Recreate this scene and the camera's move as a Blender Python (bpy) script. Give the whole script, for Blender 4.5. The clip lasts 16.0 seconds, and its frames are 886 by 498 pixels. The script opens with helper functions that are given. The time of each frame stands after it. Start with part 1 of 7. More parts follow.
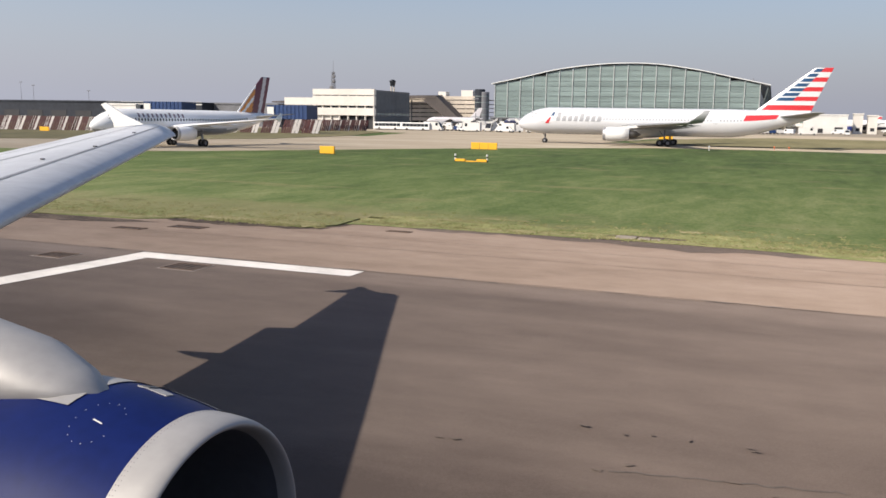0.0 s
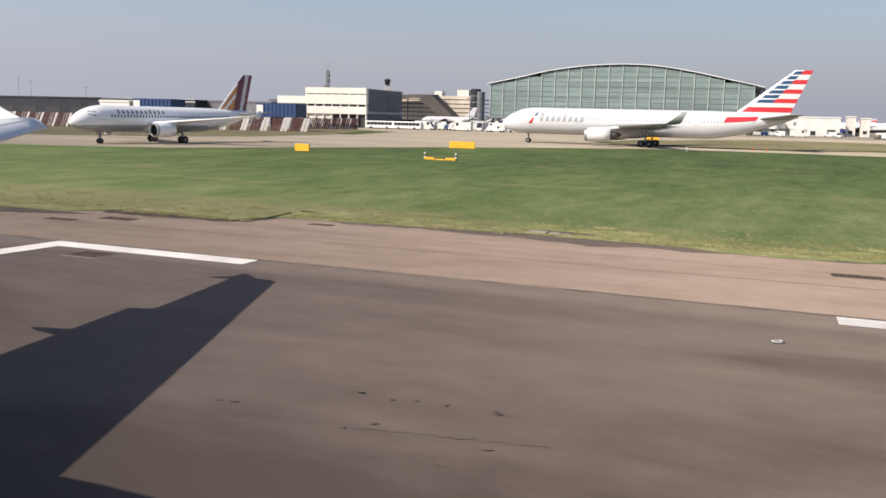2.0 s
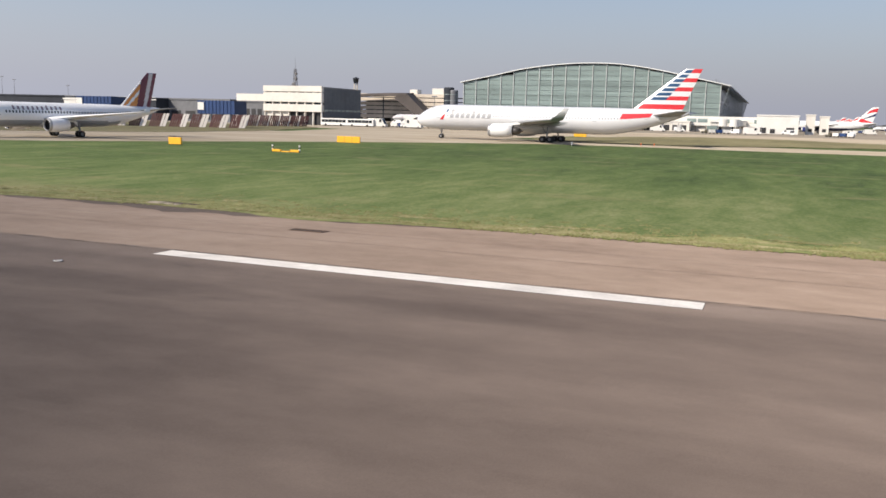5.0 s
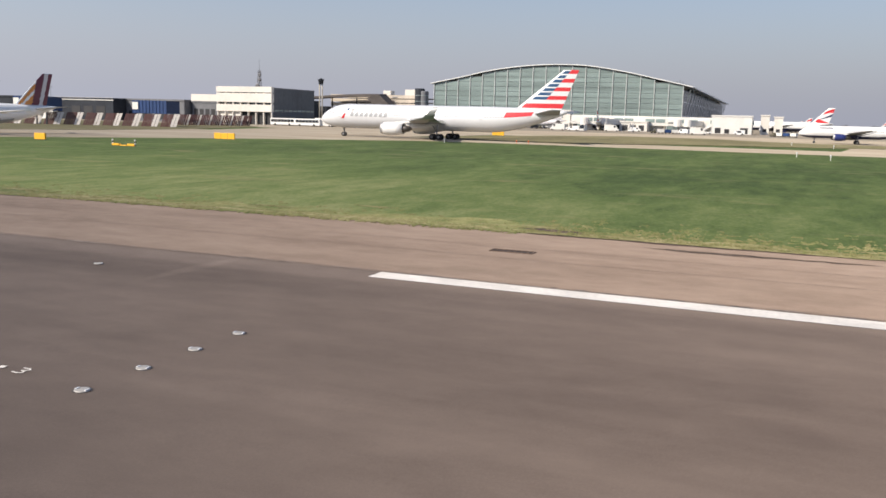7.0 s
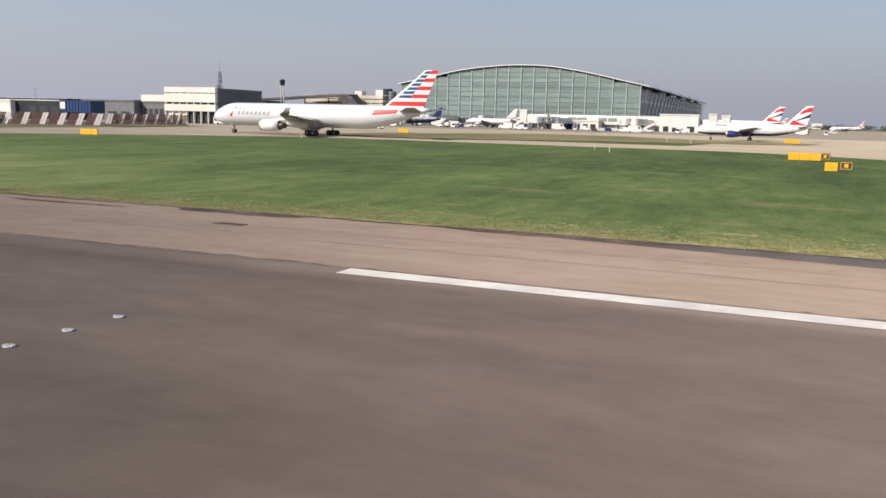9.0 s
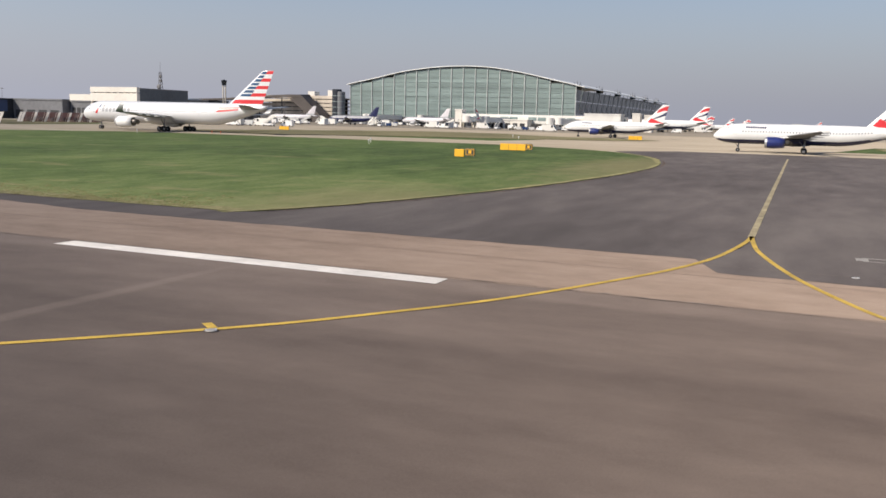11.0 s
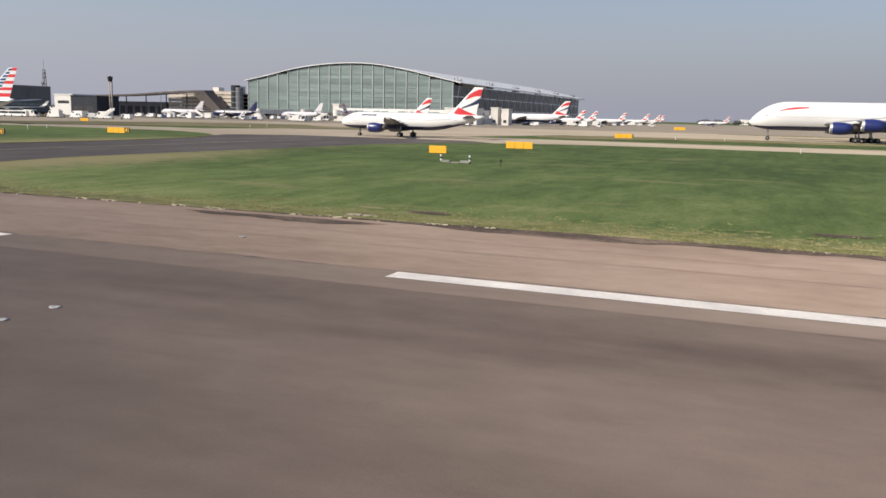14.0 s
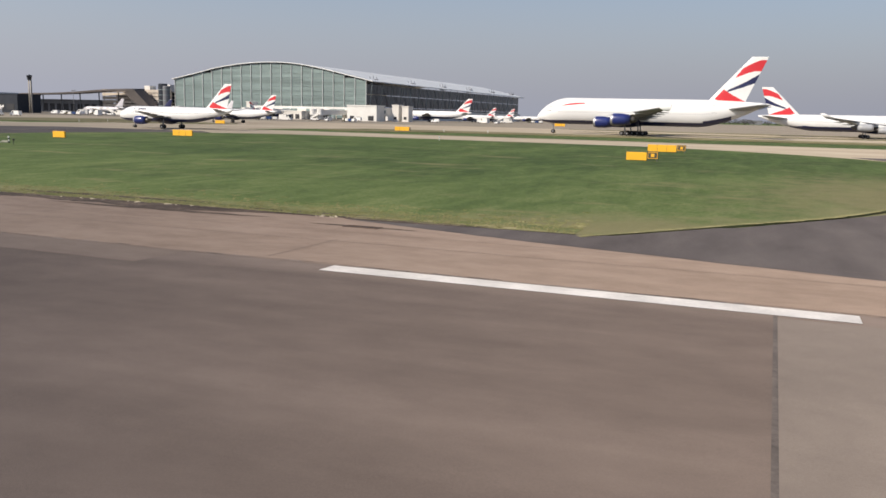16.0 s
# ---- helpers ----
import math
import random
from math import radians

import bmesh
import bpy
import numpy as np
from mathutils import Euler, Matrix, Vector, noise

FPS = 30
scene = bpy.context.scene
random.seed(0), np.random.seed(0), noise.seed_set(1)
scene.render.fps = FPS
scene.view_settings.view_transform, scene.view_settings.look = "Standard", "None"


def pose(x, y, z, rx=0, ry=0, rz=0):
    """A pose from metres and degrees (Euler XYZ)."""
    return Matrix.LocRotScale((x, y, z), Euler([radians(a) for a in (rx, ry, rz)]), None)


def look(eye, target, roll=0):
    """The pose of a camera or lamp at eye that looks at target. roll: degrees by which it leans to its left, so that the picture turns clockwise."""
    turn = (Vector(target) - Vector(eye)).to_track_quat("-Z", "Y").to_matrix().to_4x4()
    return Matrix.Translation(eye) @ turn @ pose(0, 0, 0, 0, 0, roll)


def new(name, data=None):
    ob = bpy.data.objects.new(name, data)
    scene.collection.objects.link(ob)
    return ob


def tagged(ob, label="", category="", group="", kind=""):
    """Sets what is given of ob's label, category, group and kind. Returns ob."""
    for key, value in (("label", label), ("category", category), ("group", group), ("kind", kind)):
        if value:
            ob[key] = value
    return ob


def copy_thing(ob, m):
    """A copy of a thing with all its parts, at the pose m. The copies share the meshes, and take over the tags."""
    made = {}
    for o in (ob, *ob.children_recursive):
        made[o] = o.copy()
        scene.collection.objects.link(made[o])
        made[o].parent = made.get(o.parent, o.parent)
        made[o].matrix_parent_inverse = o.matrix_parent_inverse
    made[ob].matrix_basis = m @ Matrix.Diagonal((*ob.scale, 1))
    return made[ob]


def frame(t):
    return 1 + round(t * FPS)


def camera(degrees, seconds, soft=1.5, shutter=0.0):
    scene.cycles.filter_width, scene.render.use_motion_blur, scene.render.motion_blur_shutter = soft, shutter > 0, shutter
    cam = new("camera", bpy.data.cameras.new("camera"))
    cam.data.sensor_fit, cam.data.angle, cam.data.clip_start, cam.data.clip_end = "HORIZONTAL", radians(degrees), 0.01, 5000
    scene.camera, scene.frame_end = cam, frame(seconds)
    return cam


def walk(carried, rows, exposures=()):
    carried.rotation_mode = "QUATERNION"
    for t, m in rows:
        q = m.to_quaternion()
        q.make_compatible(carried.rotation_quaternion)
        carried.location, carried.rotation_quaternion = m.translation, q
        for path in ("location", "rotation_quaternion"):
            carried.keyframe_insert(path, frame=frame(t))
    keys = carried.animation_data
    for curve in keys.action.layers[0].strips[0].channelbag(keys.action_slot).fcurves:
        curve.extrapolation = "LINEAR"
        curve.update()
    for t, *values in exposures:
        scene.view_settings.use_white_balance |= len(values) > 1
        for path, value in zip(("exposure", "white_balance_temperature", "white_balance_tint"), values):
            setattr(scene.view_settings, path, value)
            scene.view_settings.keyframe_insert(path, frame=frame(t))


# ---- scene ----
# The camera rides along the runway, 4.43 m up, and looks out to the left and a little back.
cam = camera(55.60, 16.0, soft=1.6)
EYE = 4.43
ROWS = [  # seconds, metres along the runway, yaw, pitch, lean to the right
    (0.0, 0.000, 21.10, -8.87, -0.95),
    (0.5, 0.627, 21.13, -8.84, -1.03),
    (1.0, 1.386, 21.16, -8.83, -1.14),
    (1.5, 2.421, 21.13, -9.02, -0.85),
    (2.0, 3.761, 21.07, -8.90, -1.42),
    (2.5, 5.658, 21.08, -8.94, -1.73),
    (3.0, 7.979, 21.06, -8.82, -2.05),
    (3.5, 11.010, 21.07, -8.94, -1.80),
    (4.0, 14.597, 21.14, -8.99, -1.45),
    (4.5, 18.976, 21.13, -8.98, -1.46),
    (5.0, 24.240, 21.12, -8.98, -1.47),
    (5.5, 30.174, 21.10, -8.98, -1.49),
    (6.0, 36.562, 21.08, -8.97, -1.51),
    (6.5, 43.189, 21.08, -8.97, -1.51),
    (7.0, 50.155, 21.43, -8.89, -1.49),
    (7.5, 57.705, 21.81, -8.80, -1.47),
    (8.0, 65.804, 22.11, -8.85, -1.34),
    (8.5, 74.833, 22.15, -8.85, -1.35),
    (9.0, 84.932, 22.25, -8.86, -1.36),
    (9.5, 95.737, 22.38, -8.86, -1.39),
    (10.0, 106.888, 22.48, -8.86, -1.40),
    (10.5, 118.021, 22.52, -8.87, -1.41),
    (11.0, 129.425, 22.41, -8.80, -1.42),
    (11.5, 141.630, 22.30, -8.85, -1.38),
    (12.0, 154.444, 22.13, -8.98, -1.15),
    (12.5, 167.647, 21.94, -9.14, -1.23),
    (13.0, 181.621, 21.94, -8.98, -1.27),
    (13.5, 195.648, 21.77, -9.08, -1.29),
    (14.0, 210.125, 21.70, -9.00, -1.32),
    (14.5, 225.602, 21.72, -8.99, -1.44),
    (15.0, 241.166, 21.65, -9.04, -1.32),
    (15.5, 256.960, 21.68, -8.97, -1.18),
    (16.0, 273.212, 21.25, -9.05, -1.31),
]
EXPOSURES = [(0.0, 0.22), (7.0, 0.22), (10.5, 0.10), (16.0, 0.05)]
walk(cam, [(t, pose(x, 0, EYE, 90 + pitch, 0, yaw) @ pose(0, 0, 0, 0, 0, -lean)) for t, x, yaw, pitch, lean in ROWS], EXPOSURES)

from mathutils.geometry import tessellate_polygon

# ---------------------------------------------------------------- light
world = bpy.data.worlds.new("world")
scene.world = world
world.use_nodes = True
wn = world.node_tree.nodes
sky = wn.new("ShaderNodeTexSky")
sky.sky_type, sky.sun_disc = "NISHITA", False
SUN_ELEV, SUN_TO = 37.0, Vector((0.627, 0.779, 0))  # the light travels that way over the ground
sky.sun_elevation = radians(SUN_ELEV)
sky.sun_rotation = math.atan2(-SUN_TO.x, -SUN_TO.y)
sky.air_density, sky.dust_density, sky.ozone_density, sky.altitude = 1.0, 1.0, 1.0, 20
wn["Background"].inputs["Strength"].default_value = 0.1
# a bright haze lies along the horizon
geo, sep = wn.new("ShaderNodeTexCoord"), wn.new("ShaderNodeSeparateXYZ")
world.node_tree.links.new(geo.outputs["Generated"], sep.inputs[0])
haze = wn.new("ShaderNodeMapRange")
haze.interpolation_type = "SMOOTHSTEP"
for nm, v in (("From Min", -0.02), ("From Max", 0.24), ("To Min", 1.0), ("To Max", 0.0)):
    haze.inputs[nm].default_value = v
world.node_tree.links.new(sep.outputs["Z"], haze.inputs[0])
mix = wn.new("ShaderNodeMix")
mix.data_type = "RGBA"
mix.inputs[7].default_value = (3.34, 3.46, 4.16, 1)
world.node_tree.links.new(haze.outputs[0], mix.inputs[0])
tint = wn.new("ShaderNodeVectorMath")  # a dusty, slightly violet air
tint.operation = "MULTIPLY"
tint.inputs[1].default_value = (1.04, 0.975, 1.0)
world.node_tree.links.new(sky.outputs[0], tint.inputs[0])
world.node_tree.links.new(tint.outputs[0], mix.inputs[6])
# the haze glows more on the side where the sun stands
side = wn.new("ShaderNodeVectorMath")
side.operation = "DOT_PRODUCT"
side.inputs[1].default_value = (-SUN_TO.x, -SUN_TO.y, 0)
world.node_tree.links.new(geo.outputs["Generated"], side.inputs[0])
glow = wn.new("ShaderNodeMapRange")
for nm, v in (("From Min", -1.0), ("From Max", 0.1), ("To Min", 0.90), ("To Max", 1.18)):
    glow.inputs[nm].default_value = v
world.node_tree.links.new(side.outputs["Value"], glow.inputs[0])
lit = wn.new("ShaderNodeVectorMath")
lit.operation = "SCALE"
world.node_tree.links.new(mix.outputs[2], lit.inputs[0])
world.node_tree.links.new(glow.outputs[0], lit.inputs["Scale"])
world.node_tree.links.new(lit.outputs[0], wn["Background"].inputs["Color"])
sun = new("sun", bpy.data.lights.new("sun", "SUN"))
sun.data.energy, sun.data.angle, sun.data.color = 4.9, radians(0.55), (1.0, 0.90, 0.76)
c_el = math.cos(radians(SUN_ELEV))
sun.matrix_world = look((-60, -75, 75), Vector((-60, -75, 75)) + Vector((SUN_TO.x * c_el, SUN_TO.y * c_el, -math.sin(radians(SUN_ELEV)))))

# ---------------------------------------------------------------- materials
MATS = {}


def mat(name, color, rough=0.5, metal=0.0, var=0.12, scale=1.0, bump=0.0, bscale=20.0, spec=0.5, coat=0.0, stretch=(1, 1, 1), rnd=0.0):
    """A painted or bare surface with stains at two sizes, a fine relief and, if rnd, a shade of its own per object."""
    if name in MATS:
        return MATS[name]
    m = bpy.data.materials.new(name)
    m.use_nodes = True
    nt = m.node_tree
    b = nt.nodes["Principled BSDF"]
    b.inputs["Roughness"].default_value, b.inputs["Metallic"].default_value = rough, metal
    b.inputs["Specular IOR Level"].default_value, b.inputs["Coat Weight"].default_value = spec, coat
    tc = nt.nodes.new("ShaderNodeTexCoord")
    mp = nt.nodes.new("ShaderNodeMapping")
    mp.inputs["Scale"].default_value = stretch
    nt.links.new(tc.outputs["Object"], mp.inputs[0])
    last = None
    for k, (s, w) in enumerate(((scale * 0.35, 1.0), (scale * 4.0, 0.6))):
        n = nt.nodes.new("ShaderNodeTexNoise")
        n.inputs["Scale"].default_value, n.inputs["Detail"].default_value = s, 6
        nt.links.new(mp.outputs[0], n.inputs["Vector"])
        mr = nt.nodes.new("ShaderNodeMapRange")
        mr.inputs["From Min"].default_value, mr.inputs["From Max"].default_value = 0.3, 0.7
        mr.inputs["To Min"].default_value, mr.inputs["To Max"].default_value = 1 - var * w, 1 + var * w
        nt.links.new(n.outputs[0], mr.inputs[0])
        if last is None:
            last = mr.outputs[0]
        else:
            mu = nt.nodes.new("ShaderNodeMath")
            mu.operation = "MULTIPLY"
            nt.links.new(last, mu.inputs[0])
            nt.links.new(mr.outputs[0], mu.inputs[1])
            last = mu.outputs[0]
    if rnd:
        oi = nt.nodes.new("ShaderNodeObjectInfo")
        mr = nt.nodes.new("ShaderNodeMapRange")
        mr.inputs["To Min"].default_value, mr.inputs["To Max"].default_value = 1 - rnd, 1 + rnd
        nt.links.new(oi.outputs["Random"], mr.inputs[0])
        mu = nt.nodes.new("ShaderNodeMath")
        mu.operation = "MULTIPLY"
        nt.links.new(last, mu.inputs[0])
        nt.links.new(mr.outputs[0], mu.inputs[1])
        last = mu.outputs[0]
    mx = nt.nodes.new("ShaderNodeVectorMath")
    mx.operation = "SCALE"
    mx.inputs[0].default_value = color
    nt.links.new(last, mx.inputs["Scale"])
    nt.links.new(mx.outputs[0], b.inputs["Base Color"])
    if bump:
        n = nt.nodes.new("ShaderNodeTexNoise")
        n.inputs["Scale"].default_value, n.inputs["Detail"].default_value = bscale, 4
        nt.links.new(mp.outputs[0], n.inputs["Vector"])
        bp = nt.nodes.new("ShaderNodeBump")
        bp.inputs["Strength"].default_value, bp.inputs["Distance"].default_value = bump, 0.02
        nt.links.new(n.outputs[0], bp.inputs["Height"])
        nt.links.new(bp.outputs[0], b.inputs["Normal"])
    MATS[name] = m
    return m


def ramp_ground(name, stops, layers, rough=0.9, bump=0.3, bscale=8.0, wear=None, back=1.0, stains=(), spots=None, fades=None):
    """Ground: several noises, each (scale, stretch, weight), summed into one ramp of colours; wear: (y, shift) pairs of lengthwise wear;
    stains: soft ellipses (x, y, half length, half width, shift); spots: (colour, scale, stretch, low, high) of a second growth in patches;
    fades: (colour, ellipses (x, y, half length, half width, share)) where another growth takes over softly."""
    m = bpy.data.materials.new(name)
    m.use_nodes = True
    nt = m.node_tree
    b = nt.nodes["Principled BSDF"]
    b.inputs["Roughness"].default_value, b.inputs["Specular IOR Level"].default_value = rough, 0.25
    b.inputs["Diffuse Roughness"].default_value = back  # rough ground throws light back towards the sun
    tc = nt.nodes.new("ShaderNodeTexCoord")
    total, tw = None, sum(w for _, _, w in layers)
    for s, st, w in layers:
        mp = nt.nodes.new("ShaderNodeMapping")
        mp.inputs["Scale"].default_value = st
        nt.links.new(tc.outputs["Object"], mp.inputs[0])
        n = nt.nodes.new("ShaderNodeTexNoise")
        n.inputs["Scale"].default_value, n.inputs["Detail"].default_value, n.inputs["Roughness"].default_value = s, 5, 0.6
        nt.links.new(mp.outputs[0], n.inputs["Vector"])
        mu = nt.nodes.new("ShaderNodeMath")
        mu.operation = "MULTIPLY_ADD"
        mu.inputs[1].default_value = w / tw
        nt.links.new(n.outputs[0], mu.inputs[0])
        if total is None:
            mu.inputs[2].default_value = 0
        else:
            nt.links.new(total, mu.inputs[2])
        total = mu.outputs[0]
    if wear:
        sp = nt.nodes.new("ShaderNodeSeparateXYZ")
        nt.links.new(tc.outputs["Object"], sp.inputs[0])
        mr = nt.nodes.new("ShaderNodeMapRange")
        mr.inputs["From Min"].default_value, mr.inputs["From Max"].default_value = wear[0][0], wear[-1][0]
        nt.links.new(sp.outputs["Y"], mr.inputs[0])
        wr = nt.nodes.new("ShaderNodeValToRGB")
        we = wr.color_ramp.elements
        while len(we) < len(wear):
            we.new(0.5)
        for e, (y, v) in zip(we, wear):
            e.position, e.color = (y - wear[0][0]) / (wear[-1][0] - wear[0][0]), (0.5 + v, 0.5 + v, 0.5 + v, 1)
        nt.links.new(mr.outputs[0], wr.inputs[0])
        ad = nt.nodes.new("ShaderNodeMath")
        ad.operation = "ADD"
        nt.links.new(total, ad.inputs[0])
        sb = nt.nodes.new("ShaderNodeMath")
        sb.operation = "SUBTRACT"
        sb.inputs[1].default_value = 0.5
        nt.links.new(wr.outputs[0], sb.inputs[0])
        nt.links.new(sb.outputs[0], ad.inputs[1])
        total = ad.outputs[0]
    for sx, sy, rx, ry, shift in stains:
        mp = nt.nodes.new("ShaderNodeMapping")
        mp.inputs["Location"].default_value, mp.inputs["Scale"].default_value = (-sx / rx, -sy / ry, 0), (1 / rx, 1 / ry, 0)
        nt.links.new(tc.outputs["Object"], mp.inputs[0])
        wob = nt.nodes.new("ShaderNodeTexNoise")
        wob.inputs["Scale"].default_value, wob.inputs["Detail"].default_value = 2.2, 4
        nt.links.new(mp.outputs[0], wob.inputs["Vector"])
        ln = nt.nodes.new("ShaderNodeVectorMath")
        ln.operation = "LENGTH"
        nt.links.new(mp.outputs[0], ln.inputs[0])
        rag = nt.nodes.new("ShaderNodeMath")
        rag.operation = "MULTIPLY_ADD"
        rag.inputs[1].default_value = 0.9
        nt.links.new(wob.outputs[0], rag.inputs[0])
        nt.links.new(ln.outputs["Value"], rag.inputs[2])
        fade = nt.nodes.new("ShaderNodeMapRange")
        fade.interpolation_type = "SMOOTHSTEP"
        for nm, v in (("From Min", 0.95), ("From Max", 1.6), ("To Min", shift), ("To Max", 0.0)):
            fade.inputs[nm].default_value = v
        nt.links.new(rag.outputs[0], fade.inputs[0])
        ad = nt.nodes.new("ShaderNodeMath")
        ad.operation = "ADD"
        nt.links.new(total, ad.inputs[0])
        nt.links.new(fade.outputs[0], ad.inputs[1])
        total = ad.outputs[0]
    rp = nt.nodes.new("ShaderNodeValToRGB")
    el = rp.color_ramp.elements
    while len(el) < len(stops):
        el.new(0.5)
    for e, (p, c) in zip(el, stops):
        e.position, e.color = p, (*c, 1)
    nt.links.new(total, rp.inputs[0])
    paint = rp.outputs[0]
    if spots:
        tone, sc, st, lo, hi = spots
        mp = nt.nodes.new("ShaderNodeMapping")
        mp.inputs["Scale"].default_value = st
        nt.links.new(tc.outputs["Object"], mp.inputs[0])
        n = nt.nodes.new("ShaderNodeTexNoise")
        n.inputs["Scale"].default_value, n.inputs["Detail"].default_value, n.inputs["Roughness"].default_value = sc, 7, 0.68
        nt.links.new(mp.outputs[0], n.inputs["Vector"])
        mr = nt.nodes.new("ShaderNodeMapRange")
        for nm, v in (("From Min", lo), ("From Max", hi), ("To Min", 0.0), ("To Max", 0.8)):
            mr.inputs[nm].default_value = v
        nt.links.new(n.outputs[0], mr.inputs[0])
        mx = nt.nodes.new("ShaderNodeMix")
        mx.data_type = "RGBA"
        mx.inputs[7].default_value = (*tone, 1)
        nt.links.new(mr.outputs[0], mx.inputs[0])
        nt.links.new(paint, mx.inputs[6])
        paint = mx.outputs[2]
    for sx, sy, rx, ry, share in (fades[1] if fades else ()):
        mp = nt.nodes.new("ShaderNodeMapping")
        mp.inputs["Location"].default_value, mp.inputs["Scale"].default_value = (-sx / rx, -sy / ry, 0), (1 / rx, 1 / ry, 0)
        nt.links.new(tc.outputs["Object"], mp.inputs[0])
        wob = nt.nodes.new("ShaderNodeTexNoise")
        wob.inputs["Scale"].default_value, wob.inputs["Detail"].default_value, wob.inputs["Roughness"].default_value = 0.45, 8, 0.7
        nt.links.new(tc.outputs["Object"], wob.inputs["Vector"])
        ln = nt.nodes.new("ShaderNodeVectorMath")
        ln.operation = "LENGTH"
        nt.links.new(mp.outputs[0], ln.inputs[0])
        rag = nt.nodes.new("ShaderNodeMath")
        rag.operation = "MULTIPLY_ADD"
        rag.inputs[1].default_value = 2.2
        nt.links.new(wob.outputs[0], rag.inputs[0])
        nt.links.new(ln.outputs["Value"], rag.inputs[2])
        mr = nt.nodes.new("ShaderNodeMapRange")
        for nm, v in (("From Min", 1.45), ("From Max", 2.3), ("To Min", share), ("To Max", 0.0)):
            mr.inputs[nm].default_value = v
        nt.links.new(rag.outputs[0], mr.inputs[0])
        mx = nt.nodes.new("ShaderNodeMix")
        mx.data_type = "RGBA"
        mx.inputs[7].default_value = (*fades[0], 1)
        nt.links.new(mr.outputs[0], mx.inputs[0])
        nt.links.new(paint, mx.inputs[6])
        paint = mx.outputs[2]
    nt.links.new(paint, b.inputs["Base Color"])
    n = nt.nodes.new("ShaderNodeTexNoise")
    n.inputs["Scale"].default_value, n.inputs["Detail"].default_value = bscale, 5
    nt.links.new(tc.outputs["Object"], n.inputs["Vector"])
    bp = nt.nodes.new("ShaderNodeBump")
    bp.inputs["Strength"].default_value, bp.inputs["Distance"].default_value = bump, 0.03
    nt.links.new(n.outputs[0], bp.inputs["Height"])
    nt.links.new(bp.outputs[0], b.inputs["Normal"])
    MATS[name] = m
    return m


ASPHALT = ramp_ground("runway_asphalt", [(0.33, (0.076, 0.058, 0.050)), (0.5, (0.133, 0.104, 0.089)), (0.67, (0.198, 0.157, 0.134))],
                      [(0.05, (0.4, 1.5, 1), 0.9), (0.25, (0.2, 1.0, 1), 0.9), (1.2, (0.6, 1, 1), 0.5), (30, (1, 1, 1), 0.45)], 0.85, 0.3, 60,
                      [(-24, 0.0), (-6, -0.02), (7, -0.02), (12, 0.0), (14.6, -0.012), (15.4, -0.035), (16.4, -0.01), (19.0, -0.035), (20.9, -0.045), (21.4, 0.04), (22.0, 0.085), (22.8, 0.085), (22.9, 0.0), (23, 0.0)],
                      stains=[(-1.0, 6.5, 9.0, 4.2, -0.15), (1.5, 12.2, 6.0, 1.3, -0.06), (7.5, 17.5, 5.5, 1.3, -0.10), (17.0, 18.6, 4.0, 0.9, -0.07), (52.0, 12.0, 9.0, 2.2, -0.05), (132.0, 12.0, 14.0, 5.0, -0.05), (160.0, 9.0, 14.0, 4.0, -0.04), (-19.0, 12.0, 8.0, 5.0, -0.12), (9.0, 10.5, 9.0, 5.0, -0.10), (24.0, 11.0, 6.0, 3.0, -0.05), (113.5, 14.8, 0.34, 6.6, 0.10), (113.0, 10.8, 0.5, 2.2, 0.05), (34.05, 20.6, 0.35, 2.3, 0.07), (96.0, 17.0, 10.0, 2.0, -0.05), (215.0, 17.5, 9.0, 1.4, -0.05), (246.0, 13.0, 9.0, 2.0, 0.03)])
SHOULDER = ramp_ground("shoulder_asphalt", [(0.38, (0.178, 0.131, 0.102)), (0.5, (0.246, 0.186, 0.147)), (0.62, (0.303, 0.236, 0.192))],
                       [(0.05, (0.5, 1.2, 1), 0.9), (0.3, (0.4, 1.0, 1), 0.7), (1.5, (0.6, 1, 1), 0.6), (30, (1, 1, 1), 0.4)], 0.9, 0.3, 60)
LINK = ramp_ground("link_asphalt", [(0.40, (0.056, 0.048, 0.046)), (0.5, (0.080, 0.069, 0.067)), (0.60, (0.110, 0.096, 0.091))],
                   [(0.06, (1.6, 0.5, 1), 1.2), (0.4, (1.5, 0.4, 1), 0.8), (25, (1, 1, 1), 0.6)], 0.9, 0.25, 50)
CONCRETE = ramp_ground("taxiway_concrete", [(0.38, (0.245, 0.203, 0.150)), (0.5, (0.325, 0.276, 0.210)), (0.62, (0.395, 0.345, 0.270))],
                       [(0.02, (1, 3, 1), 1.3), (0.12, (0.6, 2, 1), 0.8), (8, (1, 1, 1), 0.5)], 0.9, 0.2, 20)
APRON = ramp_ground("apron_concrete", [(0.38, (0.150, 0.128, 0.100)), (0.5, (0.205, 0.178, 0.142)), (0.62, (0.270, 0.236, 0.190))],
                    [(0.02, (1, 3, 1), 1.3), (0.12, (0.6, 2, 1), 0.8), (8, (1, 1, 1), 0.5)], 0.9, 0.2, 20)
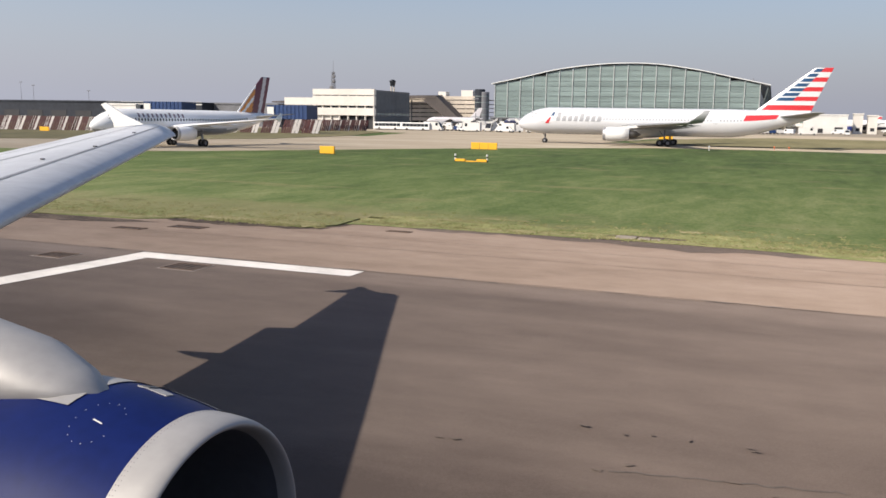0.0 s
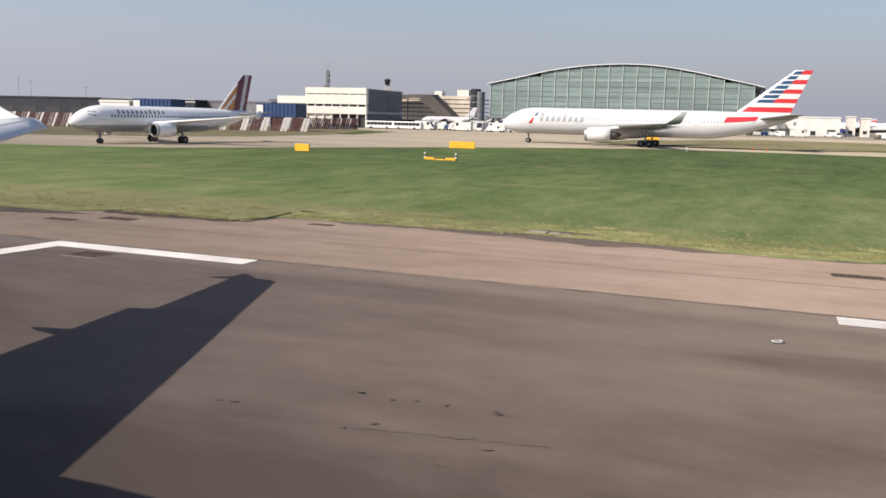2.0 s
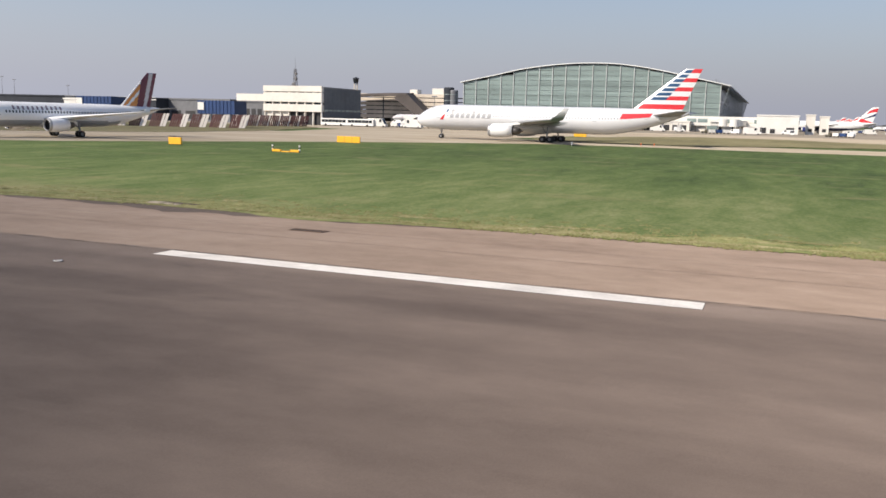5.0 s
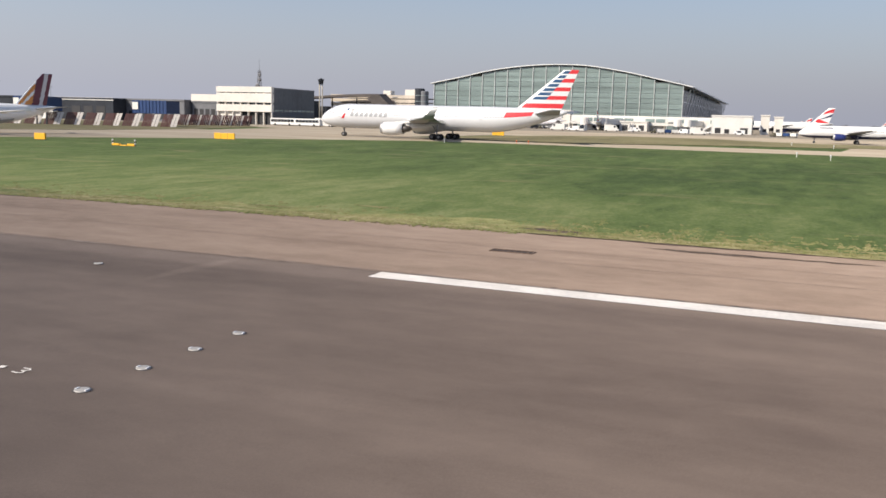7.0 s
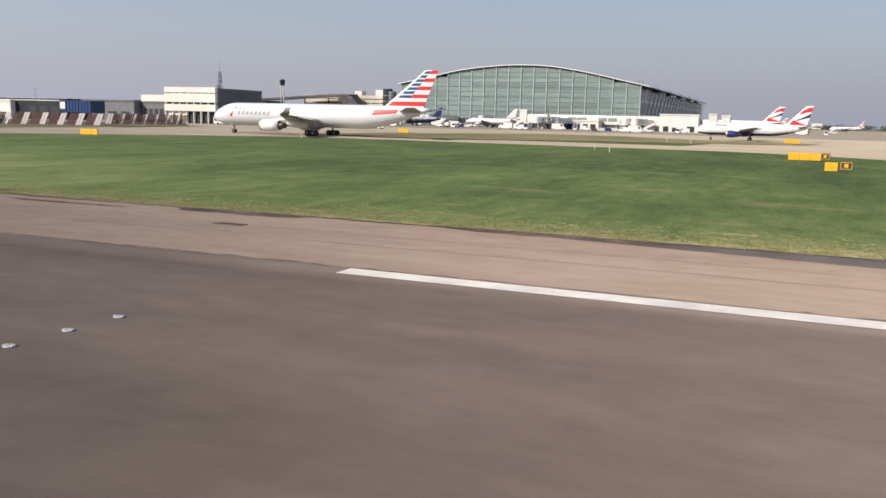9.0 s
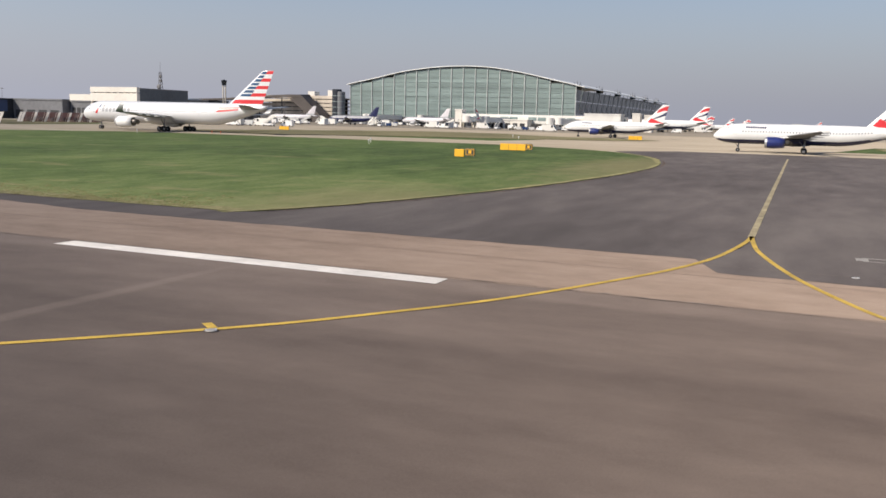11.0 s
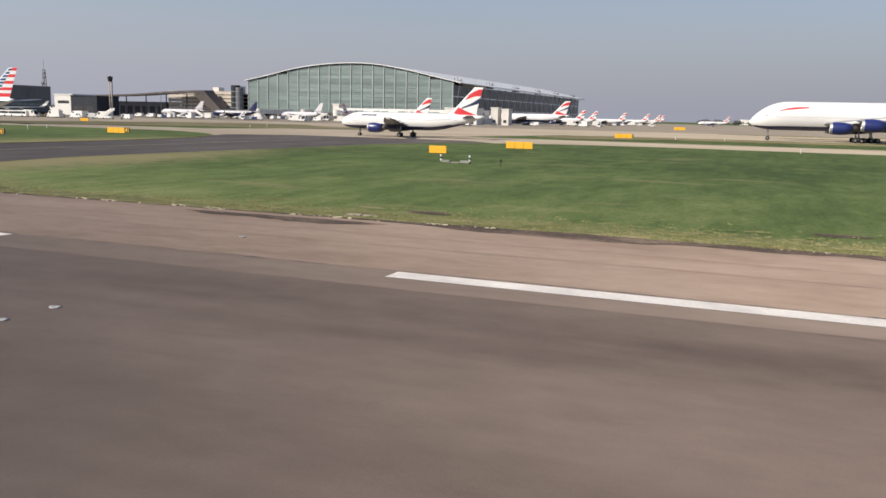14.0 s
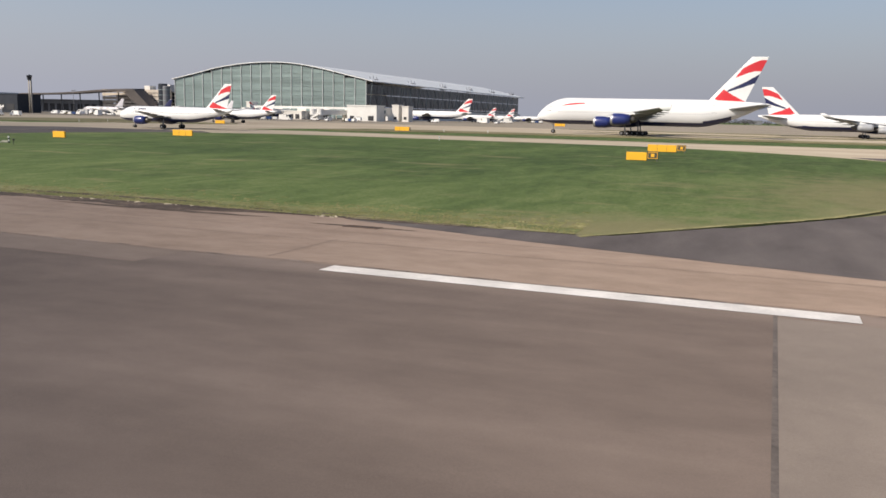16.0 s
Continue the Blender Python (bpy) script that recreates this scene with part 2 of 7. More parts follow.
GRASS = ramp_ground("mown_grass", [(0.38, (0.047, 0.077, 0.020)), (0.47, (0.092, 0.133, 0.037)), (0.555, (0.150, 0.184, 0.064)), (0.66, (0.251, 0.255, 0.120))],
                    [(0.03, (1, 0.7, 1), 0.9), (0.14, (1, 0.35, 1), 1.3), (0.75, (1, 0.32, 1), 1.3), (6, (1, 0.55, 1), 1.4)], 0.95, 0.9, 22,
                    [(30, 0.05), (36, 0.035), (41, 0.018), (56, 0.005), (75, -0.026), (100, -0.062), (160, -0.07)], 0.0,
                    # ellipses at (62, 72) and (14, 50) paint in a window reflection's veil
                    stains=[(62, 72, 36, 48, -0.035), (214, 78, 75, 55, -0.035), (14, 50, 26, 15, 0.03), (-45, 48, 18, 12, 0.02)],
                    spots=((0.250, 0.215, 0.110), 0.22, (0.35, 1.0, 1), 0.56, 0.74),
                    fades=((0.225, 0.195, 0.100), [(148, 60, 9.5, 34, 0.85), (155, 38, 12, 5, 0.7), (112, 100, 8, 32, 0.7), (106, 44, 7, 12, 0.55), (283, 60, 12, 30, 0.75), (268, 38, 9, 6, 0.7), (-24, 36, 26, 5.5, 0.55), (215, 36, 60, 2.6, 0.6)]))
DRY = ramp_ground("dry_grass", [(0.36, (0.085, 0.095, 0.034)), (0.5, (0.200, 0.186, 0.085)), (0.64, (0.345, 0.305, 0.180))],
                  [(0.35, (0.6, 1, 1), 1.0), (2, (1, 1, 1), 1.2), (14, (1, 1, 1), 1.2)], 0.95, 0.9, 25)
SOIL = ramp_ground("damp_soil", [(0.38, (0.04, 0.03, 0.025)), (0.5, (0.075, 0.056, 0.045)), (0.62, (0.17, 0.13, 0.10))],
                   [(0.8, (0.5, 1, 1), 1), (6, (1, 1, 1), 1)], 0.95, 0.9, 20)
DULL_GRASS = ramp_ground("dull_grass", [(0.38, (0.086, 0.077, 0.041)), (0.5, (0.144, 0.131, 0.068)), (0.62, (0.207, 0.184, 0.104))],
                         [(0.04, (1, 0.6, 1), 1.2), (0.3, (1, 0.6, 1), 1.0), (5, (1, 1, 1), 0.8)], 0.95, 0.7, 20)
WHITE_LINE = mat("white_marking", (0.72, 0.68, 0.63), 0.7, var=0.16, scale=2.5, bump=0.2, bscale=60)
YELLOW_LINE = mat("yellow_marking", (0.56, 0.375, 0.06), 0.7, var=0.25, scale=2.5, bump=0.2, bscale=60)


# ---------------------------------------------------------------- small builders
def mesh_of(bm, name, mats, smooth=False):
    me = bpy.data.meshes.new(name)
    if smooth:
        for fc in bm.faces:
            fc.smooth = True
    bm.to_mesh(me)
    bm.free()
    for m in mats if isinstance(mats, (list, tuple)) else [mats]:
        me.materials.append(m)
    return me


def part(name, bm, mats, parent, label="", smooth=False):
    """Links a bmesh as one mesh object under a thing or under a part."""
    ob = new(name, mesh_of(bm, name, mats, smooth))
    ob.parent = parent
    return tagged(ob, label)


def thing(name, label, category, group="", at=(0, 0, 0), turn=0.0):
    ob = new(name)
    ob.empty_display_size = 0.3
    ob.matrix_basis = pose(*at, 0, 0, turn)
    return tagged(ob, label, category, group)


def solid(name, bm, mats, label, category="", group="", kind="", smooth=False):
    return tagged(new(name, mesh_of(bm, name, mats, smooth)), label, category, group, kind)


def box(bm, x0, x1, y0, y1, z0, z1, slot=0, bevel=0.0):
    v = [bm.verts.new(p) for p in ((x0, y0, z0), (x1, y0, z0), (x1, y1, z0), (x0, y1, z0), (x0, y0, z1), (x1, y0, z1), (x1, y1, z1), (x0, y1, z1))]
    fs = [bm.faces.new([v[i] for i in q]) for q in ((3, 2, 1, 0), (4, 5, 6, 7), (0, 1, 5, 4), (1, 2, 6, 5), (2, 3, 7, 6), (3, 0, 4, 7))]
    for fc in fs:
        fc.material_index = slot
    if bevel:
        es = list({e for fc in fs for e in fc.edges})
        r = bmesh.ops.bevel(bm, geom=es, offset=bevel, segments=2, affect="EDGES", profile=0.6)
        for fc in r["faces"]:
            fc.material_index = slot
    return v


def rod(bm, p, q, r0, r1=None, n=8, slot=0, caps=True):
    p, q = Vector(p), Vector(q)
    r1 = r0 if r1 is None else r1
    d = (q - p).normalized()
    a = d.orthogonal().normalized()
    b = d.cross(a)
    rings = [[bm.verts.new(c + (a * math.cos(k * math.tau / n) + b * math.sin(k * math.tau / n)) * r) for k in range(n)] for c, r in ((p, r0), (q, r1))]
    fs = [bm.faces.new((rings[0][k], rings[0][(k + 1) % n], rings[1][(k + 1) % n], rings[1][k])) for k in range(n)]
    if caps:
        fs += [bm.faces.new(rings[0][::-1]), bm.faces.new(rings[1])]
    for fc in fs:
        fc.material_index = slot


def revolve(bm, profile, axis_at, n=28, slot=0, along="x", slots=None):
    """Turns a profile of (along, radius) round an axis through axis_at."""
    ax = Vector(axis_at)
    rings = []
    for s, r in profile:
        ring = []
        for k in range(n):
            a = k * math.tau / n
            c, d = math.cos(a) * r, math.sin(a) * r
            ring.append(bm.verts.new(ax + Vector((s, c, d) if along == "x" else ((d, s, c) if along == "y" else (c, d, s)))))
        rings.append(ring)
    for i in range(len(rings) - 1):
        for k in range(n):
            fc = bm.faces.new((rings[i][k], rings[i][(k + 1) % n], rings[i + 1][(k + 1) % n], rings[i + 1][k]))
            fc.material_index = slots[i] if slots else slot


def ribbon(bm, pts, width, z_of, slot=0):
    """A flat painted band along a plan line."""
    out = []
    for i, (x, y) in enumerate(pts):
        a, b = Vector(pts[max(i - 1, 0)]), Vector(pts[min(i + 1, len(pts) - 1)])
        n = Vector((-(b - a).y, (b - a).x)).normalized() * width / 2
        out.append([bm.verts.new((x + s * n.x, y + s * n.y, z_of(x + s * n.x, y + s * n.y))) for s in (-1, 1)])
    for a, b in zip(out, out[1:]):
        fc = bm.faces.new((a[0], b[0], b[1], a[1]))
        fc.material_index = slot


def spline(pts, n=8):
    """A smooth line through plan points."""
    res = []
    for i in range(len(pts) - 1):
        p0, p1, p2, p3 = (Vector(pts[min(max(i + k, 0), len(pts) - 1)]) for k in (-1, 0, 1, 2))
        for j in range(n):
            t = j / n
            v = 0.5 * (2 * p1 + (p2 - p0) * t + (2 * p0 - 5 * p1 + 4 * p2 - p3) * t * t + (3 * p1 - p0 - 3 * p2 + p3) * t ** 3)
            res.append((v.x, v.y))
    return res + [tuple(pts[-1])]


# ---------------------------------------------------------------- ground
FALL, FIELD = 0.0126, -0.47  # the runway's fall to its edge, and the level of the field


def level(y):
    return max(-FALL * abs(y), FIELD)


bm = bmesh.new()
ys = [-3000, -400, -37.5, -37.3, 37.3, 37.5, 400, 4600]
for y0, y1 in zip(ys, ys[1:]):
    z0, z1 = (level(y0) - 0.06, level(y1) - 0.06) if y1 <= -37.3 or y0 >= 37.3 else (-0.9, -0.9)
    q = [bm.verts.new(p) for p in ((-4500, y0, z0), (4500, y0, z0), (4500, y1, z1), (-4500, y1, z1))]
    bm.faces.new(q)
solid("ground", bm, GRASS, "wide flat airfield of mown grass", "ground", kind="structure")


def sheet(name, x0, x1, y0, y1, m, label, dz=0.0):
    bm = bmesh.new()
    n = 6
    rows = []
    for i in range(n + 1):
        y = y0 + (y1 - y0) * i / n
        rows.append([bm.verts.new((x, y, level(y) + dz)) for x in (x0, x1)])
    for a, b in zip(rows, rows[1:]):
        bm.faces.new((a[0], a[1], b[1], b[0]))
    return solid(name, bm, m, label, "pavement", kind="structure")


sheet("runway", -400, 700, -24, 0, ASPHALT, "dark grooved asphalt runway with rubber streaks")
sheet("runway_half", -400, 700, 0, 22.95, ASPHALT, "dark grooved asphalt runway with rubber streaks")
EDGE_LANE = ramp_ground("edge_lane_asphalt", [(0.36, (0.131, 0.102, 0.085)), (0.5, (0.174, 0.137, 0.115)), (0.64, (0.217, 0.174, 0.146))],
                        [(0.05, (0.4, 1.5, 1), 0.9), (0.3, (0.25, 1.0, 1), 0.9), (1.5, (0.6, 1, 1), 0.6), (30, (1, 1, 1), 0.4)], 0.9, 0.3, 60)
bm = bmesh.new()
rr_, prev = random.Random(8), None
for i in range(109):
    x = 147 + i * 1.0
    ya = 20.42 + 0.05 * math.sin(x * 0.21) + rr_.uniform(-0.03, 0.03) + max(0.0, 3 - i) * 0.5
    cur = [bm.verts.new((x, y, level(y) + 0.004)) for y in (ya, 22.95)]
    if prev:
        bm.faces.new((prev[0], cur[0], cur[1], prev[1]))
    prev = cur
solid("runway_edge_lane", bm, EDGE_LANE, "paler worn lane along the runway edge", "pavement", kind="structure")
sheet("runway_shoulder", -400, 700, 22.95, 35.3, SHOULDER, "pinkish brown asphalt runway shoulder")
sheet("runway_shoulder_south", -400, 700, -37.3, -24, SHOULDER, "pinkish brown asphalt runway shoulder")


def slab(name, outline, m, label, z=FIELD, h=0.12):
    bm = bmesh.new()
    pts = [p for p, q in zip(outline, outline[-1:] + outline[:-1]) if (p[0] - q[0]) ** 2 + (p[1] - q[1]) ** 2 > 0.01]
    top = [bm.verts.new((x, y, z)) for x, y in pts]
    low = [bm.verts.new((x, y, z - h)) for x, y in pts]
    for tri in tessellate_polygon([[Vector((x, y, 0)) for x, y in pts]]):
        fc = bm.faces.new([top[i] for i in tri])
        fc.normal_update()
        if fc.normal.z < 0:
            fc.normal_flip()
    for i in range(len(pts)):
        j = (i + 1) % len(pts)
        bm.faces.new((low[i], low[j], top[j], top[i]))
    return solid(name, bm, m, label, "pavement", kind="structure")


# the verge of the shoulder runs on under the grass, the far field is paved in strips
near_left = spline([(-6, 163), (-20, 158), (-40, 138), (-52, 122), (-62, 106), (-71, 92), (-86, 84), (-120, 80)], 6)
tongue_l = spline([(103.5, 34.2), (106.5, 41), (110, 54), (113, 71), (114.7, 92), (113.5, 112), (108, 132), (96, 150), (74, 163)], 6)
tongue_r = spline([(190, 161), (170, 157), (155, 145), (148.5, 128), (147.5, 110), (146.3, 88), (144.9, 66), (146.6, 54), (149.2, 43), (151.6, 34.2)], 6)
tongue2_l = spline([(266, 34.2), (271.5, 41.5), (279, 53), (287, 75), (291, 100), (288, 126), (272, 146), (250, 158)], 6)
# grass islands between the runway and the taxiway are raised a hand above the link roads
isl_a = [(-400, 34.9), (103.3, 34.9)] + tongue_l[1:] + [(-6, 163)] + near_left[1:] + [(-400, 76)]
isl_b = [(152.0, 34.9), (265.6, 34.9)] + tongue2_l[1:] + tongue_r[:-1]
isl_c = [(318, 34.9), (700, 34.9), (700, 160), (340, 160), (320, 146), (304, 120), (303, 80), (310, 52)]
slab("taxiway", [(-700, 60), (700, 60), (700, 193), (-700, 193)], CONCRETE, "pale worn concrete taxiway", FIELD - 0.02, 0.03)
slab("taxiway_far", [(-900, 250), (1400, 250), (1400, 372), (-900, 372)], CONCRETE, "pale worn concrete taxiway", FIELD - 0.02, 0.03)
slab("apron", [(-900, 372), (1400, 372), (1400, 1500), (-900, 1500)], APRON, "grey stained concrete apron round the terminal", FIELD - 0.02, 0.03)
slab("taxiway_cross", [(62, 190), (136, 190), (150, 255), (70, 255)], CONCRETE, "pale worn concrete taxiway", FIELD - 0.015, 0.03)
slab("taxiway_diagonal", [(-95, 190), (-36, 190), (-30, 255), (-110, 255)], CONCRETE, "pale worn concrete taxiway", FIELD - 0.015, 0.03)
link = [(100, 35.32), (155, 35.32)] + [(x + 0.5, y) for x, y in tongue_r[::-1][1:-8]] + [(160, 152), (150, 162), (110, 162), (100, 150)] + [(x - 0.5, y) for x, y in tongue_l[::-1][10:-1]]
slab("link_road", link, LINK, "dark patched asphalt link road to the taxiway", FIELD + 0.0, 0.04)
slab("link_road_east", [(264, 35.32), (320, 35.32), (312, 52), (305, 80), (306, 122), (300, 140), (284, 140), (290, 124), (292, 100), (288, 75), (280, 53), (272, 41.5)], LINK, "dark patched asphalt link road to the taxiway", FIELD, 0.04)
r4 = random.Random(12)


def road_mouth(front, x_end):
    """Dark asphalt of a link road that runs out over the sloping shoulder, with an uneven front."""
    line = []
    for (xa, ya), (xb, yb) in zip(front, front[1:]):
        k = max(1, int(math.dist((xa, ya), (xb, yb)) / 0.8))
        line += [(xa + (xb - xa) * j / k, ya + (yb - ya) * j / k + r4.uniform(-0.07, 0.07)) for j in range(k)]
    bm = bmesh.new()
    bm.faces.new([bm.verts.new((x, y, -FALL * y + 0.006)) for x, y in line + [(x_end, 35.31), (front[0][0], 35.31)]])
    solid("link_road_mouth", bm, LINK, "dark patched asphalt where the link road meets the shoulder", "pavement", kind="structure")


road_mouth([(70, 34.7), (80, 33.6), (90, 32.3), (97, 31.2), (106, 31.1), (114, 31.4), (122, 31.5), (126.4, 31.5), (127.4, 28.6), (133, 28.5), (145, 28.2), (151, 28.7), (156, 29.9), (160, 33.2), (164, 34.6)], 164)
road_mouth([(255, 34.4), (262.9, 32.0), (266, 31.2), (268.3, 30.7), (272.3, 29.8), (276.6, 29.0), (300, 28.6), (322, 29.0), (330, 31.5), (334, 34.5)], 334)
for nm, o in (("grass_west", isl_a), ("grass_middle", isl_b), ("grass_east", isl_c)):
    slab(nm, o, GRASS, "mown green grass between runway and taxiway", FIELD + 0.05, 0.2)
slab("grass_rim", [(-400, 30.6), (-60, 30.0), (-34, 30.1), (-27, 30.6), (-25.2, 32.0), (-21.6, 32.2), (-18.6, 31.6), (-17.8, 33.0), (-18.0, 35.6), (-400, 35.6)], GRASS, "mown grass that reaches over the shoulder", FIELD + 0.12, 0.2)
slab("grass_strip", [(-26, 190), (-6, 182), (9, 178), (20, 192), (28, 203), (53, 219), (73, 228), (88, 240), (92, 258), (84, 270), (60, 272), (47, 278), (30, 300), (0, 300), (-16, 270), (-26, 236), (-32, 205)], DULL_GRASS, "strip of dull mown grass between two taxiways", FIELD + 0.05, 0.2)
slab("grass_strip_east", [(149, 218), (163, 207), (185, 224), (212, 227), (240, 229), (700, 236), (700, 258), (200, 256), (160, 250), (148, 236)], DULL_GRASS, "strip of dull mown grass between two taxiways", FIELD + 0.05, 0.2)
slab("grass_strip_far", [(215, 300), (900, 304), (900, 320), (230, 317), (205, 309)], DULL_GRASS, "strip of dull mown grass beyond the taxiway", FIELD + 0.05, 0.2)
slab("grass_strip_beyond", [(200, 356), (900, 352), (900, 380), (215, 376), (185, 366)], DULL_GRASS, "strip of dull mown grass beyond the taxiway", FIELD + 0.05, 0.2)
slab("grass_far_west", [(-420, 104), (-135, 108), (-112, 128), (-98, 150), (-100, 190), (-118, 250), (-134, 268), (-420, 268)], DULL_GRASS, "mown grass before the barrier", FIELD + 0.05, 0.2)

# ---------------------------------------------------------------- runway markings
def edge_z(x, y):
    return level(y) + 0.014


def marking(name, pts, width, m, label):
    bm = bmesh.new()
    ribbon(bm, pts, width, edge_z)
    return tagged(new(name, mesh_of(bm, name, m)), label, "marking", "runway markings")


YS = 22.35
for x0, ln in ((-19.8, 8.4), (5.6, 17.3), (39.2, 15.0), (72.5, 15.0), (105.5, 14.7), (137.1, 15.0), (168.9, 14.9), (199.6, 15.0), (230.7, 14.6), (260.7, 14.8), (291.5, 15.0), (323.0, 15.0)):
    marking("edge_stripe", [(x0 + i * ln / 6, YS) for i in range(7)], 0.95, WHITE_LINE, "white painted runway edge stripe")
marking("cross_stripe", [(-19.32 - 0.075 * i, YS - 0.48 - i * 2.0) for i in range(9)], 0.95, WHITE_LINE, "white painted line across the runway")

WORN_LINE = mat("worn_marking", (0.34, 0.285, 0.17), 0.8, var=0.35, scale=2.5, bump=0.2, bscale=60)
# yellow lead-off lines from the runway into the link road
lead_in = spline([(104, 2.5), (108.5, 5.6), (113.2, 9.4), (118.3, 14.6), (120.8, 18.0), (122.7, 21.1), (124.8, 25.6), (126.1, 28.9), (127.1, 32.6), (127.8, 37.7), (127.95, 40)], 8)
lead_out = spline([(127.95, 40), (128.15, 37.4), (128.55, 34.3), (129.75, 29.1), (131.3, 24.7), (132.5, 22.3), (134.3, 18.9), (136.0, 16.3), (138.2, 13.8), (141.5, 10.6), (146.0, 7.0), (152, 3.0)], 8)
stem = [(127.95 + 0.035 * i, 39.6 + 6 * i) for i in range(18)]
YB = {"lead_in_line": lead_in, "lead_out_line": lead_out, "taxi_centre_line": stem}
for nm, pts in YB.items():
    marking(nm, pts, 0.20 if nm != "taxi_centre_line" else 0.3, YELLOW_LINE if nm != "taxi_centre_line" else WORN_LINE, "yellow painted taxi guide line" if nm != "taxi_centre_line" else "faded taxi guide line on the link road")
for x, y, dx, dy in ((117.9, 14.65, 0.22, -0.17), (137.3, 14.0, 0.4, -0.05)):
    marking("tick_mark", [(x - dx, y - dy), (x + dx, y + dy)], 0.22, YELLOW_LINE, "short yellow tick beside the guide line")
PALE_WORN = mat("pale_worn_marking", (0.34, 0.32, 0.29), 0.85, var=0.25, scale=3, bump=0.2, bscale=60)
for xa, xb, y in ((132.1, 134.2, 34.95), (135.9, 138.3, 36.9)):
    for d in (-0.45, 0.45):
        marking("worn_mark", [(xa, y + d), (xb, y + d)], 0.14, PALE_WORN, "worn pale line of a box mark on the link road")
    for x in (xa, xb):
        marking("worn_mark", [(x - 0.22, y), (x + 0.22, y)], 0.75, PALE_WORN, "worn pale end of a box mark on the link road")
SCUFF = mat("scuffed_asphalt", (0.235, 0.20, 0.175), 0.88, var=0.22, scale=1.5, bump=0.2, bscale=60)
marking("white_blob", [(37.66, 10.5), (37.78, 10.52)], 0.13, WHITE_LINE, "small worn white paint blob")
marking("white_digit", [(38.1, 10.62), (38.24, 10.63), (38.3, 10.58), (38.26, 10.53), (38.18, 10.50), (38.27, 10.47), (38.31, 10.41), (38.24, 10.36), (38.1, 10.37)], 0.045, WHITE_LINE, "small white painted figure on the asphalt")

# touchdown zone lights, flush with the asphalt, in rows of four
LAMP_STEEL = mat("lamp_steel", (0.40, 0.385, 0.365), 0.6, 0.3, var=0.2, scale=30)
LAMP_LENS = mat("lamp_lens", (0.6, 0.61, 0.63), 0.12, 0.0, var=0.05, scale=30)
LAMP_DARK = mat("lamp_recess", (0.06, 0.052, 0.048), 0.7, var=0.2, scale=20)


def inset_lamp():
    root = thing("touchdown_lamp", "round steel runway lamp set flush in the asphalt", "runway light", "touchdown zone lights")
    bm = bmesh.new()
    revolve(bm, [(0.0, 0.135), (0.012, 0.13), (0.02, 0.11), (0.022, 0.0)], (0, 0, 0), 20, along="z")
    part("lamp_body", bm, LAMP_STEEL, root, smooth=True)
    bm = bmesh.new()
    revolve(bm, [(0.003, 0.165), (0.006, 0.137)], (0, 0, 0), 20, along="z")
    part("seal_ring", bm, LAMP_DARK, root, "dark sealant ring")
    for s in (-1, 1):
        bm = bmesh.new()
        box(bm, s * 0.1 - 0.02, s * 0.1 + 0.02, -0.045, 0.045, 0.015, 0.03)
        part("lens", bm, LAMP_LENS, root, "small clear lens")
    return root


lamp0 = inset_lamp()
first = True
for x, s in ((7.3, -0.27), (39.9, 0.18), (71.2, 0.05), (102.6, 0.05), (133.9, 0.04), (164.5, -0.05), (194.7, 0.1), (224.7, 0.0), (254.4, -0.08), (284.5, 0.0)):
    for y in (14.3 + s, 12.85 + s, 11.4 + s, 9.97 + s):
        m = pose(x, y, level(y) + 0.003)
        if first:
            lamp0.matrix_basis, first = m, False
        else:
            copy_thing(lamp0, m)
for x, y in ((4.2, 19.3), (31.2, 19.6), (113.1, 9.3), (118.2, 14.3), (131.6, 30.0), (191.2, 26.7)):
    copy_thing(lamp0, pose(x, y, level(y) + 0.012, 0, 0, 40))

# iron gratings and inspection covers
IRON = mat("rusty_iron", (0.115, 0.075, 0.054), 0.75, 0.2, var=0.35, scale=6, bump=0.4, bscale=30)


PIT = mat("grating_pit", (0.055, 0.042, 0.034), 0.9, var=0.2, scale=5)


def grating(x, y, w, d):
    root = thing("drain_grating", "rusty iron drain grating in a dark frame", "drain", "gratings", (x, y, level(y) + 0.004))
    bm = bmesh.new()
    for a, b, c, e in ((-w, w, -d, -d + 0.08), (-w, w, d - 0.08, d), (-w, -w + 0.08, -d + 0.08, d - 0.08), (w - 0.08, w, -d + 0.08, d - 0.08)):
        box(bm, a, b, c, e, 0, 0.02)
    part("frame", bm, IRON, root)
    if y < 25:
        bm = bmesh.new()
        for a, b, c, e in ((-w - 0.08, w + 0.08, -d - 0.08, -d - 0.01), (-w - 0.08, w + 0.08, d + 0.01, d + 0.08), (-w - 0.08, -w - 0.01, -d - 0.01, d + 0.01), (w + 0.01, w + 0.08, -d - 0.01, d + 0.01)):
            box(bm, a, b, c, e, 0, 0.006)
        part("surround", bm, SCUFF, root, "worn pale mortar surround")
    bm = bmesh.new()
    box(bm, -w + 0.08, w - 0.08, -d + 0.08, d - 0.08, 0.001, 0.005)
    part("pit", bm, PIT, root)
    bm = bmesh.new()
    n = max(4, int(w * 8))
    for k in range(n):
        xx = -w + 0.1 + (2 * w - 0.2) * (k + 0.5) / n
        box(bm, xx - 0.03, xx + 0.03, -d + 0.08, d - 0.08, 0.006, 0.018)
    part("grille", bm, IRON, root)


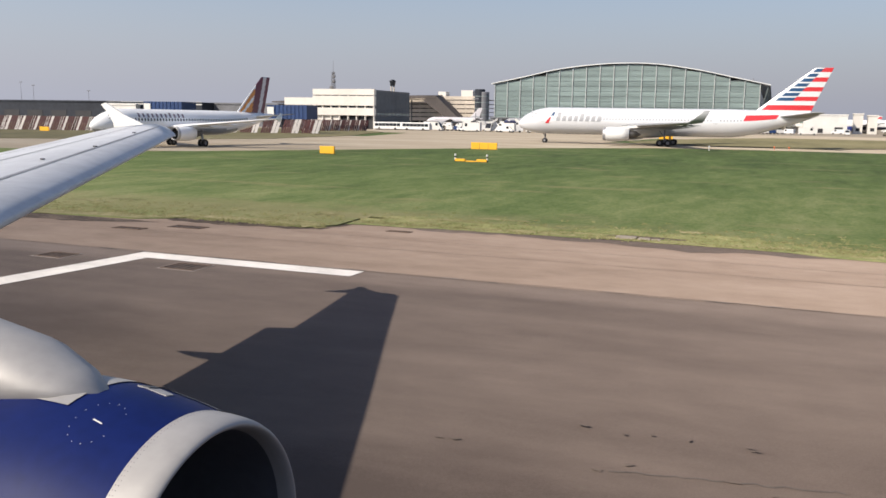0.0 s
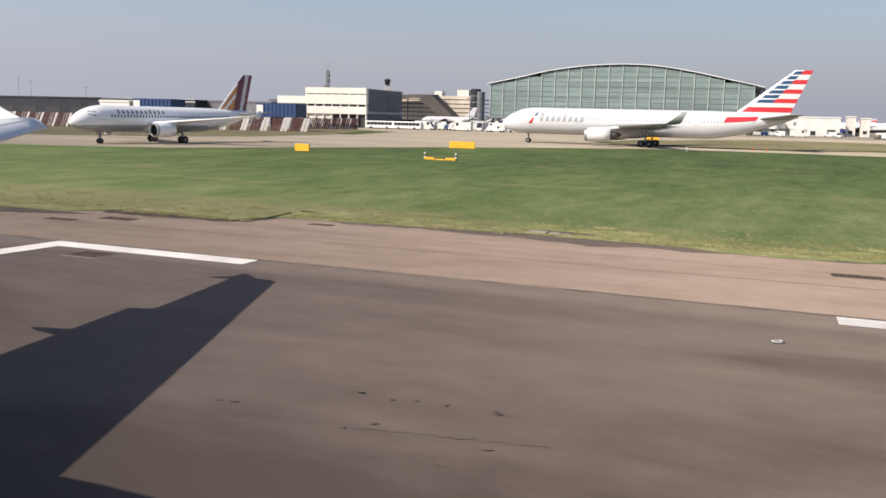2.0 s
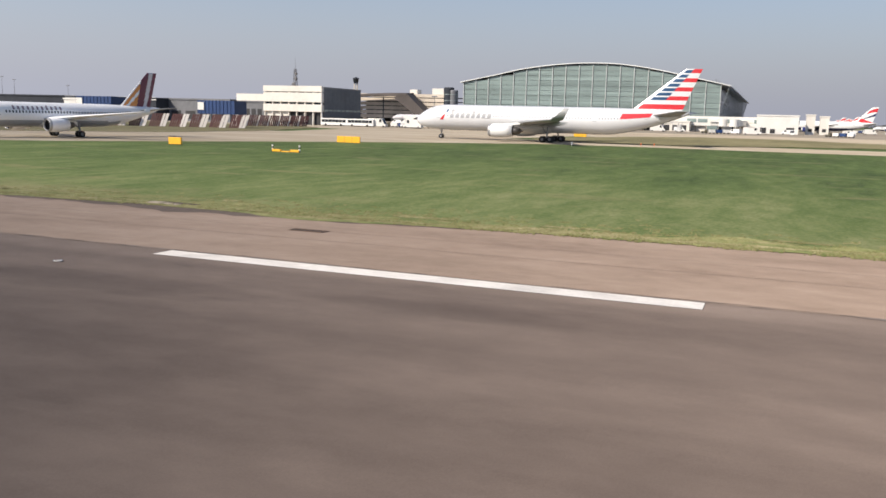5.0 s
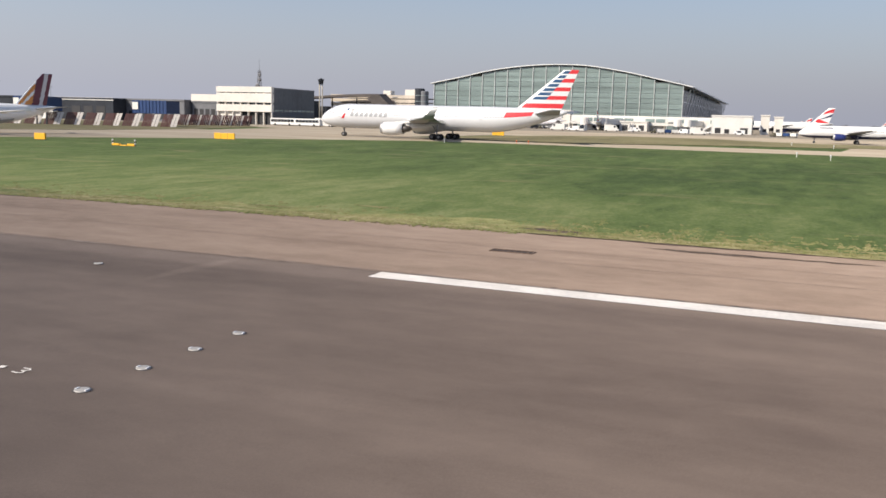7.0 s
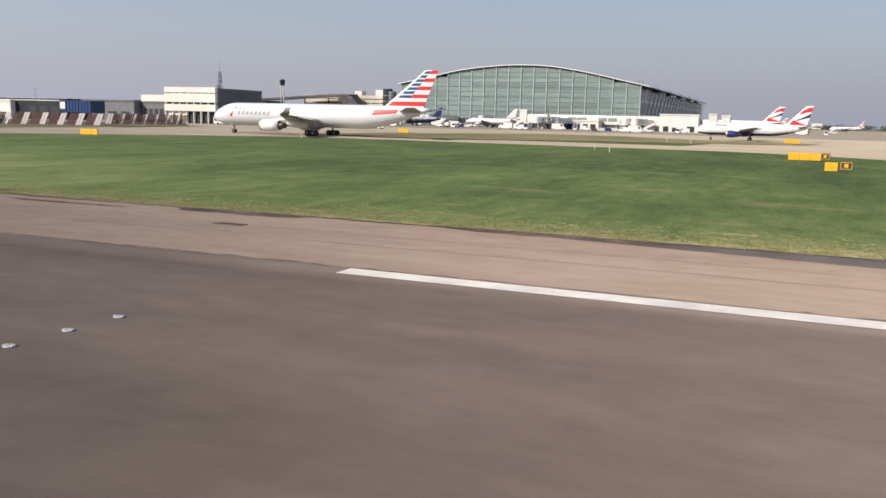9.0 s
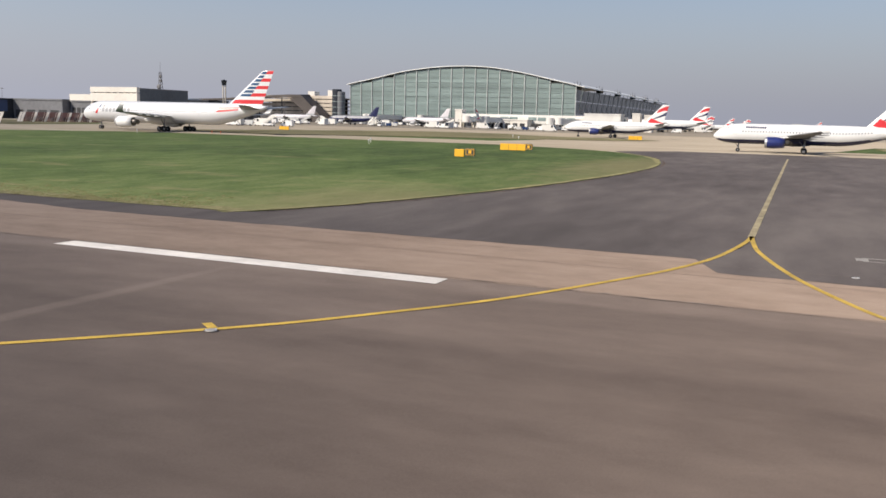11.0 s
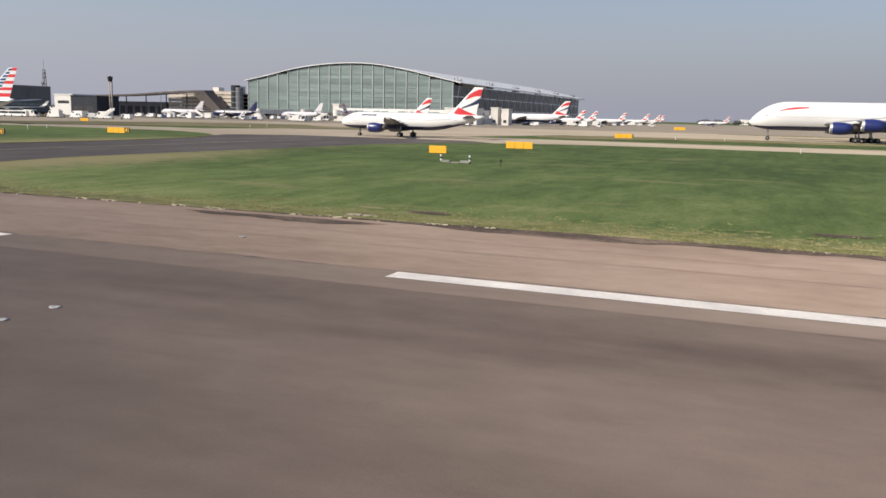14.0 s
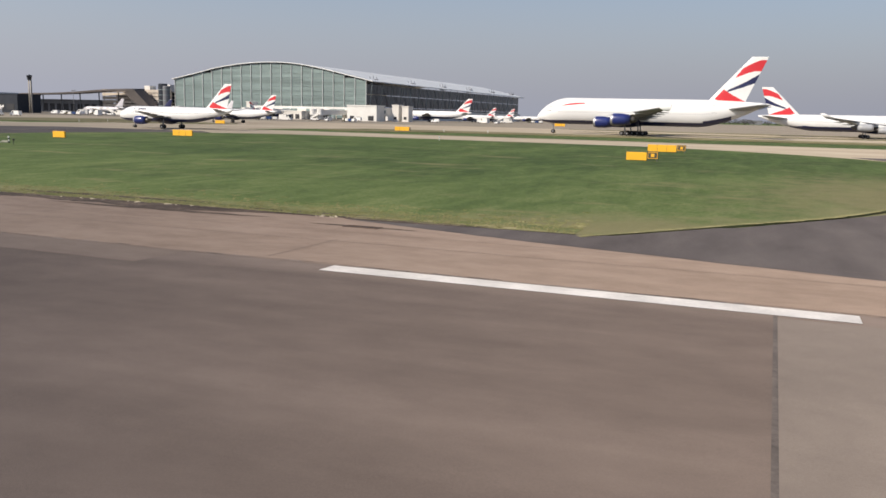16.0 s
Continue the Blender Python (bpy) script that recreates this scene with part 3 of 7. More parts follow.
for x, y, w, d in ((-21.8, 21.0, 0.55, 0.45), (-16.65, 21.05, 0.6, 0.5), (-14.55, 32.5, 0.55, 0.2), (-23.0, 29.3, 0.8, 0.4), (6.7, 30.0, 0.8, 0.3), (41.4, 29.3, 0.82, 0.3), (62.5, 30.2, 0.7, 0.3), (-24.8, 27.8, 0.7, 0.3), (257.0, 32.1, 0.82, 0.3)):
    grating(x, y, w, d)

# ---------------------------------------------------------------- airliners
WHITE_SKIN = mat("white_skin", (0.80, 0.80, 0.79), 0.28, 0.0, var=0.03, scale=0.6, coat=0.3)
SILVER_SKIN = mat("silver_skin", (0.88, 0.88, 0.89), 0.30, 0.0, var=0.04, scale=0.6, coat=0.2)
PEARL_SKIN = mat("pearl_skin", (0.76, 0.77, 0.79), 0.26, 0.12, var=0.03, scale=0.6, coat=0.3)
# wing grey, darkened to hold the shade seen under the tailplanes
WING_GREY_SHADED = mat("wing_grey_shaded", (0.31, 0.32, 0.33), 0.42, 0.15, var=0.08, scale=1.2, stretch=(1, 0.4, 1))
DARK_BLUE = mat("navy_paint", (0.022, 0.026, 0.085), 0.30, var=0.05, coat=0.3)
NACELLE_BLUE = mat("nacelle_blue", (0.022, 0.033, 0.150), 0.28, var=0.10, scale=2.0, coat=0.4)
LIVERY_RED = mat("livery_red", (0.62, 0.035, 0.045), 0.35, var=0.04, coat=0.2)
LIVERY_BLUE = mat("livery_blue", (0.020, 0.072, 0.17), 0.35, var=0.05, coat=0.2)
BURGUNDY = mat("burgundy_paint", (0.13, 0.018, 0.045), 0.35, var=0.05, coat=0.2)
ORANGE = mat("orange_paint", (0.75, 0.30, 0.07), 0.4, var=0.25, scale=0.5, coat=0.2)
LILAC_GREY = mat("pale_grey_paint", (0.62, 0.60, 0.63), 0.35, var=0.05)
GEAR_GREY = mat("gear_grey", (0.22, 0.22, 0.23), 0.5, 0.2, var=0.1, scale=3)
METAL = mat("bare_metal", (0.60, 0.60, 0.61), 0.30, 0.85, var=0.06, scale=3)
LIP_METAL = mat("lip_metal", (0.42, 0.42, 0.43), 0.5, 0.6, var=0.06, scale=3)
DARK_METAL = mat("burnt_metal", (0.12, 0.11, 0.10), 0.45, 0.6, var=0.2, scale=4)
# near black paints the shade inside the airliners' intakes
INTAKE = mat("intake_shade", (0.012, 0.012, 0.014), 0.6, 0.0, var=0.1)
TYRE = mat("tyre_rubber", (0.022, 0.022, 0.022), 0.85, var=0.2, scale=5)
PANE = mat("cabin_pane", (0.02, 0.024, 0.03), 0.12, 0.0, var=0.05)
BAR_GREY = mat("lettering_grey", (0.34, 0.35, 0.37), 0.5, var=0.05)
BAR_WINE = mat("lettering_wine", (0.25, 0.20, 0.235), 0.5, var=0.05)
FAINT_PANE = mat("pale_cabin_pane", (0.30, 0.31, 0.33), 0.25, var=0.05)
BELLY_GREY = mat("belly_grey", (0.36, 0.37, 0.39), 0.4, var=0.1, scale=0.8)


def skin(bm, grid, paint=None, closed=True):
    """Quads over a grid of points; paint(i, j, centre) names the material slot."""
    vs = [[bm.verts.new(p) for p in row] for row in grid]
    for i in range(len(vs) - 1):
        m = len(vs[i])
        for j in range(m if closed else m - 1):
            q = (vs[i][j], vs[i][(j + 1) % m], vs[i + 1][(j + 1) % m], vs[i + 1][j])
            fc = bm.faces.new(q)
            if paint:
                fc.material_index = paint(i, j, fc.calc_center_median())
    return vs


def foil(n=9, t=0.12):
    """Points round a wing section: chord 1, from the trailing edge over the top to the nose and back below."""
    up = []
    for k in range(n):
        x = 0.5 * (1 + math.cos(math.pi * k / (n - 1)))
        y = 5 * t * (0.2969 * math.sqrt(x) - 0.126 * x - 0.3516 * x * x + 0.2843 * x ** 3 - 0.1015 * x ** 4)
        up.append((x, y))
    return up + [(x, -y * 0.75) for x, y in up[-2:0:-1]]


def wing_surface(bm, sections, t=0.12, vertical=False, paint=None, n=9):
    """sections: (x of the leading edge, spanwise place, height, chord)."""
    pf = foil(n, t)
    grid = []
    for x, s, z, c in sections:
        grid.append([Vector((x + px * c, s + pz * c, z)) if vertical else Vector((x + px * c, s, z + pz * c)) for px, pz in pf])
    vs = skin(bm, grid, paint)
    for ring, flip in ((vs[0], False), (vs[-1], True)):
        fc = bm.faces.new(ring[::-1] if flip else ring)
        if paint:
            fc.material_index = paint(0 if not flip else len(grid) - 2, 0, fc.calc_center_median())
    bmesh.ops.recalc_face_normals(bm, faces=bm.faces[:])


def blend(rows, s):
    for a, b in zip(rows, rows[1:]):
        if a[0] <= s <= b[0]:
            u = (s - a[0]) / (b[0] - a[0])
            return [p + (q - p) * u for p, q in zip(a, b)]
    return list(rows[-1])


def airliner(sp):
    """An airliner with its nose to -x, its nose tip over the root, on its wheels at height 0."""
    root = thing(sp["name"], sp["label"], "airliner", sp.get("group", ""))
    L, R, RZ, ZC = sp["L"], sp["R"], sp.get("RZ", sp["R"]), sp["zc"]
    ln, lt = sp.get("nose", 2.7) * R, sp.get("tail", 6.6) * R

    def shape(x):
        r, dz = 1.0, 0.0
        if x < ln:
            s = max(x / ln, 0.0)
            r = (1 - (1 - s) ** 2.1) ** sp.get("blunt", 0.62)
            dz = -sp.get("droop", 0.30) * (1 - s) ** 1.8
        elif x > L - lt:
            s = (x - (L - lt)) / lt
            r = 1 - 0.9 * s ** 1.55
            dz = 0.78 * (1 - r)
        return r, dz

    def surf(x, th, out=0.0):
        r, dz = shape(x)
        return Vector((x, (R * r + out) * math.sin(th), ZC + RZ * dz + (RZ * r + out) * math.cos(th)))

    xs = [ln * (k / 12) ** 1.6 for k in range(12)] + [ln + (L - lt - ln) * k / 14 for k in range(14)] + [L - lt + lt * k / 14 for k in range(15)]
    xs[0] = 0.004 * ln
    na = 40
    bm = bmesh.new()
    vs = skin(bm, [[surf(x, k * math.tau / na) for k in range(na)] for x in xs], sp.get("paint"))
    bm.faces.new(vs[0])
    bm.faces.new(vs[-1][::-1])
    bmesh.ops.recalc_face_normals(bm, faces=bm.faces[:])
    fus = part("fuselage", bm, sp["skin"], root, sp.get("fuselage_label", ""), True)

    # windscreen and cabin windows follow the skin
    bm = bmesh.new()
    wx, wth = sp.get("screen", (0.40 * ln, 0.86))
    for side in (-1, 1):
        for k in range(3):
            x0, x1 = wx + 0.115 * ln * k * 0.62, wx + 0.115 * ln * (k * 0.62 + 0.56)
            a, b = wth - 0.20 + 0.10 * k, wth + 0.20 + 0.10 * k
            q = [surf(x, side * th, 0.015) for x, th in ((x0 + 0.03 * ln, a), (x1 + 0.02 * ln, a), (x1, b), (x0, b))]
            bm.faces.new([bm.verts.new(p) for p in (q if side < 0 else q[::-1])])
    part("windscreen", bm, PANE, fus, "dark windscreen panes")
    for zz, x0, x1, step in sp["rows"]:
        th = math.acos(max(-1, min(1, (zz - ZC) / RZ)))
        for side in (-1, 1):
            bm = bmesh.new()
            x = x0
            if sp.get("panes") and side < 0:
                # each cabin window is a pane of its own on the seen side
                bm.free()
                while x < x1:
                    if not any(abs(x - d) < 0.8 for d in sp.get("doors", ())):
                        bm, dt = bmesh.new(), 0.18 / RZ
                        bm.faces.new([bm.verts.new(surf(xx, -tt, 0.012)) for xx, tt in ((x - 0.12, th - dt), (x + 0.12, th - dt), (x + 0.12, th + dt), (x - 0.12, th + dt))])
                        part("cabin_window", bm, sp.get("pane", FAINT_PANE), fus)
                    x += step
                continue
            while x < x1:
                if not any(abs(x - d) < 0.8 for d in sp.get("doors", ())):
                    dt = 0.18 / RZ
                    q = [surf(xx, side * tt, 0.012) for xx, tt in ((x - 0.12, th - dt), (x + 0.12, th - dt), (x + 0.12, th + dt), (x - 0.12, th + dt))]
                    bm.faces.new([bm.verts.new(p) for p in (q if side < 0 else q[::-1])])
                x += step
            part("window_row", bm, sp.get("pane", FAINT_PANE), fus, "row of small cabin windows")
    for d in sp.get("doors", ()):
        for side in (-1, 1):
            bm = bmesh.new()
            th0, th1 = 0.95, 1.62
            for xa, xb, ta, tb in ((d - 0.45, d - 0.40, th0, th1), (d + 0.40, d + 0.45, th0, th1), (d - 0.40, d + 0.40, th0, th0 + 0.03), (d - 0.40, d + 0.40, th1 - 0.03, th1)):
                q = [surf(xx, side * tt, 0.012) for xx, tt in ((xa, ta), (xb, ta), (xb, tb), (xa, tb))]
                bm.faces.new([bm.verts.new(p) for p in (q if side < 0 else q[::-1])])
            part("door_outline", bm, BAR_GREY, fus, "thin grey door outline")

    # wings
    W = sp["wing"]
    half, dih = W["half"], math.tan(radians(W.get("dihedral", 5.5)))
    for side in (-1, 1):
        secs = []
        for f in (0.02, 0.36, 0.7, 1.0) if not W.get("fine") else [k / 8 for k in range(9)]:
            y = f * half
            x = W["x"] + y * math.tan(radians(W["sweep"]))
            kink = 0.36
            c = W["root"] + (W["mid"] - W["root"]) * f / kink if f < kink else W["mid"] + (W["tip"] - W["mid"]) * (f - kink) / (1 - kink)
            secs.append((x, side * y, W["z"] + y * dih, c))
        bm = bmesh.new()
        wing_surface(bm, secs, 0.115)
        wing = part("wing", bm, W.get("mat", WING_GREY_SHADED), root, "grey metal wing", True)
        x, y, z, c = secs[-1]
        h = W.get("tiplet", 0.0)
        if h:
            bm = bmesh.new()
            if W.get("fence"):
                wing_surface(bm, [(x + 0.55 * c, y, z - 0.5 * h, 0.35 * c), (x + 0.1 * c, y, z, 0.95 * c), (x + 0.75 * c, y + side * 0.1, z + h, 0.3 * c)], 0.06, True)
            else:
                wing_surface(bm, [(x, y, z, c), (x + 0.45 * c, y + side * 0.25 * h, z + 0.35 * h, 0.75 * c), (x + 1.1 * c, y + side * 0.5 * h, z + h, 0.4 * c)], 0.07, True)
            part("winglet", bm, sp.get("winglet", WHITE_SKIN), wing, "upturned wingtip", True)
        for f in W.get("fairings", (0.27, 0.47, 0.68)):
            y = f * half
            xx = W["x"] + y * math.tan(radians(W["sweep"]))
            c = W["mid"] + (W["tip"] - W["mid"]) * max(0, (f - 0.36)) / 0.64
            bm = bmesh.new()
            ln2 = 0.5 * c + 1.2
            revolve(bm, [(0, 0.02), (0.25 * ln2, 0.03 * ln2), (0.5 * ln2, 0.05 * ln2), (0.8 * ln2, 0.035 * ln2), (ln2, 0.01)], (xx + 0.62 * c, side * y, W["z"] + y * dih - 0.055 * c), 10)
            part("flap_fairing", bm, W.get("mat", WING_GREY_SHADED), wing, smooth=True)

    # engines under the wings
    for y, xf, r, le, drop in sp["engines"]:
        for side in (-1, 1):
            zc = W["z"] + y * dih - drop
            c = (xf, side * y, zc)
            bm = bmesh.new()
            pr = [(0.06, 0.90), (0.12, 0.945), (0.22, 0.985), (0.45, 1.0), (0.68, 0.96), (le * 0.0 + 1.0, 0.80), (1.0, 0.74)]
            revolve(bm, [(s * le if s > 0.13 else s * le, q * r) for s, q in pr], c, 28)
            nac = part("nacelle", bm, sp["nacelle"], root, sp.get("nacelle_label", ""), True)
            bm = bmesh.new()
            revolve(bm, [(0.12 * le, 0.947 * r), (0.06 * le, 0.905 * r), (0.015 * le, 0.86 * r), (0.0, 0.82 * r), (0.015 * le, 0.785 * r), (0.07 * le, 0.77 * r)], c, 28)
            part("intake_lip", bm, LIP_METAL, nac, "polished metal intake lip", True)
            bm = bmesh.new()
            revolve(bm, [(0.07 * le, 0.77 * r), (0.28 * le, 0.80 * r), (0.28 * le, 0.2 * r), (0.16 * le, 0.0)], c, 28, slots=[0, 0, 1])
            part("fan", bm, [INTAKE, DARK_METAL], nac, "fan and spinner in a duct coloured near black for shade", True)
            bm = bmesh.new()
            revolve(bm, [(0.9 * le, 0.62 * r), (1.12 * le, 0.50 * r), (1.28 * le, 0.40 * r), (1.28 * le, 0.34 * r), (1.42 * le, 0.02)], c, 20)
            part("exhaust_cone", bm, DARK_METAL, nac, smooth=True)
            bm = bmesh.new()
            xle = W["x"] + y * math.tan(radians(W["sweep"]))
            wz = W["z"] + y * dih
            o = [(xf + 0.30 * le, zc + 0.9 * r), (xf + 0.8 * le, zc + 0.75 * r), (xle + 0.55 * W["mid"], wz - 0.05), (xle + 0.02 * W["mid"], wz + 0.05), (xle - 0.6, wz - 0.05)]
            w = 0.16 * r
            lo, hi = [bm.verts.new((px, side * y - w, pz)) for px, pz in o], [bm.verts.new((px, side * y + w, pz)) for px, pz in o]
            bm.faces.new(lo)
            bm.faces.new(hi[::-1])
            for i in range(5):
                bm.faces.new((lo[i], hi[i], hi[(i + 1) % 5], lo[(i + 1) % 5]))
            bmesh.ops.recalc_face_normals(bm, faces=bm.faces[:])
            part("pylon", bm, sp.get("pylon", WHITE_SKIN), root)

    # fin and tailplane
    F = sp["fin"]
    nv = F.get("n", 30)
    secs = [(F["x"] + (F["tipx"] - F["x"]) * k / nv, 0.0, F["z"] + (F["top"] - F["z"]) * k / nv, F["root"] + (F["tip"] - F["root"]) * k / nv) for k in range(nv + 1)]
    bm = bmesh.new()

    def fin_paint(i, j, cen):
        v = (cen.z - F["z"]) / (F["top"] - F["z"])
        x0, c = F["x"] + (F["tipx"] - F["x"]) * v, F["root"] + (F["tip"] - F["root"]) * v
        return F["paint"]((cen.x - x0) / c, v)

    wing_surface(bm, secs, 0.10, True, fin_paint, n=F.get("cn", 33))
    part("fin", bm, F["mats"], root, F.get("label", ""), True)
    H = sp["tail_wing"]
    for side in (-1, 1):
        bm = bmesh.new()
        t = math.tan(radians(H["sweep"]))
        wing_surface(bm, [(H["x"] + f * H["half"] * t, side * f * H["half"], H["z"] + f * H["half"] * 0.1, H["root"] + (H["tip"] - H["root"]) * f) for f in (0.02, 0.5, 1.0)], 0.10)
        part("tailplane", bm, H.get("mat", WING_GREY_SHADED), root, smooth=True)

    # belly fairing between the wings
    bm = bmesh.new()
    x0, x1 = W["x"] - 1.0, W["x"] + W["root"] + 2.5
    grid = []
    for k in range(11):
        s = k / 10
        w = math.sin(math.pi * s) ** 0.5 if 0 < s < 1 else 0.02
        grid.append([Vector((x0 + (x1 - x0) * s, 1.04 * R * w * math.sin(a), ZC - RZ * 0.55 + 0.62 * RZ * w * math.cos(a))) for a in [j * math.tau / 16 for j in range(16)]])
    skin(bm, grid)
    bmesh.ops.recalc_face_normals(bm, faces=bm.faces[:])
    part("belly_fairing", bm, sp.get("belly", WHITE_SKIN), root, smooth=True)

    # undercarriage
    for gx, gy, wr, axles, spread in sp["gear"]:
        for side in ((0,) if gy == 0 else (-1, 1)):
            bm = bmesh.new()
            rod(bm, (gx, side * gy, 2 * wr * 0.6), (gx + (0.0 if gy else 0.15), side * gy * 0.92, ZC - 0.55 * RZ), 0.13 + 0.05 * wr, n=10)
            rod(bm, (gx + 0.7 * wr, side * gy, wr * 1.5), (gx - 1.0, side * gy * 0.95, ZC - 0.6 * RZ), 0.07, n=6)
            for a in range(axles):
                ax = gx + (a - (axles - 1) / 2) * 2.35 * wr
                rod(bm, (ax, side * gy - spread, wr), (ax, side * gy + spread, wr), 0.08, n=8)
            strut = part("gear_leg", bm, GEAR_GREY, root, "metal undercarriage leg")
            for a in range(axles):
                ax = gx + (a - (axles - 1) / 2) * 2.35 * wr
                for s2 in (-1, 1):
                    bm = bmesh.new()
                    w = 0.36 * wr
                    revolve(bm, [(-w, 0.5 * wr), (-w, 0.85 * wr), (-0.7 * w, 0.97 * wr), (0, wr), (0.7 * w, 0.97 * wr), (w, 0.85 * wr), (w, 0.5 * wr)], (ax, side * gy + s2 * spread, wr), 20, along="y")
                    wheel = part("wheel", bm, TYRE, strut, "black rubber tyre on a pale rim", True)
                    bm = bmesh.new()
                    revolve(bm, [(-0.6 * w, 0.0), (-0.85 * w, 0.2 * wr), (-0.7 * w, 0.5 * wr), (0.7 * w, 0.5 * wr), (0.85 * w, 0.2 * wr), (0.6 * w, 0.0)], (ax, side * gy + s2 * spread, wr), 14, along="y")
                    ob = part("rim", bm, GEAR_GREY, strut)
    return root, surf, fus


def lettering(surf, fus, mats, x0, heights, zmid, w, gap, slant=0.0, ZC=0.0, RZ=2.0):
    """Plain bars in the place of a painted name, on the -y and +y sides."""
    for side in (-1, 1):
        x = x0
        base = zmid - min(heights) / 2
        for h in heights:
            bm = bmesh.new()
            th0, th1 = (math.acos((base + s * h - ZC) / RZ) for s in (1, 0))
            rows = []
            for k in range(9):
                u, th = k / 8, th0 + (th1 - th0) * k / 8
                rows.append([bm.verts.new(surf(x + slant * (1 - u) + d, side * th, 0.022)) for d in (0, w)])
            for a, b in zip(rows, rows[1:]):
                bm.faces.new((a[0], a[1], b[1], b[0]) if side > 0 else (a[0], b[0], b[1], a[1]))
            x += w + gap
            part("name_bar", bm, mats, fus)


def ba_fin(u, v):
    """White fin with a red ribbon above, a dark blue wedge and a red ribbon below."""
    a = v - 0.16 * (u - 0.5) - 0.10 * math.sin(2.6 * u)
    if 0.56 < a < 0.80 and u > 0.10 + 0.2 * (0.8 - a):
        return 1
    if 0.30 < v - 0.28 * (u - 0.5) < 0.30 + 0.20 * u and u > 0.30:
        return 2
    b = v + 0.30 * (u - 0.45)
    if 0.00 < b < 0.21 and u > 0.12:
        return 1
    return 0


def narrow(name, label, skins, paint, fin, nacelle, group, **kw):
    d = dict(name=name, label=label, L=35.0, R=1.92, zc=3.55, skin=skins, paint=paint, group=group,
             rows=[(3.98, 5.0, 28.6, 0.53)], doors=(4.2, 28.9),
             wing=dict(x=10.6, half=16.4, sweep=26.5, root=6.6, mid=4.3, tip=1.5, z=2.75, dihedral=5.6, tiplet=0.9, fence=True),
             engines=[(5.5, 9.7, 1.08, 3.5, 1.25)], nacelle=nacelle,
             fin=dict(x=26.6, z=5.0, top=11.2, tipx=32.6, root=6.4, tip=2.0, **fin),
             tail_wing=dict(x=29.6, half=5.9, sweep=31, root=3.4, tip=1.3, z=4.5),
             gear=[(4.7, 0.0, 0.38, 1, 0.26), (16.6, 3.6, 0.56, 1, 0.45)])
    d.update(kw)
    return airliner(d)

# ---------------------------------------------------------------- the airliners that wait and taxi
Z0 = FIELD - 0.02


def gw_fin(u, v):
    """Two upright burgundy bands along the rear edge, orange and white facets before them."""
    e = (1 - u) * (6.4 - 4.4 * v)
    if e < 0.8 or 1.6 < e < 3.0:
        return 1
    if e < 1.6:
        return 3
    k = (e * 0.55 + v * 2.6) % 1.5
    return 2 if k < 1.15 and v < 0.66 and u > 0.05 else 0


def gw_paint(i, j, c):
    return 1 if c.z < 2.6 and c.x < 26 else 0


gw, surf, fus = narrow("silver_airliner", "silver narrow-body airliner with burgundy and orange fin on the taxiway", [SILVER_SKIN, BELLY_GREY], gw_paint,
                       dict(mats=[SILVER_SKIN, BURGUNDY, ORANGE, LILAC_GREY], paint=gw_fin, label="fin striped in burgundy over orange"), SILVER_SKIN, "taxiing airliners",
                       pane=PANE, panes=True, winglet=SILVER_SKIN, wing=dict(x=10.6, half=16.4, sweep=26.5, root=6.6, mid=4.3, tip=1.5, z=2.75, dihedral=5.6, tiplet=0.8, fence=True, mat=SILVER_SKIN))
lettering(surf, fus, BAR_WINE, 6.6, [0.62, 0.55, 0.55, 0.55, 0.55, 0.55, 0.55, 0.68, 0.55, 0.62, 0.55], 4.55, 0.34, 0.44, 0.0, 3.55, 1.92)
gw.matrix_basis = pose(-87.5, 91.2, Z0, 0, 0, 78)


def aa_fin(u, v):
    """Bars: broad red ones behind, slim blue ones in front, white between, two long red bars below."""
    if v < 0.27:
        return 1 if 0.075 < v < 0.19 and u > 0.07 else 0
    if u < 0.12:
        return 0
    if u > 0.50:
        return 1 if ((v - 0.285) / 0.2085) % 1 < 0.43 else 0
    return 2 if ((v - 0.285) / 0.10425) % 1 < 0.66 else 0


aa, surf, fus = airliner(dict(
    name="white_wide_airliner", label="white wide-body airliner with red and blue barred fin on the taxiway", L=59.6, R=2.78, zc=4.75, tail=6.0, skin=[PEARL_SKIN], group="taxiing airliners",
    panes=True, rows=[(5.25, 8.5, 50.0, 0.62)], doors=(6.2, 17.5, 41.0, 51.5),
    wing=dict(x=21.0, half=28.4, sweep=31, root=10.6, mid=7.2, tip=2.4, z=3.7, dihedral=2.2, tiplet=2.0, fairings=(0.3, 0.45, 0.6, 0.75)), winglet=WING_GREY_SHADED,
    engines=[(8.9, 20.2, 1.45, 5.2, 1.75)], nacelle=WHITE_SKIN,
    fin=dict(x=47.6, z=6.8, top=15.5, tipx=58.4, root=10.4, tip=3.2, n=96, cn=41, mats=[PEARL_SKIN, LIVERY_RED, LIVERY_BLUE], paint=aa_fin, label="fin with red, white and blue bars"),
    tail_wing=dict(x=51.6, half=9.6, sweep=34, root=6.2, tip=2.3, z=6.0),
    gear=[(6.0, 0.0, 0.52, 1, 0.36), (31.6, 5.0, 0.68, 2, 0.68)]))
lettering(surf, fus, BAR_GREY, 9.0, [1.75, 1.15, 1.15, 1.15, 1.5, 1.15, 1.15, 1.15], 5.25, 0.80, 0.42, 0.25, 4.75, 2.78)
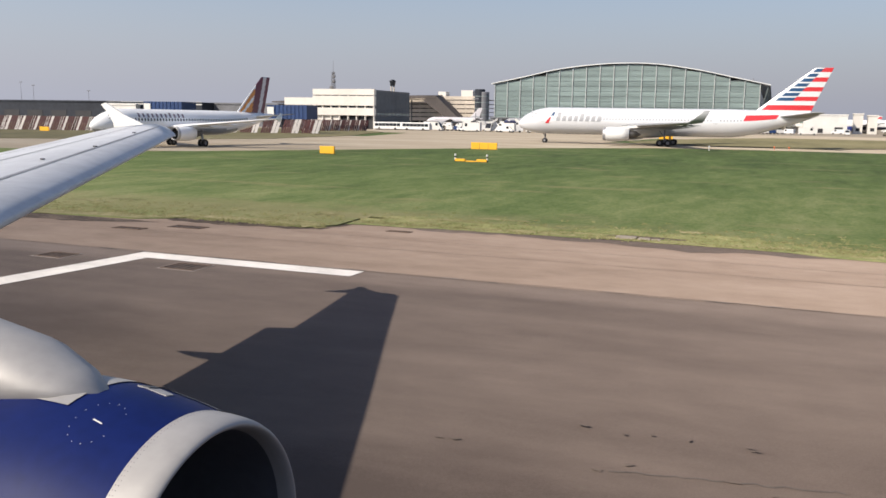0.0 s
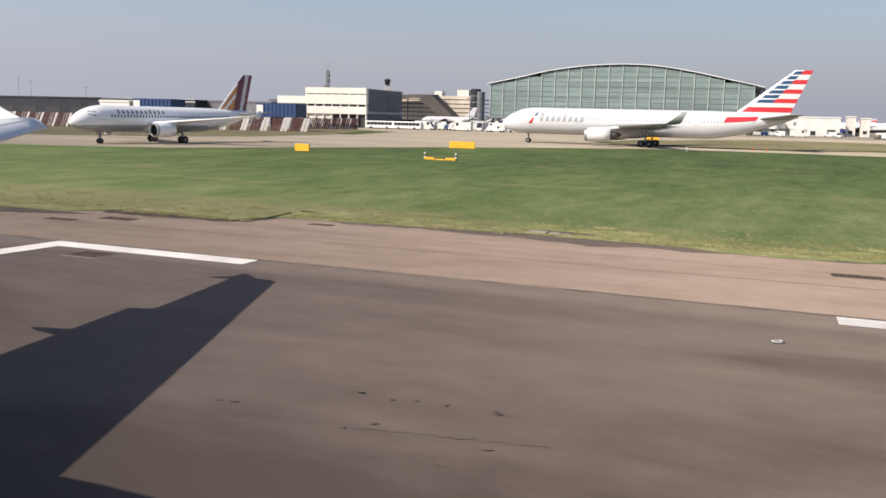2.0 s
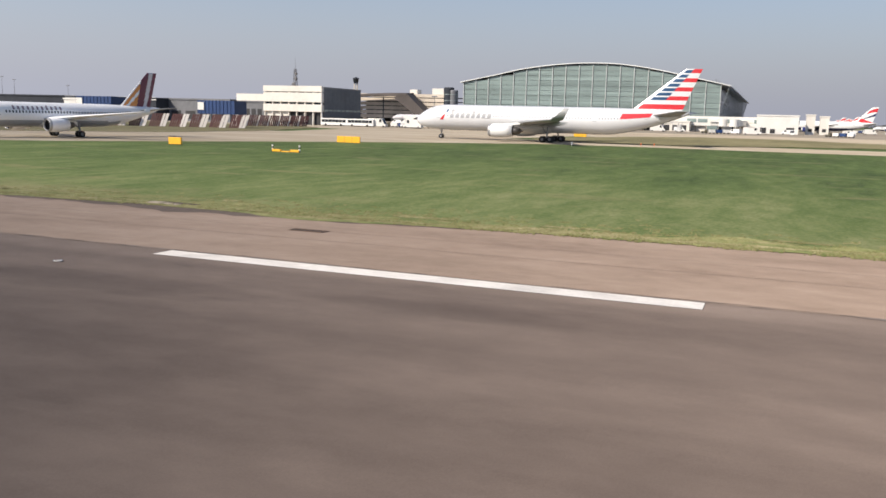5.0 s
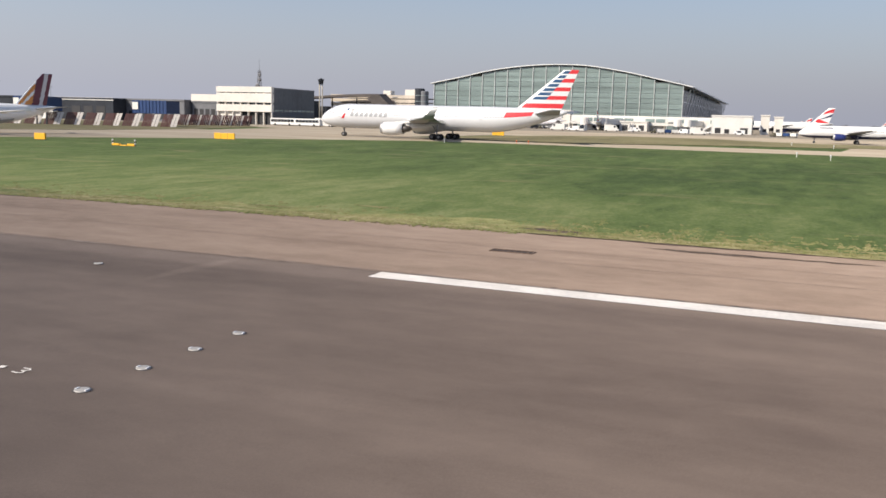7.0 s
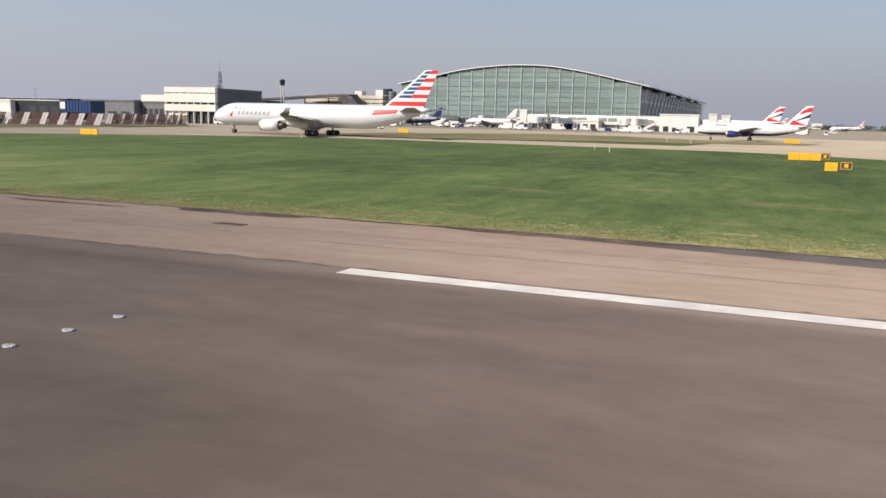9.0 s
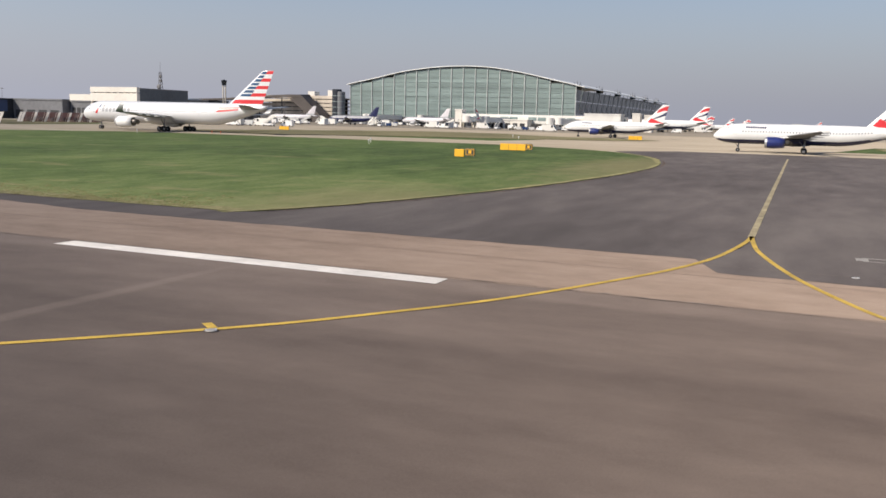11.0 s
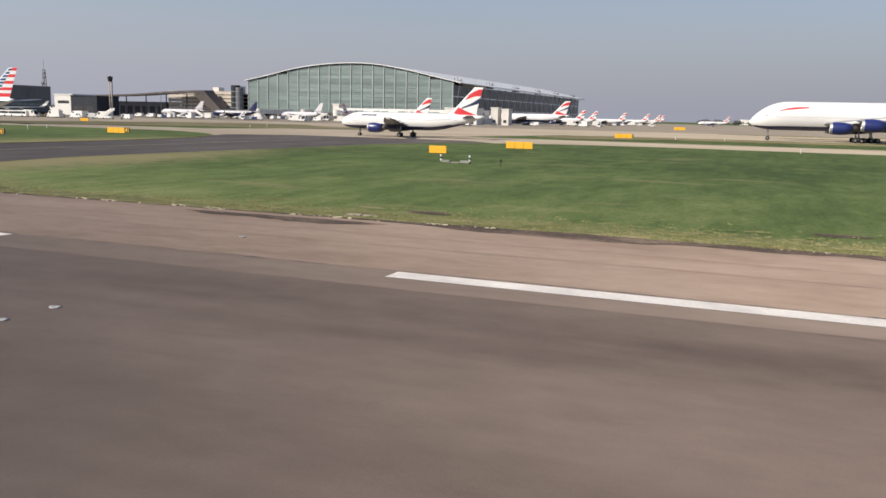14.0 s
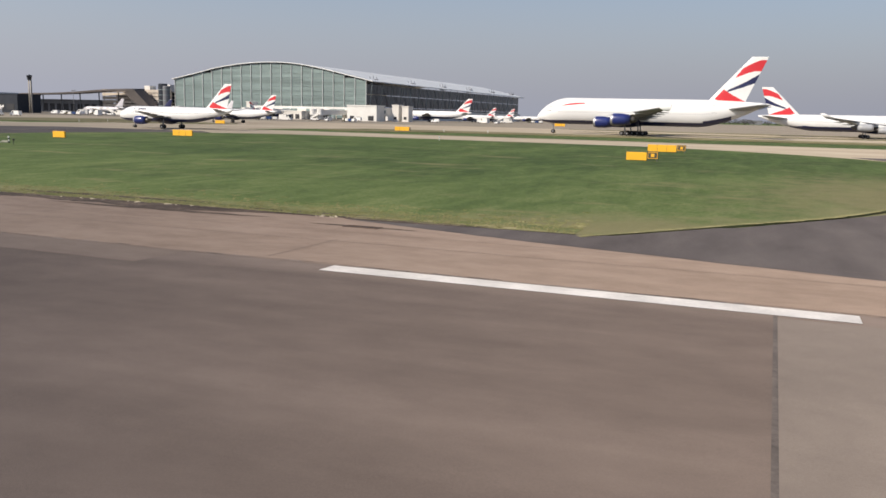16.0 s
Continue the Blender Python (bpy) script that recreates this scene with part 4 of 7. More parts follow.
for side in (-1, 1):
    for m, z0, z1, a, b in ((LIVERY_BLUE, 5.7, 6.5, 7.7, 8.3), (LIVERY_RED, 4.2, 5.5, 6.6, 7.6)):
        bm = bmesh.new()
        t0, t1 = math.acos((z1 - 4.75) / 2.78), math.acos((z0 - 4.75) / 2.78)
        rows = [[bm.verts.new(surf(b + (a - b) * k / 8 + dd, side * (t0 + (t1 - t0) * k / 8), 0.03)) for dd in (0, 0.3 + 0.5 * k / 8)] for k in range(9)]
        for r0, r1 in zip(rows, rows[1:]):
            bm.faces.new((r0[0], r0[1], r1[1], r1[0]) if side > 0 else (r0[0], r1[0], r1[1], r0[1]))
        part("flash", bm, m, fus, "small slanted painted flash")
    bm = bmesh.new()
    rows = [[bm.verts.new(surf(xx - 0.5 * k / 6, side * (0.99 + 0.46 * k / 6), 0.03)) for k in range(7)] for xx in [46.6 + 6.0 * q / 10 for q in range(11)]]
    for r0, r1 in zip(rows, rows[1:]):
        for k in range(6):
            bm.faces.new((r0[k], r0[k + 1], r1[k + 1], r1[k]))
    part("tail_bar", bm, LIVERY_RED, fus, "broad red bar under the fin")
aa.matrix_basis = pose(-51.6, 178, Z0)

BA_FIN = dict(mats=[WHITE_SKIN, LIVERY_RED, DARK_BLUE], paint=ba_fin, label="white fin with red and dark blue ribbons", n=72, cn=53)


def ba_paint(i, j, c):
    return 1 if c.z < 2.5 + max(0, c.x - 24) * 0.12 and c.x < 31 else 0


ba, surf, fus = narrow("white_blue_airliner", "white narrow-body airliner with navy belly and blue engines on the taxiway", [WHITE_SKIN, DARK_BLUE], ba_paint, BA_FIN, NACELLE_BLUE, "taxiing airliners", belly=DARK_BLUE)
lettering(surf, fus, [DARK_BLUE], 6.0, [0.35] * 9, 4.75, 0.32, 0.1, 0.0, 3.55, 1.92)
ba.matrix_basis = pose(114.4, 175, Z0)
copy_thing(ba, pose(55.6, 287, Z0))


def a380_paint(i, j, c):
    return 1 if c.z < 4.25 + max(0, c.x - 50) * 0.2 and c.x < 60 else 0


PALE_PANE = mat("white_cabin_pane", (0.5, 0.5, 0.51), 0.3, var=0.05)
a380, surf, fus = airliner(dict(
    name="double_deck_airliner", label="huge white double-deck airliner with four blue engines", L=69.5, R=3.45, RZ=4.15, zc=7.2, nose=3.05, droop=0.50, blunt=0.70, pane=PALE_PANE, tail=5.4, screen=(0.34 * 9.3, 1.0), skin=[WHITE_SKIN, DARK_BLUE], paint=a380_paint,
    group="taxiing airliners", panes=True, rows=[(6.9, 9, 56, 0.66), (9.4, 12, 54, 0.66)], doors=(8, 20, 38, 55),
    wing=dict(x=18.5, half=38, sweep=33, root=16.5, mid=10.5, tip=3.4, z=4.8, dihedral=5.0, tiplet=1.6, fence=True, fairings=(0.25, 0.38, 0.5, 0.63, 0.76)),
    engines=[(14.2, 21.5, 1.75, 5.6, 2.1), (24.6, 28.5, 1.75, 5.6, 2.1)], nacelle=NACELLE_BLUE,
    fin=dict(x=52.5, z=10.3, top=24.0, tipx=64.8, root=11.0, tip=4.6, **BA_FIN),
    tail_wing=dict(x=57.5, half=14.4, sweep=36, root=9, tip=3.4, z=8.3), belly=DARK_BLUE,
    gear=[(5.5, 0.0, 0.62, 1, 0.45), (29.5, 5.8, 0.7, 2, 0.7), (33.0, 2.6, 0.7, 3, 0.7)]))
for side in (-1, 1):
    bm = bmesh.new()
    rows = [[bm.verts.new(surf(8.2 + 8.0 * k / 10, side * (1.22 - 0.24 * k / 10 - dd * (0.05 + 0.11 * math.sin(math.pi * k / 11))), 0.03)) for dd in (0, 1)] for k in range(11)]
    for r0, r1 in zip(rows, rows[1:]):
        bm.faces.new((r0[0], r0[1], r1[1], r1[0]))
    part("flash", bm, LIVERY_RED, fus, "slim red painted flash")
a380.matrix_basis = pose(200.2, 270, Z0)

jumbo, surf, fus = airliner(dict(
    name="four_engined_airliner", label="white four-engined airliner with navy belly parked beyond", L=66.0, R=3.0, zc=5.2, skin=[WHITE_SKIN, DARK_BLUE],
    paint=lambda i, j, c: 1 if c.z < 3.9 and c.x < 55 else 0, group="parked airliners", rows=[(5.6, 9, 54, 0.7)], doors=(8, 20, 38, 54),
    wing=dict(x=17.5, half=30, sweep=38, root=14, mid=8.6, tip=3.4, z=3.9, dihedral=5.5, tiplet=1.6),
    engines=[(11.0, 21, 1.3, 5.2, 1.9), (19.5, 28.5, 1.3, 5.2, 1.9)], nacelle=BELLY_GREY,
    fin=dict(x=51, z=7.4, top=18.0, tipx=61.5, root=11.2, tip=4.0, **BA_FIN),
    tail_wing=dict(x=54, half=10.5, sweep=39, root=8, tip=2.4, z=6.3), belly=DARK_BLUE,
    gear=[(7.5, 0.0, 0.6, 1, 0.4), (29.5, 5.0, 0.66, 2, 0.6)]))
jumbo.matrix_basis = pose(332.5, 342, Z0, 0, 0, 180)

# parked rows beside the terminal
wide, surf, fus = airliner(dict(
    name="parked_wide_airliner", label="white wide-body airliner parked nose-in beside the terminal", L=56.0, R=2.7, zc=5.0, skin=[WHITE_SKIN, DARK_BLUE],
    paint=lambda i, j, c: 1 if c.z < 3.7 and c.x < 48 else 0, group="parked airliners", rows=[(5.5, 8, 46, 0.65)], doors=(6.5, 18, 38, 47),
    wing=dict(x=17, half=26, sweep=31, root=10, mid=6.8, tip=2.2, z=3.7, dihedral=5, fairings=(0.4, 0.6)),
    engines=[(8.6, 15.8, 1.5, 5.0, 2.0)], nacelle=NACELLE_BLUE,
    fin=dict(x=44, z=7.2, top=16.2, tipx=53, root=9.6, tip=3.4, **BA_FIN), belly=DARK_BLUE,
    tail_wing=dict(x=47.5, half=9, sweep=34, root=5.8, tip=2, z=6.0),
    gear=[(6, 0.0, 0.5, 1, 0.35), (27, 4.9, 0.65, 2, 0.6)]))
wide.matrix_basis = pose(23, 548, Z0)
for x, y, a in ((41, 613, 0), (37, 675, 0), (46, 757, 0), (54, 839, 0), (50, 950, 0), (40, 1060, 0), (-44, 500, -90), (120, 990, 8)):
    copy_thing(ba, pose(x, y, Z0, 0, 0, a))

dk, surf, fus = narrow("dark_airliner", "dark blue narrow-body airliner with grey top parked before the terminal", [BELLY_GREY, DARK_BLUE],
                       lambda i, j, c: 1 if c.z < 4.3 else 0, dict(mats=[DARK_BLUE, WING_GREY_SHADED], paint=lambda u, v: 0, label="plain dark blue fin"), BELLY_GREY, "parked airliners", pylon=BELLY_GREY, winglet=DARK_BLUE, belly=DARK_BLUE)
dk.matrix_basis = pose(-145, 470, Z0, 0, 0, 4)

gy, surf, fus = narrow("grey_airliner", "pale grey narrow-body airliner parked before the terminal", [LILAC_GREY, BELLY_GREY],
                       lambda i, j, c: 1 if c.z < 3.0 else 0, dict(mats=[LILAC_GREY, BELLY_GREY], paint=lambda u, v: 1 if v < 0.2 else 0, label="plain pale grey fin"), BELLY_GREY, "parked airliners", pylon=BELLY_GREY, winglet=LILAC_GREY, belly=BELLY_GREY)
gy.matrix_basis = pose(-100, 484, Z0, 0, 0, -8)
copy_thing(gy, pose(-198, 482, Z0, 0, 0, 6))

# ---------------------------------------------------------------- the glass terminal
STEEL_WHITE = mat("white_steel", (0.52, 0.55, 0.54), 0.5, var=0.08, scale=0.4)
ROOF = mat("roof_sheet", (0.74, 0.75, 0.74), 0.45, 0.2, var=0.08, scale=0.2)
# pale grey-green puts distance haze into the glass; stretched noise paints reflection bands
GLASS_T = mat("hazy_green_glass", (0.205, 0.262, 0.255), 0.16, 0.0, var=0.24, scale=0.30, rnd=0.10, stretch=(0.10, 1, 2.6))
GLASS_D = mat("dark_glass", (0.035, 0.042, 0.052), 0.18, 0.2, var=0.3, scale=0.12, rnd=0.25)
SILL = mat("louvre_grey", (0.22, 0.26, 0.26), 0.5, 0.2, var=0.1)
CREAM = mat("cream_cladding", (0.69, 0.66, 0.61), 0.7, var=0.07, scale=0.3)
WHITE_CLAD = mat("white_cladding", (0.70, 0.69, 0.66), 0.6, var=0.08, scale=0.4)
DARK_CLAD = mat("dark_cladding", (0.038, 0.043, 0.054), 0.7, var=0.18, scale=0.2, spec=0.15)
GREY_CLAD = mat("grey_cladding", (0.15, 0.155, 0.17), 0.65, var=0.2, scale=0.15)
BLUE_CLAD = mat("blue_cladding", (0.012, 0.042, 0.14), 0.5, var=0.2, scale=0.3)
CONC = mat("raw_concrete", (0.40, 0.37, 0.32), 0.85, var=0.15, scale=0.3)
# near black stands in for the shade within openings and recesses
SHADE = mat("opening_shade", (0.03, 0.03, 0.034), 0.7, var=0.2, scale=0.3)

ARC = [(-180.6, 29.0), (-159.5, 33.1), (-138.0, 37.7), (-114.0, 40.7), (-92.0, 41.7), (-70.0, 40.8), (-46.0, 37.1), (-25.0, 32.6), (-9.0, 29.2)]
ARC_S = spline(ARC, 6)


def arc_z(x):
    for a, b in zip(ARC_S, ARC_S[1:]):
        if a[0] <= x <= b[0]:
            return a[1] + (b[1] - a[1]) * (x - a[0]) / (b[0] - a[0])
    return ARC_S[0][1] if x < ARC_S[0][0] else ARC_S[-1][1]


t5 = thing("terminal", "long glass terminal hall under a curved white roof", "terminal building", at=(0, 0, Z0))
TX0, TX1, TY0, TY1 = -180.6, -9.0, 563.0, 957.0
NB, RH = 19, 3.3
bw = (TX1 - TX0) / NB
for i in range(NB):
    x0, x1 = TX0 + i * bw + 0.22, TX0 + (i + 1) * bw - 0.22
    z = 1.0
    k = 0
    while z < max(arc_z(x0), arc_z(x1)) - 1.0:
        za, zb = min(z + RH - 0.16, arc_z(x0) - 0.6), min(z + RH - 0.16, arc_z(x1) - 0.6)
        if za > z + 0.2 and zb > z + 0.2:
            bm = bmesh.new()
            f = [bm.verts.new(p) for p in ((x0, TY0, z), (x1, TY0, z), (x1, TY0, zb), (x0, TY0, za), (x0, TY0 + 0.3, z), (x1, TY0 + 0.3, z), (x1, TY0 + 0.3, zb), (x0, TY0 + 0.3, za))]
            for q in ((0, 1, 2, 3), (7, 6, 5, 4), (0, 4, 5, 1), (1, 5, 6, 2), (2, 6, 7, 3), (3, 7, 4, 0)):
                bm.faces.new([f[j] for j in q])
            part("pane", bm, GLASS_T, t5)
        z += RH
        k += 1
for i in range(NB + 1):
    x = TX0 + i * bw
    bm = bmesh.new()
    box(bm, x - 0.19, x + 0.19, TY0 - 0.6, TY0 + 0.4, 0, arc_z(x) - 0.2)
    part("mullion", bm, STEEL_WHITE, t5, "white steel mullion")
for k in range(1, 13):
    z = 1.0 + k * RH - 0.16
    inside = [x for x in [TX0 + j * 1.0 for j in range(172)] if arc_z(x) > z + 0.8]
    if inside:
        bm = bmesh.new()
        box(bm, inside[0], inside[-1], TY0 - 0.28, TY0 + 0.35, z, z + 0.16)
        part("transom", bm, SILL, t5)
bm = bmesh.new()
grid = []
for x, z in [(TX0 - 2.4, 28.4)] + ARC_S + [(TX1 + 6, 27.8)]:
    grid.append([Vector((x, TY0 - 1.6, z)), Vector((x, TY0 - 1.6, z + 0.55)), Vector((x, TY1 + 4, z + 0.7 - 1.2)), Vector((x, TY1 + 4, z - 1.7))])
vs = skin(bm, grid)
bm.faces.new(vs[0])
bm.faces.new(vs[-1][::-1])
bmesh.ops.recalc_face_normals(bm, faces=bm.faces[:])
part("roof", bm, ROOF, t5, "curved white metal roof")
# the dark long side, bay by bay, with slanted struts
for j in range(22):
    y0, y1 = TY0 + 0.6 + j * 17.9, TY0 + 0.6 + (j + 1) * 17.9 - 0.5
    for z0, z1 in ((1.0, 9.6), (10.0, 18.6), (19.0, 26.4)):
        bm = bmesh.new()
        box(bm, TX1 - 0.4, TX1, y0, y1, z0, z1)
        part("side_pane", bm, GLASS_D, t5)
    bm = bmesh.new()
    rod(bm, (TX1 + 4.6, y0, 26.9), (TX1 + 0.4, y0 + 4, 8.0), 0.24, n=6)
    part("roof_strut", bm, SILL, t5, "slanted grey steel strut")
    if j % 4 == 1:
        bm = bmesh.new()
        box(bm, TX1 - 6.5, TX1 - 2.5, y0, y0 + 7, 27.4, 30.6)
        for q in range(3):
            rod(bm, (TX1 - 6 + 1.6 * q, y0 + 2.5 * q, 30.5), (TX1 - 6.4 + 1.6 * q, y0 + 2.5 * q, 32.4 + 0.8 * (q % 2)), 0.22, n=5)
        part("roof_vent", bm, GREY_CLAD, t5, "grey plant box with pipes on the roof")
bm = bmesh.new()
box(bm, TX0 + 0.5, TX1 - 0.5, TY0 + 0.7, TY0 + 1.1, 0, 27)
box(bm, TX0, TX0 + 0.5, TY0 + 0.6, TY1, 0, 27)
part("inner_wall", bm, GREY_CLAD, t5, "dim inner wall")


def block(name, label, x0, x1, y0, y1, h, m, category="building", bands=(), band_mat=None, windows=(), wmat=None):
    """A building: walls with a parapet, proud bands (z0, z1), and windows (x0, x1, z0, z1) on its south side."""
    root = thing(name, label, category, at=(0, 0, Z0))
    bm = bmesh.new()
    box(bm, x0, x1, y0, y1, 0, h)
    part("wall", bm, m, root)
    bm = bmesh.new()
    for a, b, c, d in ((x0 - 0.3, x1 + 0.3, y0 - 0.3, y0 + 0.3), (x0 - 0.3, x1 + 0.3, y1 - 0.3, y1 + 0.3), (x0 - 0.3, x0 + 0.3, y0 + 0.3, y1 - 0.3), (x1 - 0.3, x1 + 0.3, y0 + 0.3, y1 - 0.3)):
        box(bm, a, b, c, d, h, h + 0.7)
    part("parapet", bm, m, root)
    for z0, z1 in bands:
        bm = bmesh.new()
        box(bm, x0 - 0.25, x1 + 0.25, y0 - 0.25, y0 - 0.002, z0, z1)
        part("band", bm, band_mat, root)
    for a, b, z0, z1 in windows:
        bm = bmesh.new()
        box(bm, a, b, y0 - 0.12, y0 - 0.004, z0, z1)
        part("window", bm, wmat or SHADE, root)
    return root


# the cream office block with deep window strips
SLATE_CLAD = mat("slate_cladding", (0.085, 0.098, 0.115), 0.6, var=0.2, scale=0.2)
off = thing("office_block", "cream office block with recessed window strips", "building", at=(0, 0, Z0))
OX0, OX1, OY0, OY1 = -174.6, -147.0, 303.0, 338.0
bm = bmesh.new()
box(bm, OX0 + 0.6, OX1 - 0.6, OY0 + 1.6, OY1 - 0.3, 0, 14.6)
part("core", bm, SHADE, off, "core coloured near black for the shade behind the bands")
bm = bmesh.new()
box(bm, OX0 + 0.7, OX0 + 12.0, OY0 + 1.2, OY0 + 1.55, 0, 5.9)
part("ground_wall", bm, CREAM, off, "pale ground floor wall")
for z0, z1 in ((5.3, 8.25), (9.15, 12.95), (13.3, 15.65)):
    bm = bmesh.new()
    box(bm, OX0, OX1, OY0, OY0 + 1.9, z0, z1, bevel=0.06)
    part("spandrel", bm, CREAM, off, "cream cladding band")
for k in range(8):
    x = OX0 + 0.2 + k * (OX1 - OX0 - 0.8) / 7
    bm = bmesh.new()
    box(bm, x, x + 0.4, OY0 + 0.4, OY0 + 1.5, 0, 13.2)
    part("pier", bm, CREAM, off)
for k in range(14):
    x = OX0 + 1.0 + k * 1.9
    bm = bmesh.new()
    box(bm, x, x + 1.7, OY0 + 1.3, OY0 + 1.42, 8.2, 9.3)
    part("pane", bm, GLASS_D, off)
for k in range(9):
    y0 = OY0 + 2.0 + k * 3.65
    bm = bmesh.new()
    box(bm, OX1 - 0.5, OX1, y0, y0 + 3.6, 2.2, 14.9)
    part("side_panel", bm, SLATE_CLAD, off, "slate blue-grey side cladding")
    bm = bmesh.new()
    box(bm, OX1 - 0.3, OX1 + 0.05, y0 + 0.3, y0 + 3.2, 5.6, 6.4)
    part("side_window", bm, GLASS_T, off)
bm = bmesh.new()
box(bm, OX0, OX1, OY0 + 1.9, OY1, 14.9, 15.4)
part("roof", bm, GREY_CLAD, off)
block("office_wing", "lower cream wing of the office block", -188, -174.8, 304, 330, 8.6, GREY_CLAD, bands=((9.0, 12.2),), band_mat=CREAM, windows=[(-187 + k * 3, -185 + k * 3, 3, 6) for k in range(4)])
block("store_shed", "plain white store shed behind the office block", -252, -236, 440, 460, 13.1, WHITE_CLAD, windows=((-249, -239, 7.5, 9.4),))
block("dark_store", "plain dark grey store beside the white shed", -235.5, -213, 438, 458, 12.2, DARK_CLAD, windows=((-233, -225, 2, 6), (-223, -216, 2, 6)))

# the multi-storey car park
PARAPET = mat("tan_parapet", (0.58, 0.51, 0.43), 0.8, var=0.16, scale=0.25)
BROWN_CLAD = mat("brown_cladding", (0.088, 0.074, 0.069), 0.7, var=0.25, scale=0.2)
cp = thing("car_park", "multi-storey car park with pale parapet bands", "car park", at=(0, 0, Z0))
for k in range(6):
    z = 3.2 + 3.1 * k
    bm = bmesh.new()
    box(bm, -276, -203, 585, 640, z, z + 0.4)
    part("deck", bm, CONC, cp)
    bm = bmesh.new()
    box(bm, -276.2, -202.8, 584.6, 585.1, z - 0.5, z + 1.95)
    part("parapet", bm, PARAPET, cp, "tan parapet band")
for k in range(11):
    x = -275.5 + k * 7.2
    bm = bmesh.new()
    box(bm, x, x + 0.7, 585.5, 586.2, 0, 20)
    part("column", bm, CONC, cp)
# this near-black wall paints the shade between the decks
bm = bmesh.new()
box(bm, -275, -204, 600, 601, 0, 18)
part("back_wall", bm, SHADE, cp)
for x0, x1, h in ((-214, -205, 25), (-232, -226, 24)):
    bm = bmesh.new()
    box(bm, x0, x1, 586.5, 594, 19.2, h)
    part("stair_head", bm, CREAM, cp)
# a dark swept canopy stands before it
can = thing("station_canopy", "dark brown swept canopy with a slanting end leg", "canopy", at=(0, 0, Z0))
bm = bmesh.new()
grid = [[Vector((x, y, z + dz)) for y, dz in ((566, -h), (566, 0), (580, 0.8), (580, -h))] for x, z, h in ((-362, 15.4, 0.9), (-335, 15.9, 1.0), (-308, 16.7, 1.2), (-285, 18.0, 1.4), (-264, 19.6, 1.5), (-246, 20.4, 1.7), (-226, 20.5, 2.0))]
vs = skin(bm, grid)
bm.faces.new(vs[0])
bm.faces.new(vs[-1][::-1])
bmesh.ops.recalc_face_normals(bm, faces=bm.faces[:])
part("roof", bm, BROWN_CLAD, can)
bm = bmesh.new()
lo, hi = [[bm.verts.new((x, y, z)) for x, z in ((-236.5, 17.6), (-225.8, 20.4), (-207.5, 4.0), (-207.5, 0.0), (-215.5, 0.0), (-217.0, 4.0))] for y in (566.2, 579.5)]
bm.faces.new(lo)
bm.faces.new(hi[::-1])
for q in range(6):
    bm.faces.new((lo[q], hi[q], hi[(q + 1) % 6], lo[(q + 1) % 6]))
bmesh.ops.recalc_face_normals(bm, faces=bm.faces[:])
part("end_leg", bm, BROWN_CLAD, can, "slanting dark brown end leg")
for k in range(6):
    bm = bmesh.new()
    rod(bm, (-352 + k * 21, 572, 0), (-352 + k * 21, 572, 15.0 + 0.6 * k), 0.45, n=8)
    part("post", bm, DARK_CLAD, can)
block("station_wall", "long dark building under the swept canopy", -345, -278, 582, 600, 10.5, GREY_CLAD, windows=[(-342 + k * 8, -336.5 + k * 8, 1.0, 7.5) for k in range(8)])
for x, r, h, m in ((-190.5, 3.6, 24.4, DARK_CLAD), (-183.6 - 3.5, 3.2, 22.6, GREY_CLAD)):
    bm = bmesh.new()
    revolve(bm, [(0, r), (h, r), (h + 0.5, r - 0.4), (h + 0.5, 0)], (x, 560, 0), 24, along="z")
    tw = thing("stair_drum", "dark round stair tower beside the terminal", "stair tower", "stair drums", at=(0, 0, Z0))
    part("drum", bm, m, tw, smooth=False)
    for k in range(5):
        bm = bmesh.new()
        revolve(bm, [(3 + k * 4.2, r + 0.05), (3.5 + k * 4.2, r + 0.05)], (x, 560, 0), 24, along="z")
        part("ring", bm, SILL, tw)

# control tower: paired shafts under a dark cab
ct = thing("control_tower", "slim control tower with a dark flared cab", "control tower", at=(-201, 438, Z0))
for dx in (-1.7, 1.7):
    bm = bmesh.new()
    rod(bm, (dx * 0.5, 0, 0), (dx * 0.5, 0, 22.4), 0.38, n=14)
    part("shaft", bm, CONC, ct, smooth=True)
bm = bmesh.new()
rod(bm, (0, 1.4, 0), (0, 1.4, 22.4), 0.35, n=14)
part("lift_shaft", bm, GREY_CLAD, ct)
bm = bmesh.new()
revolve(bm, [(22.2, 0.0), (22.2, 1.2), (22.6, 1.35), (24.6, 1.7), (24.6, 0)], (0, 0, 0), 16, along="z", slots=[1, 1, 0, 1])
part("cab", bm, [PANE, DARK_CLAD], ct, "dark glazed cab")
bm = bmesh.new()
revolve(bm, [(24.6, 1.8), (25.2, 1.8), (25.3, 0.8), (25.7, 0.7), (25.7, 0)], (0, 0, 0), 16, along="z")
part("cab_roof", bm, DARK_CLAD, ct)

# lattice radio mast
LATTICE = mat("mast_steel", (0.15, 0.15, 0.16), 0.6, 0.3, var=0.2)
mast = thing("lattice_mast", "grey steel lattice radio mast with dishes", "mast", at=(-218.5, 401, Z0))


def mast_r(z):
    return 2.5 * (1 - z / 36.0) + 0.4


